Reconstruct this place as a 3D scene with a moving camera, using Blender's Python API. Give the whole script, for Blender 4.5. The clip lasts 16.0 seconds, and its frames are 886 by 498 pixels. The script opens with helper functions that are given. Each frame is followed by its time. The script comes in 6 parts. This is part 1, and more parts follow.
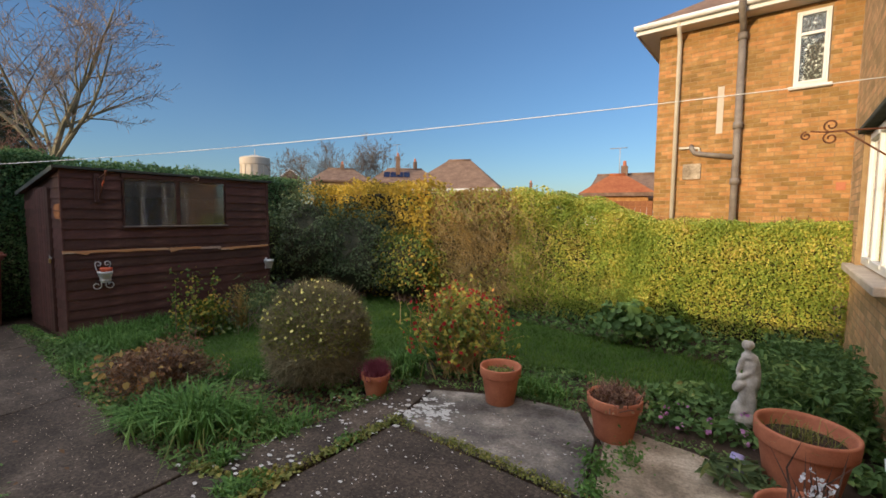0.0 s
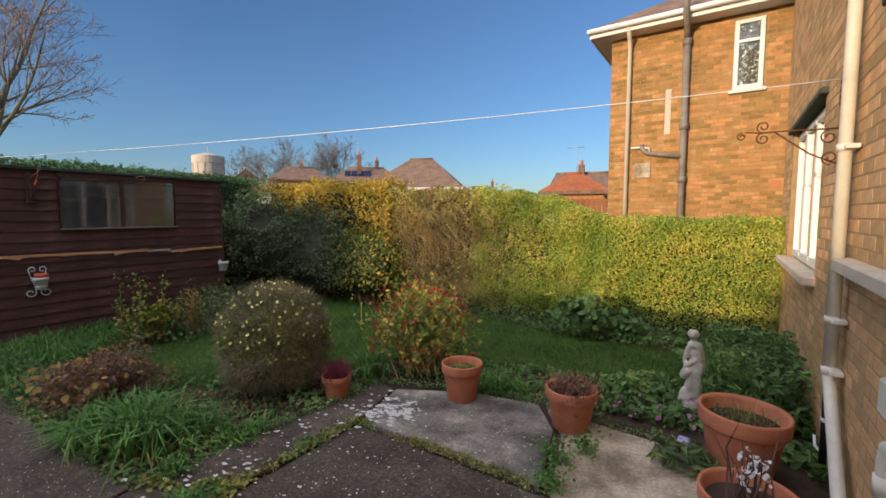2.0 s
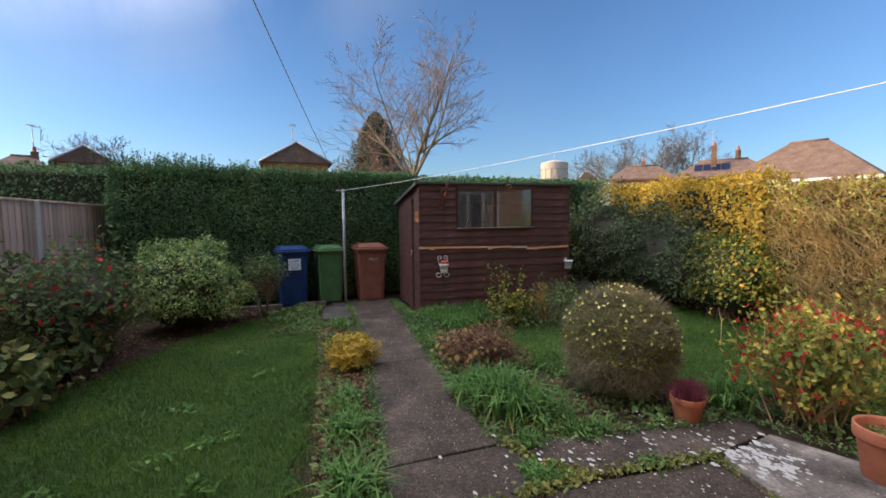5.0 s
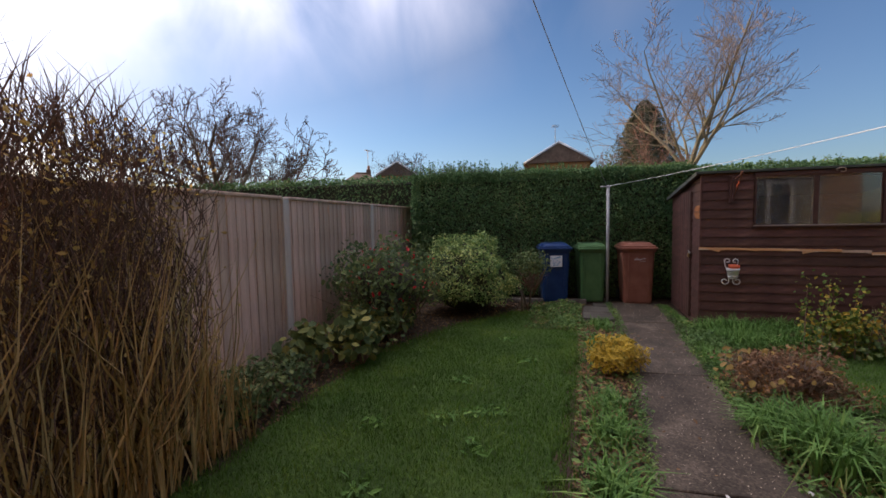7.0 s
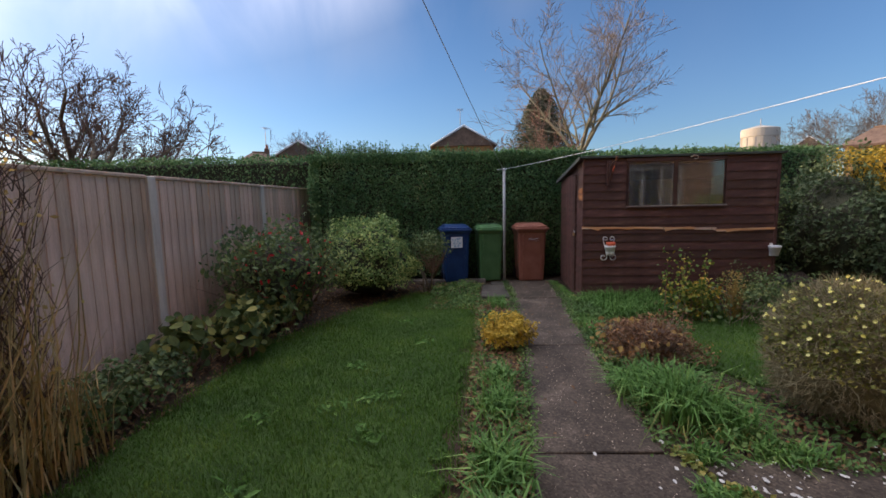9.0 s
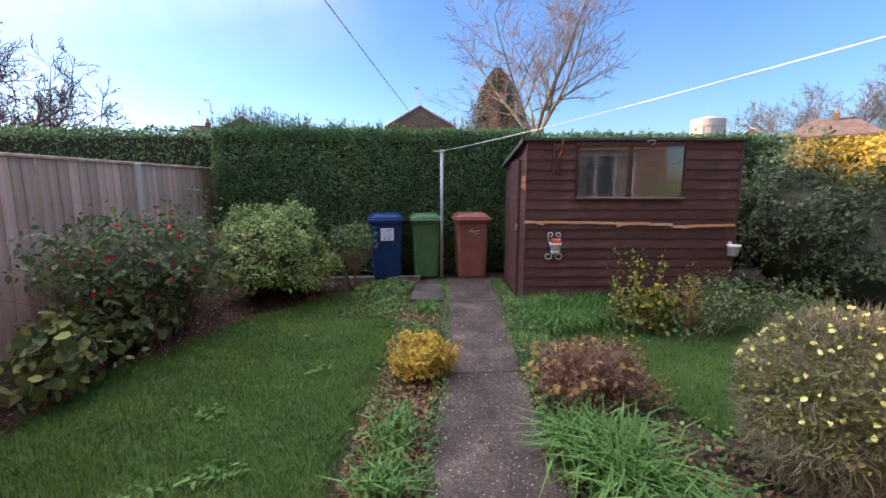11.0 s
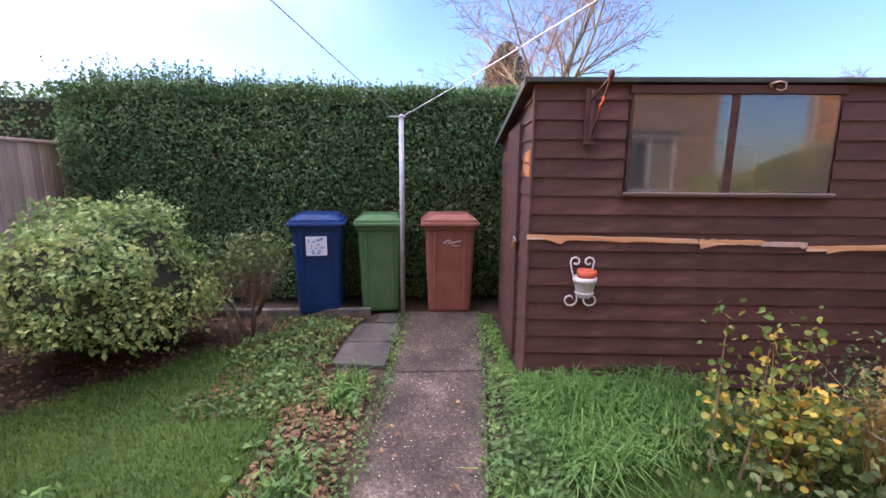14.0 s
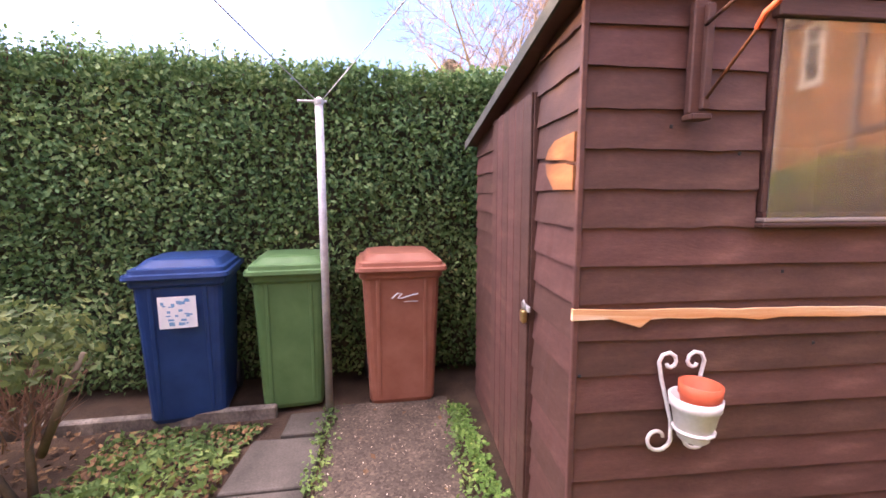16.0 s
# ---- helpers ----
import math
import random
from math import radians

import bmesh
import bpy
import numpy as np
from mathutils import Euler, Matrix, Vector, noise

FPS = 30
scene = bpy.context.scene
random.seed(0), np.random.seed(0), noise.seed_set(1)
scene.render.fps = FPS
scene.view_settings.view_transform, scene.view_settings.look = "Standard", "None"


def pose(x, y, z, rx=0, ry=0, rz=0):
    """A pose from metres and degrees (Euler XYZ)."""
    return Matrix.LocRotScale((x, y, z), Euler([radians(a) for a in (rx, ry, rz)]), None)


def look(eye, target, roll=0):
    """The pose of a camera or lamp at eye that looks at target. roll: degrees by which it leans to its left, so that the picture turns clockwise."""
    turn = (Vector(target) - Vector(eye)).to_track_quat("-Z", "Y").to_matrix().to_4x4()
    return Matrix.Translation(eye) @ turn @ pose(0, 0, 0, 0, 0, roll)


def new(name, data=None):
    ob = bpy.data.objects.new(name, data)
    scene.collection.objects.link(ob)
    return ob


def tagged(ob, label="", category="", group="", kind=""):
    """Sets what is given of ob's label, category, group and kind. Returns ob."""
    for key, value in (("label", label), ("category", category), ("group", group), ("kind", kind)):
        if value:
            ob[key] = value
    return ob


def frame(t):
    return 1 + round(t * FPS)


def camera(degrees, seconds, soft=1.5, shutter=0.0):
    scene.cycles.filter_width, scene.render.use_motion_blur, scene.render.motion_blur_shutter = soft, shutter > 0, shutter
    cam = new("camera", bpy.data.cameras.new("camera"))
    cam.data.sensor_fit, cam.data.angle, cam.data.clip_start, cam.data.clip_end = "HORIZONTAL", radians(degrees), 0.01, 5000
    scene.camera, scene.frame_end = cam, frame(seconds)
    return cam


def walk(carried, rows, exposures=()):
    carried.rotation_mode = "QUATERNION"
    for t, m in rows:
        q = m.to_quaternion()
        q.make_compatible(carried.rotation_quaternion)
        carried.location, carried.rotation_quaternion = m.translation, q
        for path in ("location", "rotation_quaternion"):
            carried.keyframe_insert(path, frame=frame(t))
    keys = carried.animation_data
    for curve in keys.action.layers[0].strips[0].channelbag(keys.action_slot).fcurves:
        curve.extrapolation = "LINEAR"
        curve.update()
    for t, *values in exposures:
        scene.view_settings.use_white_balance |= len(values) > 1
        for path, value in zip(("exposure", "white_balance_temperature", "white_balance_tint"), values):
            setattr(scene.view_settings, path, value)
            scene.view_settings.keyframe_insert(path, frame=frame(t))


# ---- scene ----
cam = camera(91.7, 16.0, soft=1.6)
PATH = [
    (0, (0.078, -0.062, 1.544), (-0.965, 1.638, 1.389), 0.4),
    (0.5, (0.102, -0.054, 1.546), (-0.797, 1.725, 1.388), 0.2),
    (1, (0.115, -0.058, 1.547), (-0.7, 1.761, 1.387), 0.0),
    (1.5, (0.116, -0.059, 1.55), (-0.699, 1.761, 1.388), -0.1),
    (2, (0.107, -0.052, 1.542), (-0.788, 1.73, 1.382), -0.1),
    (2.5, (0.092, -0.059, 1.547), (-0.95, 1.64, 1.389), -0.1),
    (3, (0.089, -0.073, 1.55), (-1.142, 1.496, 1.397), -0.1),
    (5.5, (-0.004, -0.113, 1.551), (-1.956, 0.298, 1.406), -0.8),
    (6, (-0.007, -0.102, 1.542), (-2.0, -0.001, 1.401), -1.0),
    (6.5, (-0.021, -0.132, 1.541), (-2.007, -0.328, 1.402), -1.0),
    (7, (-0.002, -0.179, 1.528), (-1.948, -0.622, 1.392), -1.1),
    (7.5, (0.007, -0.16, 1.541), (-1.904, -0.734, 1.397), -1.1),
    (8, (-0.023, -0.162, 1.517), (-1.962, -0.628, 1.363), -1.3),
    (8.5, (-0.044, -0.085, 1.543), (-2.02, -0.329, 1.348), -1.4),
    (9, (-0.095, -0.036, 1.515), (-2.082, -0.068, 1.291), -1.2),
    (9.5, (-0.26, 0.044, 1.529), (-2.24, 0.16, 1.272), -0.8),
    (12, (-1.83, 0.765, 1.573), (-3.799, 0.912, 1.254), 0.1),
    (12.5, (-2.241, 0.886, 1.546), (-4.209, 1.034, 1.22), 0.1),
    (13, (-2.644, 0.991, 1.548), (-4.61, 1.133, 1.212), 0.1),
    (13.5, (-3.062, 1.089, 1.533), (-5.028, 1.22, 1.189), 0.1),
    (14, (-3.507, 1.166, 1.499), (-5.474, 1.268, 1.15), 0.4),
    (14.5, (-3.912, 1.18, 1.495), (-5.885, 1.261, 1.18), 0.5),
    (15, (-4.33, 1.189, 1.488), (-6.308, 1.252, 1.198), 1.1),
    (15.5, (-4.732, 1.212, 1.48), (-6.71, 1.348, 1.215), 0.3),
    (16, (-5.096, 1.239, 1.454), (-7.049, 1.593, 1.211), -0.1),
]
EXPOSURES = [(0.0, 0.6, 6200, 15), (3.0, 0.62, 5950, 17), (5.5, 1.1, 6050, 20), (7.0, 0.75, 6500, 24), (7.8, 0.4, 6600, 23), (8.5, 0.5, 6150, 20), (9.3, 1.1, 6100, 21), (12.0, 1.7, 5650, 31), (13.5, 2.05, 5800, 36), (14.5, 2.45, 6250, 40), (15.3, 2.75, 6450, 42), (16.0, 3.0, 7000, 45)]
walk(cam, [(t, look(eye, target, roll)) for t, eye, target, roll in PATH], EXPOSURES)

# ---- light ----
SUN = Vector((-0.386, -0.909, 0.152)).normalized()          # towards the sun
world = bpy.data.worlds.new("world")
scene.world = world
world.use_nodes = True
wn, wl = world.node_tree.nodes, world.node_tree.links
wn.clear()
sky = wn.new("ShaderNodeTexSky")
sky.sky_type, sky.sun_disc = "NISHITA", False
sky.sun_elevation, sky.sun_rotation = math.asin(SUN.z), math.atan2(SUN.x, SUN.y)
sky.air_density, sky.dust_density, sky.ozone_density = 1.0, 0.45, 3.5
coord, squash, cirrus, veil = (wn.new(n) for n in ("ShaderNodeTexCoord", "ShaderNodeMapping", "ShaderNodeTexNoise", "ShaderNodeValToRGB"))
squash.inputs["Rotation"].default_value = (0.25, 0.35, 0.9)
squash.inputs["Scale"].default_value = (0.8, 3.4, 2.0)
cirrus.inputs["Scale"].default_value, cirrus.inputs["Detail"].default_value, cirrus.inputs["Distortion"].default_value = 1.3, 7.0, 0.3
veil.color_ramp.elements[0].position, veil.color_ramp.elements[1].position = 0.34, 0.78
# thin cirrus lies on the sun's side, where its ice scatters the light forward; overhead, out of view, brightness is
# added to fill the shade
axis, cover, fill_glow, share, white = (wn.new(n) for n in ("ShaderNodeVectorMath", "ShaderNodeMapRange", "ShaderNodeMapRange", "ShaderNodeMath", "ShaderNodeCombineColor"))
axis.operation = "DOT_PRODUCT"
axis.inputs[1].default_value = Vector((SUN.x * 0.35, SUN.y * 0.35, 0.95))
cover.inputs["From Min"].default_value, cover.inputs["From Max"].default_value = 0.4, 0.85
cover.inputs["To Min"].default_value, cover.inputs["To Max"].default_value = 0.03, 1.0
fill_glow.inputs["From Min"].default_value, fill_glow.inputs["From Max"].default_value = 0.5, 1.0
fill_glow.inputs["To Min"].default_value, fill_glow.inputs["To Max"].default_value = 3.6, 34.0
share.operation = "MULTIPLY"
clouds, back, out = wn.new("ShaderNodeMixRGB"), wn.new("ShaderNodeBackground"), wn.new("ShaderNodeOutputWorld")
wl.new(coord.outputs["Generated"], axis.inputs[0])
wl.new(axis.outputs["Value"], cover.inputs[0])
wl.new(axis.outputs["Value"], fill_glow.inputs[0])
wl.new(veil.outputs[0], share.inputs[0])
wl.new(cover.outputs[0], share.inputs[1])
for channel in ("Red", "Green", "Blue"):
    wl.new(fill_glow.outputs[0], white.inputs[channel])
wl.new(white.outputs[0], clouds.inputs[2])
back.inputs["Strength"].default_value = 0.115
wl.new(coord.outputs["Generated"], squash.inputs[0])
wl.new(squash.outputs[0], cirrus.inputs["Vector"])
wl.new(cirrus.outputs[0], veil.inputs[0])
wl.new(share.outputs[0], clouds.inputs[0])
wl.new(sky.outputs[0], clouds.inputs[1])
wl.new(clouds.outputs[0], back.inputs[0])
wl.new(back.outputs[0], out.inputs[0])
lamp = bpy.data.lights.new("sun", "SUN")
lamp.energy, lamp.angle, lamp.color = 2.8, radians(0.6), (1.0, 0.76, 0.42)
sun = new("sun", lamp)
sun.matrix_world = look(SUN * 60, (0, 0, 0))


# ---- materials ----
def nodes_of(name):
    m = bpy.data.materials.new(name)
    m.use_nodes = True
    return m, m.node_tree.nodes, m.node_tree.links, m.node_tree.nodes["Principled BSDF"]


def ramp_of(nt, stops):
    r = nt.new("ShaderNodeValToRGB")
    while len(r.color_ramp.elements) < len(stops):
        r.color_ramp.elements.new(0.5)
    for e, (p, c) in zip(r.color_ramp.elements, stops):
        e.position, e.color = p, (*c, 1)
    return r


def surface(name, stops, scale=3.0, rough=0.8, bump=0.3, grain=80.0, fleck=0.25, each=0.0, metal=0.0, stretch=(1, 1, 1), island=False, depth=0.004, stones=0.0):
    """A weathered opaque surface: colours by a broad noise, speckle by a fine one, a tint of its own for each piece."""
    m, nt, ln, bsdf = nodes_of(name)
    tc, mp, n1, n2 = nt.new("ShaderNodeTexCoord"), nt.new("ShaderNodeMapping"), nt.new("ShaderNodeTexNoise"), nt.new("ShaderNodeTexNoise")
    mp.inputs["Scale"].default_value = stretch
    ln.new(tc.outputs["Object"], mp.inputs[0])
    n1.inputs["Scale"].default_value, n1.inputs["Detail"].default_value, n1.inputs["Roughness"].default_value = scale, 6, 0.6
    n2.inputs["Scale"].default_value, n2.inputs["Detail"].default_value, n2.inputs["Roughness"].default_value = grain, 4, 0.7
    ln.new(mp.outputs[0], n1.inputs["Vector"])
    ln.new(mp.outputs[0], n2.inputs["Vector"])
    r = ramp_of(nt, stops)
    ln.new(n1.outputs[0], r.inputs[0])
    last = r.outputs[0]
    if fleck:
        mix = nt.new("ShaderNodeMixRGB")
        mix.blend_type, mix.inputs[0].default_value = "OVERLAY", fleck
        ln.new(last, mix.inputs[1])
        ln.new(n2.outputs[0], mix.inputs[2])
        last = mix.outputs[0]
    if stones:
        cell, sep, pale, mixs = nt.new("ShaderNodeTexVoronoi"), nt.new("ShaderNodeSeparateColor"), ramp_of(nt, [(0.0, (0.25, 0.22, 0.2)), (0.55, (0.5, 0.48, 0.46)), (0.85, (0.62, 0.58, 0.54)), (1.0, (0.95, 0.92, 0.88))]), nt.new("ShaderNodeMixRGB")
        cell.inputs["Scale"].default_value = stones
        mixs.blend_type, mixs.inputs[0].default_value = "OVERLAY", 0.75
        ln.new(mp.outputs[0], cell.inputs["Vector"])
        ln.new(cell.outputs["Color"], sep.inputs[0])
        ln.new(sep.outputs[0], pale.inputs[0])
        ln.new(last, mixs.inputs[1])
        ln.new(pale.outputs[0], mixs.inputs[2])
        last = mixs.outputs[0]
    if each:
        info = nt.new("ShaderNodeNewGeometry") if island else nt.new("ShaderNodeObjectInfo")
        hsv, rng, hue = nt.new("ShaderNodeHueSaturation"), nt.new("ShaderNodeMapRange"), nt.new("ShaderNodeMapRange")
        rng.inputs["To Min"].default_value, rng.inputs["To Max"].default_value = 1 - each, 1 + each
        hue.inputs["To Min"].default_value, hue.inputs["To Max"].default_value = 0.5 + 0.02 * each, 0.5 - 0.04 * each
        pick = info.outputs["Random Per Island"] if island else info.outputs["Random"]
        ln.new(pick, rng.inputs[0])
        ln.new(pick, hue.inputs[0])
        ln.new(rng.outputs[0], hsv.inputs["Value"])
        ln.new(hue.outputs[0], hsv.inputs["Hue"])
        ln.new(last, hsv.inputs["Color"])
        last = hsv.outputs[0]
    ln.new(last, bsdf.inputs["Base Color"])
    bsdf.inputs["Roughness"].default_value, bsdf.inputs["Metallic"].default_value = rough, metal
    bsdf.inputs["Specular IOR Level"].default_value = 0.3
    if bump:
        b = nt.new("ShaderNodeBump")
        b.inputs["Strength"].default_value, b.inputs["Distance"].default_value = bump, depth
        ln.new(n2.outputs[0], b.inputs["Height"])
        ln.new(b.outputs[0], bsdf.inputs["Normal"])
    return m


def foliage(name, stops, clear=0.3, rough=0.7, patch=0.35, scale=1.2):
    """Leaves: each one takes its colour from the ramp, pushed by a broad patchiness; thin enough to let light through."""
    m, nt, ln, bsdf = nodes_of(name)
    geo, tc, n1 = nt.new("ShaderNodeNewGeometry"), nt.new("ShaderNodeTexCoord"), nt.new("ShaderNodeTexNoise")
    n1.inputs["Scale"].default_value, n1.inputs["Detail"].default_value = scale, 3
    ln.new(tc.outputs["Object"], n1.inputs["Vector"])
    wide = nt.new("ShaderNodeMapRange")
    wide.inputs["From Min"].default_value, wide.inputs["From Max"].default_value = 0.3, 0.7
    ln.new(n1.outputs[0], wide.inputs[0])
    mix = nt.new("ShaderNodeMix")
    mix.inputs["Factor"].default_value = patch
    ln.new(geo.outputs["Random Per Island"], mix.inputs[2])
    ln.new(wide.outputs[0], mix.inputs[3])
    r = ramp_of(nt, stops)
    ln.new(mix.outputs[0], r.inputs[0])
    ln.new(r.outputs[0], bsdf.inputs["Base Color"])
    bsdf.inputs["Roughness"].default_value = rough
    bsdf.inputs["Specular IOR Level"].default_value = 0.35
    thin, join = nt.new("ShaderNodeBsdfTranslucent"), nt.new("ShaderNodeMixShader")
    join.inputs[0].default_value = clear
    ln.new(r.outputs[0], thin.inputs[0])
    ln.new(bsdf.outputs[0], join.inputs[1])
    ln.new(thin.outputs[0], join.inputs[2])
    ln.new(join.outputs[0], nt["Material Output"].inputs[0])
    return m


def glass_of(name, tint=(0.9, 0.95, 0.95), rough=0.02, bump=0.0, grain=20, ior=1.5):
    m, nt, ln, bsdf = nodes_of(name)
    bsdf.inputs["Base Color"].default_value, bsdf.inputs["Roughness"].default_value = (*tint, 1), rough
    bsdf.inputs["Transmission Weight"].default_value, bsdf.inputs["IOR"].default_value = 1.0, ior
    if bump:
        n, b, tc = nt.new("ShaderNodeTexNoise"), nt.new("ShaderNodeBump"), nt.new("ShaderNodeTexCoord")
        n.inputs["Scale"].default_value, b.inputs["Strength"].default_value, b.inputs["Distance"].default_value = grain, bump, 0.02
        ln.new(tc.outputs["Object"], n.inputs["Vector"])
        ln.new(n.outputs[0], b.inputs["Height"])
        ln.new(b.outputs[0], bsdf.inputs["Normal"])
    return m


SOIL = surface("soil", [(0.3, (0.0352, 0.0224, 0.0144)), (0.7, (0.096, 0.0608, 0.0384))], 4, 0.95, 0.8, 60, 0.5, depth=0.02)
TURF = surface("turf", [(0.3, (0.03, 0.066, 0.009)), (0.7, (0.058, 0.105, 0.015))], 2, 0.9, 0.8, 120, 0.4, depth=0.015)
CONCRETE_DARK = surface("dark_concrete", [(0.3, (0.037, 0.029, 0.022)), (0.55, (0.08, 0.063, 0.048)), (0.75, (0.165, 0.132, 0.1))], 2.6, 0.9, 0.6, 70, 0.55, depth=0.006, stones=75.0)
CONCRETE_GREY = surface("grey_concrete", [(0.36, (0.07, 0.059, 0.048)), (0.48, (0.15, 0.13, 0.11)), (0.56, (0.2, 0.172, 0.14)), (0.68, (0.38, 0.33, 0.27))], 2.6, 0.9, 0.9, 45, 0.9, depth=0.01)
CONCRETE_SLAB = surface("paving_concrete", [(0.3, (0.045, 0.04, 0.032)), (0.7, (0.105, 0.092, 0.075))], 3.0, 0.9, 0.5, 80, 0.5, depth=0.005)
CONCRETE_TAN = surface("tan_concrete", [(0.36, (0.2, 0.155, 0.105)), (0.5, (0.36, 0.285, 0.2)), (0.66, (0.54, 0.44, 0.325))], 3.2, 0.9, 0.9, 45, 0.9, depth=0.01)
LICHEN = surface("lichen", [(0.3, (0.42, 0.4, 0.36)), (0.7, (0.6, 0.58, 0.53))], 30, 0.95, 0.4, 150, 0.3)
BRICK = surface("house_brick", [(0.25, (0.2788, 0.1394, 0.0451)), (0.5, (0.3772, 0.205, 0.0656)), (0.75, (0.492, 0.3116, 0.123))], 5, 0.9, 0.5, 90, 0.35, each=0.34, island=True, depth=0.004)
BRICK_ONE = surface("house_brick_single", [(0.25, (0.4066, 0.2229, 0.0921)), (0.55, (0.5667, 0.3483, 0.1557)), (0.8, (0.6776, 0.4749, 0.2554))], 5, 0.9, 0.15, 90, 0.35, each=0.25, depth=0.004)
BRICK_NEAR = surface("near_house_brick", [(0.25, (0.4066, 0.2229, 0.0921)), (0.55, (0.5667, 0.3483, 0.1557)), (0.8, (0.6776, 0.4749, 0.2554))], 5, 0.9, 0.15, 90, 0.35, each=0.25, island=True, depth=0.004)
MORTAR = surface("mortar", [(0.3, (0.3, 0.19, 0.09)), (0.7, (0.4, 0.27, 0.14))], 8, 0.95, 0.4, 120, 0.4)
UPVC = surface("white_plastic", [(0.3, (0.72, 0.71, 0.68)), (0.7, (0.8, 0.79, 0.77))], 4, 0.4, 0.03, 30, 0.06)
PIPE_CREAM = surface("cream_pipe", [(0.3, (0.62, 0.56, 0.45)), (0.7, (0.72, 0.67, 0.57))], 5, 0.5, 0.05, 40, 0.15)
PIPE_GREY = surface("old_iron_pipe", [(0.3, (0.16, 0.13, 0.11)), (0.7, (0.27, 0.23, 0.19))], 6, 0.6, 0.3, 60, 0.3)
SILL = surface("stone_sill", [(0.3, (0.52, 0.42, 0.31)), (0.7, (0.66, 0.55, 0.42))], 6, 0.85, 0.3, 90, 0.3)
ROOF_TILE = surface("roof_tile", [(0.3, (0.145, 0.086, 0.058)), (0.7, (0.255, 0.16, 0.105))], 1.5, 0.9, 0.5, 6, 0.4, depth=0.03)
ROOF_RED = surface("red_roof_tile", [(0.3, (0.288, 0.0792, 0.028)), (0.7, (0.4, 0.132, 0.048))], 1.5, 0.9, 0.5, 6, 0.4, depth=0.03)
SHED_WOOD = surface("stained_shed_board", [(0.25, (0.058, 0.027, 0.021)), (0.55, (0.1, 0.047, 0.036)), (0.8, (0.17, 0.088, 0.064))], 3, 0.6, 0.4, 40, 0.3, each=0.22, stretch=(1, 0.35, 3.5), depth=0.003)
RAW_WOOD = surface("split_raw_wood", [(0.36, (0.6, 0.25, 0.09)), (0.5, (0.7, 0.4, 0.2)), (0.64, (0.82, 0.62, 0.45))], 2.4, 0.8, 0.5, 60, 0.3, stretch=(1, 0.3, 6), depth=0.003)
WORN_SILL = surface("weathered_grey_wood", [(0.3, (0.16, 0.12, 0.1)), (0.7, (0.32, 0.27, 0.23))], 6, 0.8, 0.4, 60, 0.4, stretch=(1, 0.3, 6), depth=0.003)
# orange-brown wood for the neighbour's fence and the painted sun patch on the shed
ORANGE_WOOD = surface("orange_brown_board", [(0.3, (0.2, 0.075, 0.03)), (0.5, (0.28, 0.11, 0.042)), (0.75, (0.38, 0.17, 0.065))], 4, 0.8, 0.4, 60, 0.3, stretch=(1, 0.3, 6), depth=0.003)
FELT = surface("roofing_felt", [(0.3, (0.0455, 0.052, 0.0455)), (0.7, (0.091, 0.0975, 0.078))], 5, 0.95, 0.5, 120, 0.4)
FENCE_POST = surface("pale_weathered_post", [(0.3, (0.5, 0.42, 0.34)), (0.7, (0.68, 0.6, 0.5))], 4, 0.85, 0.4, 60, 0.35, stretch=(3, 3, 0.4), depth=0.003)
FENCE_WOOD = surface("weathered_fence_board", [(0.25, (0.385, 0.261, 0.189)), (0.55, (0.633, 0.45, 0.328)), (0.8, (0.735, 0.606, 0.447))], 3, 0.85, 0.4, 50, 0.35, each=0.2, stretch=(3, 3, 0.4), depth=0.003)
TERRACOTTA = surface("terracotta", [(0.3, (0.4, 0.125, 0.0625)), (0.7, (0.575, 0.2125, 0.1063))], 6, 0.75, 0.25, 70, 0.25)
STONE_PALE = surface("weathered_cast_stone", [(0.25, (0.33, 0.286, 0.22)), (0.6, (0.616, 0.55, 0.462)), (0.8, (0.726, 0.671, 0.583))], 14, 0.9, 0.5, 90, 0.4)
BARK = surface("bark", [(0.3, (0.1, 0.075, 0.05)), (0.7, (0.24, 0.19, 0.125))], 4, 0.9, 0.6, 30, 0.4, depth=0.01)
BARK_GREEN = surface("pale_bark", [(0.3, (0.16, 0.144, 0.08)), (0.7, (0.288, 0.248, 0.16))], 2, 0.9, 0.6, 20, 0.4, depth=0.01)
TWIG = surface("twig", [(0.3, (0.176, 0.0998, 0.0648)), (0.7, (0.298, 0.18, 0.12))], 3, 0.85, 0, 40, 0.2, each=0.3, island=True)
TWIG_GOLD = surface("golden_stem", [(0.3, (0.315, 0.2142, 0.0788)), (0.7, (0.525, 0.4032, 0.1706))], 3, 0.7, 0, 40, 0.2, each=0.35, island=True)
TWIG_OLIVE = surface("olive_twig", [(0.3, (0.1526, 0.133, 0.0723)), (0.7, (0.2729, 0.241, 0.133))], 3, 0.85, 0, 40, 0.2, each=0.35, island=True)
TWIG_DARK = surface("dark_twig", [(0.3, (0.084, 0.049, 0.035)), (0.7, (0.168, 0.105, 0.07))], 3, 0.85, 0, 40, 0.2, each=0.3, island=True)
TWIG_PALE = surface("pale_twig", [(0.3, (0.2, 0.15, 0.11)), (0.7, (0.34, 0.265, 0.195))], 3, 0.85, 0, 40, 0.2, each=0.3, island=True)
TWIG_GREY = surface("grey_twig", [(0.3, (0.1, 0.083, 0.068)), (0.7, (0.18, 0.15, 0.125))], 3, 0.85, 0, 40, 0.2, each=0.3, island=True)
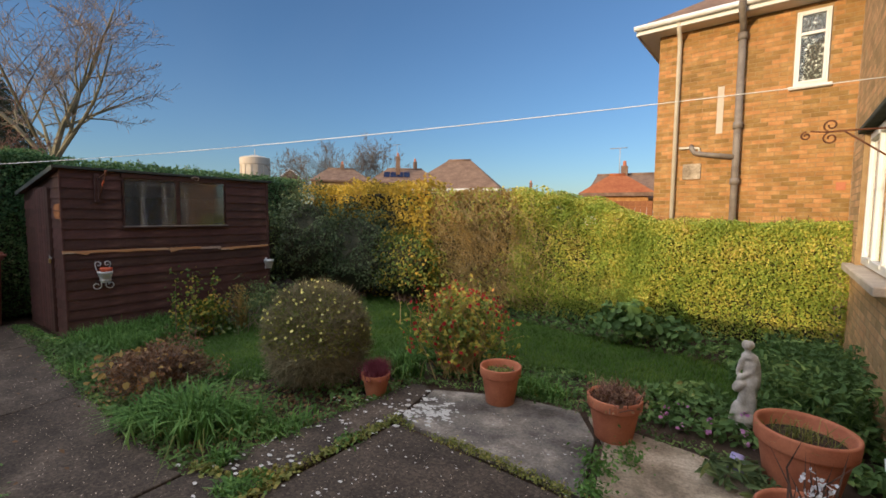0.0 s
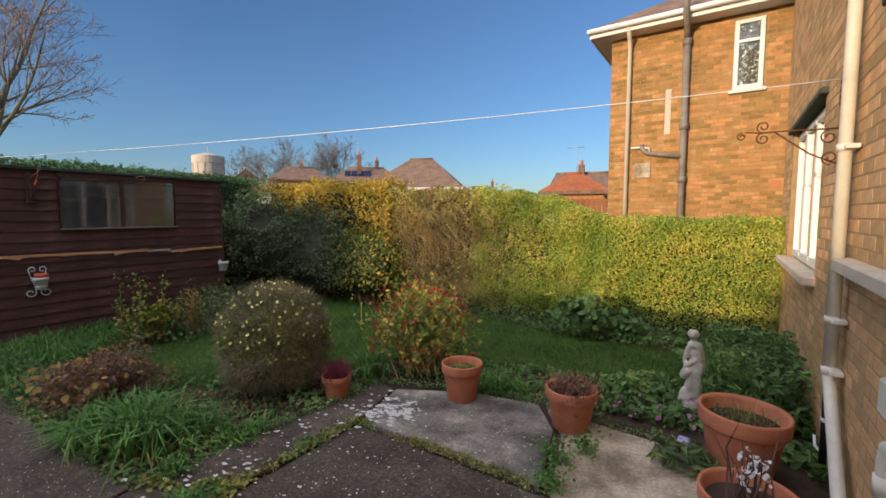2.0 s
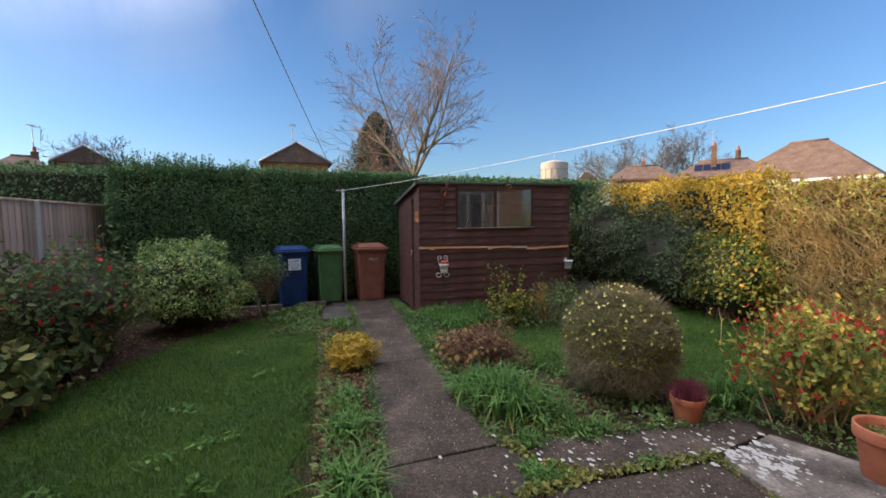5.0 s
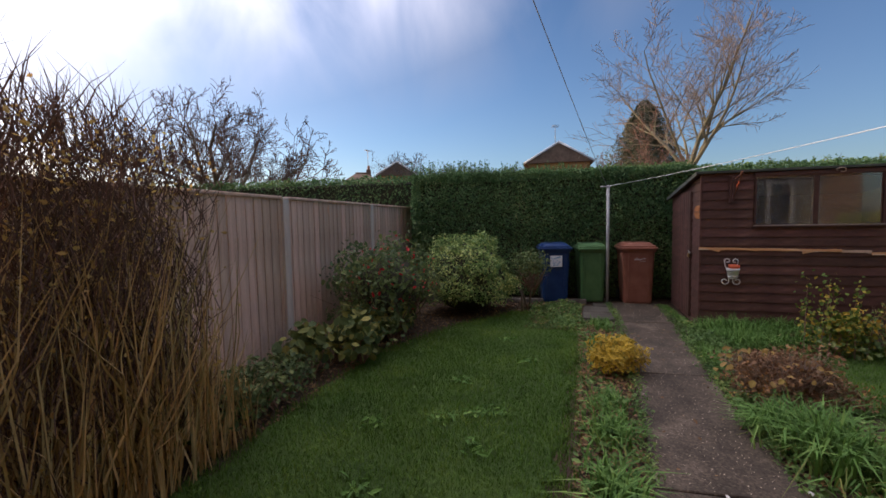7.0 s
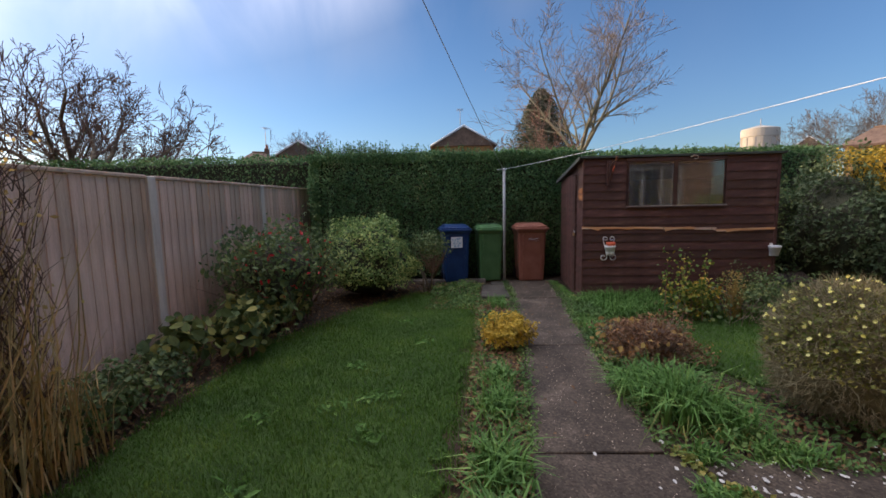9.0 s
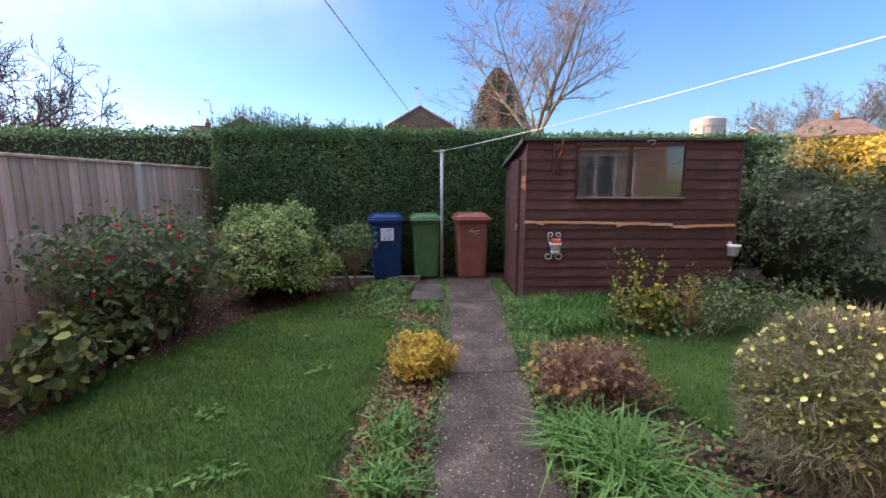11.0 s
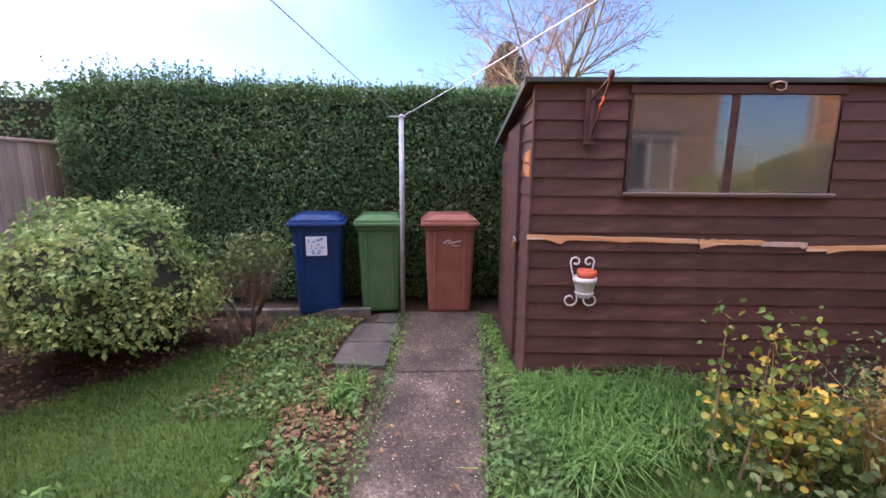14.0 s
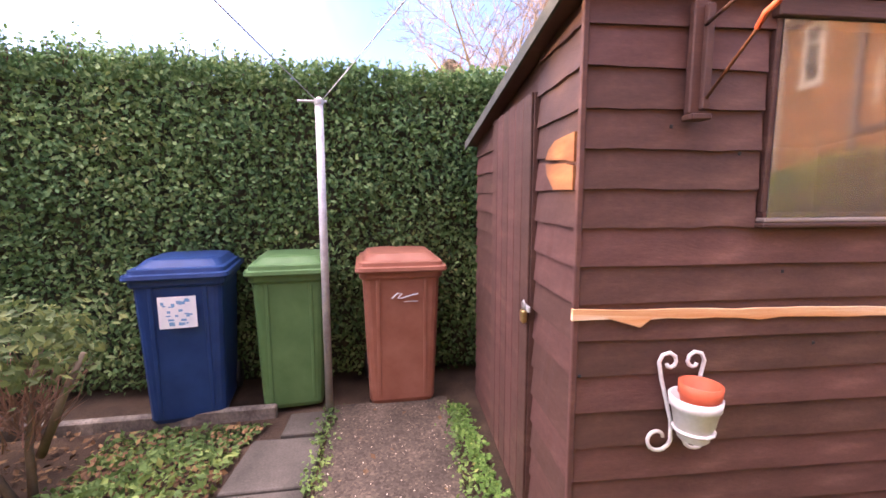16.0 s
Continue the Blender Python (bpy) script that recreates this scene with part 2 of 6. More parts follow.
# dark colour of the solid cores, standing in for shade among inner branches
DARK_CORE = surface("painted_core_shade", [(0.3, (0.0319, 0.0372, 0.0213)), (0.7, (0.0798, 0.0745, 0.0426))], 6, 1.0, 0.8, 30, 0.4, depth=0.03)
IRON_WHITE = surface("white_painted_iron", [(0.3, (0.6, 0.58, 0.54)), (0.7, (0.74, 0.72, 0.69))], 20, 0.5, 0.2, 80, 0.2)
IRON_RUST = surface("rusty_iron", [(0.3, (0.09, 0.035, 0.02)), (0.7, (0.2, 0.08, 0.04))], 30, 0.8, 0.3, 90, 0.3, metal=0.3)
BLACK_PLASTIC = surface("black_plastic", [(0.3, (0.012, 0.012, 0.012)), (0.7, (0.025, 0.025, 0.025))], 8, 0.5, 0.1, 60, 0.2)
STEEL = surface("galvanised_post", [(0.3, (0.33, 0.32, 0.31)), (0.7, (0.5, 0.49, 0.47))], 12, 0.5, 0.2, 60, 0.3, metal=0.3)
BRASS = surface("brass", [(0.3, (0.4, 0.28, 0.1)), (0.7, (0.6, 0.44, 0.2))], 20, 0.35, 0.1, 60, 0.2, metal=0.9)
LINE_WHITE = surface("white_cord", [(0.3, (0.7, 0.7, 0.72)), (0.7, (0.85, 0.85, 0.85))], 20, 0.6, 0, 60, 0.1)
LINE_GREY = surface("grey_cord", [(0.3, (0.2, 0.2, 0.2)), (0.7, (0.3, 0.3, 0.3))], 20, 0.6, 0, 60, 0.1)
BIN_BLUE = surface("blue_bin_plastic", [(0.3, (0.009, 0.032, 0.11)), (0.7, (0.016, 0.054, 0.165))], 5, 0.42, 0.15, 300, 0.12, depth=0.001)
BIN_GREEN = surface("green_bin_plastic", [(0.3, (0.0568, 0.137, 0.0486)), (0.7, (0.0892, 0.192, 0.0728))], 5, 0.45, 0.15, 300, 0.12, depth=0.001)
BIN_BROWN = surface("brown_bin_plastic", [(0.3, (0.226, 0.0826, 0.0517)), (0.7, (0.316, 0.13, 0.0885))], 5, 0.45, 0.15, 300, 0.12, depth=0.001)
PAPER = surface("printed_paper", [(0.3, (0.7, 0.72, 0.75)), (0.7, (0.82, 0.83, 0.85))], 8, 0.7, 0, 30, 0.1)
INK = surface("blue_ink", [(0.3, (0.12, 0.3, 0.5)), (0.7, (0.2, 0.4, 0.6))], 8, 0.7, 0, 30, 0.1)
RED_POT = surface("orange_plastic_pot", [(0.3, (0.55, 0.09, 0.04)), (0.7, (0.65, 0.14, 0.06))], 8, 0.5, 0.05, 60, 0.1)
LILAC = surface("lilac_plastic", [(0.3, (0.35, 0.3, 0.5)), (0.7, (0.45, 0.4, 0.6))], 8, 0.5, 0.05, 60, 0.1)
CURTAIN = surface("pale_curtain", [(0.3, (0.5, 0.42, 0.3)), (0.7, (0.66, 0.58, 0.45))], 8, 0.9, 0.2, 100, 0.15, stretch=(6, 6, 0.4))
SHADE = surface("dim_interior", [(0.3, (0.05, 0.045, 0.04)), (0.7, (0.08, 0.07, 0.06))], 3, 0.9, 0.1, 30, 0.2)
LACE = surface("patterned_blind", [(0.52, (0.02, 0.02, 0.02)), (0.62, (0.25, 0.25, 0.25)), (0.7, (0.7, 0.7, 0.7))], 22, 0.8, 0, 80, 0.1)
RENDER = surface("pale_render", [(0.3, (0.5, 0.42, 0.33)), (0.7, (0.6, 0.52, 0.42))], 0.4, 0.9, 0.2, 10, 0.2)
SOLAR = surface("solar_panel", [(0.3, (0.02, 0.03, 0.09)), (0.7, (0.04, 0.06, 0.15))], 2, 0.25, 0, 30, 0.1)
GLASS = glass_of("window_glass")
GLASS_OLD = glass_of("dusty_hazed_shed_glass", (0.5, 0.5, 0.5), 0.04, ior=1.62)
GLASS_OLD.node_tree.nodes["Principled BSDF"].inputs["Transmission Weight"].default_value = 0.92     # a grey diffuse share stands in for haze over the dusty pane

L_HEDGE = foliage("dark_hedge_leaves", [(0.0, (0.0427, 0.0978, 0.0359)), (0.5, (0.1068, 0.215, 0.0718)), (0.9, (0.2502, 0.3576, 0.1344)), (1.0, (0.5692, 0.4887, 0.2251))])
L_CONIFER = foliage("conifer_sprays", [(0.0, (0.045, 0.066, 0.034)), (0.6, (0.1, 0.108, 0.058)), (1.0, (0.2, 0.165, 0.09))], clear=0.1)
L_GOLD = foliage("golden_privet_leaves", [(0.0, (0.156, 0.2448, 0.0338)), (0.45, (0.3492, 0.4356, 0.0681)), (0.75, (0.6636, 0.5928, 0.1136)), (1.0, (0.8, 0.5928, 0.2278))], patch=0.5, scale=2.2)
L_YELLOW = foliage("autumn_yellow_leaves", [(0.0, (0.184, 0.172, 0.0345)), (0.4, (0.483, 0.345, 0.046)), (0.8, (0.69, 0.483, 0.0575)), (1.0, (0.46, 0.23, 0.0575))])
L_TAN = foliage("dry_tan_leaves", [(0.0, (0.2415, 0.1449, 0.0465)), (0.5, (0.4589, 0.3037, 0.0996)), (1.0, (0.5796, 0.4637, 0.1328))], clear=0.5)
L_DARK = foliage("shrub_leaves", [(0.0, (0.0453, 0.0773, 0.0309)), (0.6, (0.128, 0.181, 0.0618)), (0.93, (0.283, 0.309, 0.0927)), (1.0, (0.8, 0.721, 0.155))])
L_LIGHT = foliage("bright_evergreen_leaves", [(0.0, (0.0903, 0.1748, 0.0519)), (0.5, (0.2414, 0.3497, 0.1035)), (1.0, (0.7231, 0.6994, 0.2411))])
L_SAGE = foliage("sage_shrub_leaves", [(0.0, (0.042, 0.07, 0.03)), (0.6, (0.115, 0.155, 0.066)), (0.93, (0.23, 0.26, 0.11)), (1.0, (0.65, 0.55, 0.14))])
L_RUST = foliage("withered_brown_leaves", [(0.0, (0.07, 0.034, 0.018)), (0.4, (0.19, 0.098, 0.05)), (0.72, (0.32, 0.19, 0.1)), (0.88, (0.5, 0.24, 0.07)), (1.0, (0.62, 0.5, 0.19))])
L_GRASS = foliage("grass_blades", [(0.0, (0.03, 0.075, 0.008)), (0.6, (0.078, 0.165, 0.016)), (1.0, (0.2, 0.27, 0.04))], patch=0.55, scale=1.5)
L_STRAP = foliage("strap_leaves", [(0.0, (0.05, 0.125, 0.024)), (0.6, (0.12, 0.25, 0.05)), (0.95, (0.26, 0.4, 0.1)), (1.0, (0.7, 0.6, 0.21))])
L_BED = foliage("bed_plants", [(0.0, (0.05, 0.105, 0.03)), (0.6, (0.125, 0.22, 0.06)), (0.92, (0.27, 0.37, 0.1)), (1.0, (0.5, 0.22, 0.1))], patch=0.5, scale=2.5)
L_LITTER = foliage("fallen_leaves", [(0.0, (0.0722, 0.038, 0.0171)), (0.6, (0.1877, 0.0988, 0.0399)), (1.0, (0.3754, 0.2432, 0.1026))], clear=0.05)
L_MOSS = foliage("moss", [(0.0, (0.0909, 0.1323, 0.0298)), (0.6, (0.2367, 0.2484, 0.0596)), (1.0, (0.5103, 0.414, 0.1188))])
L_FUCHSIA = foliage("mottled_fuchsia_leaves", [(0.0, (0.068, 0.1472, 0.032)), (0.4, (0.204, 0.276, 0.048)), (0.7, (0.5712, 0.46, 0.08)), (1.0, (0.595, 0.2024, 0.064))], patch=0.4, scale=3)
L_CURRANT = foliage("yellowing_bush_leaves", [(0.0, (0.0648, 0.12, 0.0225)), (0.45, (0.1512, 0.216, 0.0405)), (0.72, (0.4104, 0.36, 0.054)), (0.88, (0.6696, 0.384, 0.054)), (1.0, (0.378, 0.192, 0.054))], patch=0.2)
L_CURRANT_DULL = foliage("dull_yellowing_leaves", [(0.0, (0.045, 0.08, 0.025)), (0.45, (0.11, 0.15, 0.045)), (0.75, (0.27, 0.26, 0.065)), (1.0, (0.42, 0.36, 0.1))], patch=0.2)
PETAL_RED = foliage("red_petals", [(0.0, (0.5, 0.02, 0.03)), (1.0, (0.65, 0.06, 0.06))])
PETAL_YELLOW = foliage("yellow_petals", [(0.0, (0.847, 0.759, 0.132)), (1.0, (0.9, 0.9, 0.495))])
PETAL_PINK = foliage("pink_petals", [(0.0, (0.4, 0.12, 0.3)), (1.0, (0.6, 0.3, 0.5))])
PETAL_WHITE = foliage("white_petals", [(0.0, (0.7, 0.7, 0.7)), (1.0, (0.8, 0.8, 0.8))])
HEATHER = foliage("heather", [(0.0, (0.192, 0.048, 0.064)), (0.7, (0.32, 0.08, 0.112)), (1.0, (0.48, 0.192, 0.192))])


# ---- building blocks ----
rnd = np.random.default_rng(7)


def mesh_of(name, v, f):
    """A mesh from an array of corners and an array of faces that all have the same number of corners."""
    v, f = np.asarray(v, dtype=np.float32), np.asarray(f, dtype=np.int32)
    me = bpy.data.meshes.new(name)
    me.vertices.add(len(v))
    me.vertices.foreach_set("co", v.ravel())
    me.loops.add(f.size)
    me.loops.foreach_set("vertex_index", f.ravel())
    me.polygons.add(len(f))
    me.polygons.foreach_set("loop_start", np.arange(0, f.size, f.shape[1], dtype=np.int32))
    me.polygons.foreach_set("use_smooth", np.zeros(len(f), dtype=bool))
    me.update(calc_edges=True)
    return me


def put(name, me, material, parent=None, label="", at=None, kind=""):
    ob = new(name, me)
    if material is not None and not me.materials:
        me.materials.append(material)
    if parent is not None:
        ob.parent = parent
    if at is not None:
        ob.matrix_basis = at if isinstance(at, Matrix) else Matrix.Translation(at)
    return tagged(ob, label, kind=kind)


def part(name, bm, material, parent, label="", at=None, smooth=False):
    """One bmesh as one mesh object under a thing."""
    me = bpy.data.meshes.new(name)
    if smooth:
        for face in bm.faces:
            face.smooth = True
    bm.to_mesh(me)
    bm.free()
    return put(name, me, material, parent, label, at)


def thing(name, at, label, category, group="", kind=""):
    ob = new(name)
    ob.empty_display_size = 0.1
    ob.matrix_basis = at if isinstance(at, Matrix) else Matrix.Translation(at)
    return tagged(ob, label, category, group, kind)


def box(x0, y0, z0, x1, y1, z1, bevel=0.0, bm=None):
    bm = bm or bmesh.new()
    m = Matrix.Translation(((x0 + x1) / 2, (y0 + y1) / 2, (z0 + z1) / 2)) @ Matrix.Diagonal((abs(x1 - x0), abs(y1 - y0), abs(z1 - z0), 1))
    made = bmesh.ops.create_cube(bm, size=1, matrix=m)
    if bevel:
        edges = list({e for v in made["verts"] for e in v.link_edges})
        bmesh.ops.bevel(bm, geom=edges, offset=bevel, segments=1, affect="EDGES")
    return bm


def prism(poly, z0, z1, bevel=0.0):
    """A flat piece with the outline poly."""
    bm = bmesh.new()
    face = bm.faces.new([bm.verts.new((x, y, z0)) for x, y in poly])
    top = bmesh.ops.extrude_face_region(bm, geom=[face])
    bmesh.ops.translate(bm, vec=(0, 0, z1 - z0), verts=[g for g in top["geom"] if isinstance(g, bmesh.types.BMVert)])
    bmesh.ops.recalc_face_normals(bm, faces=bm.faces)
    if bevel:
        bmesh.ops.bevel(bm, geom=[e for e in bm.edges if all(v.co.z > max(z0, z1) - 1e-5 for v in e.verts)], offset=bevel, segments=1, affect="EDGES")
    return bm


def tube(points, radii, sides=8, bm=None, cap=True):
    """A pipe along points."""
    bm = bm or bmesh.new()
    pts = [Vector(p) for p in points]
    if not hasattr(radii, "__len__"):
        radii = [radii] * len(pts)
    rings, side = [], None
    for i, p in enumerate(pts):
        d = (pts[min(i + 1, len(pts) - 1)] - pts[max(i - 1, 0)]).normalized()
        if side is None:
            side = d.orthogonal().normalized()
        side = (side - d * side.dot(d)).normalized()
        up = d.cross(side)
        rings.append([bm.verts.new(p + radii[i] * (math.cos(a) * side + math.sin(a) * up)) for a in (2 * math.pi * k / sides for k in range(sides))])
    for a, b in zip(rings, rings[1:]):
        for k in range(sides):
            bm.faces.new((a[k], a[(k + 1) % sides], b[(k + 1) % sides], b[k])).smooth = True
    if cap:
        bm.faces.new(rings[0][::-1])
        bm.faces.new(rings[-1])
    return bm


def lathe(profile, seg=28, bm=None):
    """A turned shape from (radius, height) pairs."""
    bm = bm or bmesh.new()
    rings = [[bm.verts.new((r * math.cos(2 * math.pi * k / seg), r * math.sin(2 * math.pi * k / seg), z)) for k in range(seg)] for r, z in profile]
    for a, b in zip(rings, rings[1:]):
        for k in range(seg):
            bm.faces.new((a[k], a[(k + 1) % seg], b[(k + 1) % seg], b[k]))
    bm.faces.new(rings[0][::-1])
    bm.faces.new(rings[-1])
    return bm


def loft(rings, corner=4, bm=None):
    """Rounded boxes stacked: rows of (z, centre y, half x, half y, corner radius)."""
    bm = bm or bmesh.new()
    made = []
    for z, cy, hx, hy, r in rings:
        ring = []
        for q, (sx, sy) in enumerate(((1, 1), (-1, 1), (-1, -1), (1, -1))):
            for k in range(corner):
                a = math.pi / 2 * (q + k / (corner - 1))
                ring.append(bm.verts.new((sx * (hx - r) + r * math.cos(a), cy + sy * (hy - r) + r * math.sin(a), z)))
        made.append(ring)
    n = len(made[0])
    for a, b in zip(made, made[1:]):
        for k in range(n):
            bm.faces.new((a[k], a[(k + 1) % n], b[(k + 1) % n], b[k]))
    bm.faces.new(made[0][::-1])
    bm.faces.new(made[-1])
    return bm


def unit(a):
    return a / np.maximum(np.linalg.norm(a, axis=1, keepdims=True), 1e-9)


def leaves(name, pts, facing, size, width=0.6, fold=0.25, wild=0.7):
    """Small folded leaves at pts, turned roughly towards facing."""
    n = len(pts)
    nrm = unit(facing + wild * rnd.normal(size=(n, 3)))
    along = unit(np.cross(nrm, rnd.normal(size=(n, 3))))
    side = np.cross(nrm, along)
    s = (size * rnd.uniform(0.6, 1.25, n))[:, None]
    base = pts - along * s * 0.5
    mid = pts + nrm * s * fold * 0.3
    if np.mean(size) >= 0.06 or width >= 0.75:
        # broad leaf with shoulders, cupped along the midrib
        v = np.stack([base, base + along * s * 0.22 + side * s * width * 0.42 + nrm * s * fold * 0.25, base + along * s * 0.62 + side * s * width * 0.4 + nrm * s * fold * 0.3, pts + along * s * 0.52, base + along * s * 0.62 - side * s * width * 0.4 + nrm * s * fold * 0.3, base + along * s * 0.22 - side * s * width * 0.42 + nrm * s * fold * 0.25], 1).reshape(-1, 3)
        k = np.arange(n)[:, None] * 6
        return mesh_of(name, v, np.concatenate([k + t for t in ([0, 1, 2], [0, 2, 3], [0, 3, 4], [0, 4, 5])]))
    v = np.stack([base, mid + side * s * width * 0.5 - along * s * 0.05, pts + along * s * 0.5, mid - side * s * width * 0.5 - along * s * 0.05], 1).reshape(-1, 3)
    k = np.arange(n)[:, None] * 4
    f = np.concatenate([k + [0, 1, 2], k + [0, 2, 3]])
    return mesh_of(name, v, f)


def twigs(name, start, way, length, radius, droop=0.0, wiggle=0.2):
    """Thin tapering stems in two bent pieces."""
    n = len(start)
    way = unit(way)
    a = unit(np.cross(way, rnd.normal(size=(n, 3))))
    b = np.cross(way, a)
    L = np.broadcast_to(np.asarray(length, float), (n,))[:, None]
    R = np.broadcast_to(np.asarray(radius, float), (n,))[:, None]
    mid = start + way * L * 0.5 + a * L * wiggle * rnd.normal(size=(n, 1)) * 0.4
    tip = start + way * L + b * L * wiggle * rnd.normal(size=(n, 1)) * 0.7
    tip[:, 2] -= droop * L[:, 0]
    rows = []
    for p, r in ((start, R), (mid, R * 0.7)):
        for q in range(3):
            c, s = math.cos(q * 2.094), math.sin(q * 2.094)
            rows.append(p + r * (c * a + s * b))
    v = np.stack(rows + [tip], 1).reshape(-1, 3)
    k = np.arange(n)[:, None] * 7
    f = np.concatenate([k + t for t in ([0, 1, 4], [0, 4, 3], [1, 2, 5], [1, 5, 4], [2, 0, 3], [2, 3, 5], [3, 4, 6], [4, 5, 6], [5, 3, 6])])
    return mesh_of(name, v, f)


def blades(name, pts, height, width, lean=0.35, arch=0.3):
    """Grass or strap leaves, each a tapering strip of two pieces that arches over."""
    n = len(pts)
    ang = rnd.uniform(0, 2 * math.pi, n)
    out = np.stack([np.cos(ang), np.sin(ang), np.zeros(n)], 1)
    side = np.stack([-np.sin(ang), np.cos(ang), np.zeros(n)], 1)
    h = (height * rnd.uniform(0.5, 1.2, n))[:, None]
    w = (width * rnd.uniform(0.7, 1.2, n))[:, None]
    up = np.array([0, 0, 1.0])
    le = lean * rnd.uniform(0.1, 1.0, (n, 1))
    mid = pts + up * h * 0.6 + out * h * le * 0.5
    tip = pts + up * h * (1 - arch * le) + out * h * le * 1.4
    v = np.stack([pts - side * w / 2, pts + side * w / 2, mid - side * w * 0.4, mid + side * w * 0.4, tip], 1).reshape(-1, 3)
    k = np.arange(n)[:, None] * 5
    f = np.concatenate([k + t for t in ([0, 1, 3], [0, 3, 2], [2, 3, 4])])
    return mesh_of(name, v, f)


def inside(poly, pts):
    x, y = pts[:, 0], pts[:, 1]
    hit = np.zeros(len(pts), bool)
    for (x0, y0), (x1, y1) in zip(poly, poly[1:] + poly[:1]):
        hit ^= ((y0 > y) != (y1 > y)) & (x < (x1 - x0) * (y - y0) / (y1 - y0 + 1e-12) + x0)
    return hit


def scatter(poly, n, z=0.0):
    """About n points spread over an outline."""
    p = np.array(poly)
    lo, hi = p.min(0), p.max(0)
    q = rnd.uniform(lo, hi, (n * 2, 2))
    q = q[inside(poly, q)][:n]
    return np.column_stack([q, np.full(len(q), z)])


def lumps(p, scale, seed=0.0):
    """A cheap smooth bumpiness between about -1 and 1."""
    q = p * scale + seed
    return (np.sin(q[:, 0] * 1.7 + np.sin(q[:, 1] * 1.3 + seed)) + np.sin(q[:, 1] * 2.1 + 1.7 * np.sin(q[:, 2] * 1.1)) + np.sin(q[:, 2] * 1.9 + 1.3 * np.sin(q[:, 0] * 0.9 + 2))) / 3


def blob(n, radius, seed=0.0, rough=0.15, inner=0.75, low=-0.35):
    """Points in the skin of an uneven mound, and the outward way at each."""
    d = unit(rnd.normal(size=(n * 2, 3)))
    d = d[d[:, 2] > low][:n]
    r = (1 + rough * lumps(d, 3.0, seed) + rough * 0.6 * lumps(d, 7.0, seed + 3)) * rnd.uniform(inner, 1.03, len(d))
    return d * r[:, None] * np.array(radius), unit(d / np.array(radius))


def mound(radius, seed=0.0, rough=0.12, shrink=0.8):
    """A solid lump in place of the dim branchy inside of a bush."""
    bm = bmesh.new()
    bmesh.ops.create_icosphere(bm, subdivisions=3, radius=1)
    for v in bm.verts:
        k = shrink * (1 + rough * float(lumps(np.array([v.co[:]]), 3.0, seed)[0]))
        v.co = Vector((v.co.x * radius[0] * k, v.co.y * radius[1] * k, v.co.z * radius[2] * k))
    return bm


def hedge_box(x0, y0, x1, y1, z1, n, depth=0.12, seed=0.0, faces="xXyYz", wave=0.05):
    """Leaf places on the faces of a clipped hedge, and the way each faces."""
    area = {"x": (y1 - y0) * z1, "X": (y1 - y0) * z1, "y": (x1 - x0) * z1, "Y": (x1 - x0) * z1, "z": (x1 - x0) * (y1 - y0)}
    total = sum(area[k] for k in faces)
    pts, way = [], []
    for k in faces:
        m = int(n * area[k] / total)
        u, w, dn = rnd.uniform(size=m), rnd.uniform(size=m) ** 0.85, rnd.uniform(-depth, 0.02, m)
        x, y, z = x0 + u * (x1 - x0), y0 + u * (y1 - y0), 0.04 + w * (z1 - 0.04)
        if k == "z":
            y = y0 + rnd.uniform(size=m) * (y1 - y0)
            p, d = np.stack([x, y, z1 + dn], 1), (0, 0, 1)
        elif k in "xX":
            p, d = np.stack([np.full(m, x0) - dn if k == "x" else np.full(m, x1) + dn, y, z], 1), (-1 if k == "x" else 1, 0, 0.3)
        else:
            p, d = np.stack([x, np.full(m, y0) - dn if k == "y" else np.full(m, y1) + dn, z], 1), (0, -1 if k == "y" else 1, 0.3)
        p += np.array(d) * (wave * lumps(p, 2.2, seed) + wave * 0.6 * lumps(p, 6.0, seed + 5))[:, None]
        pts.append(p)
        way.append(np.tile(d, (m, 1)))
    return np.concatenate(pts), np.concatenate(way).astype(float)


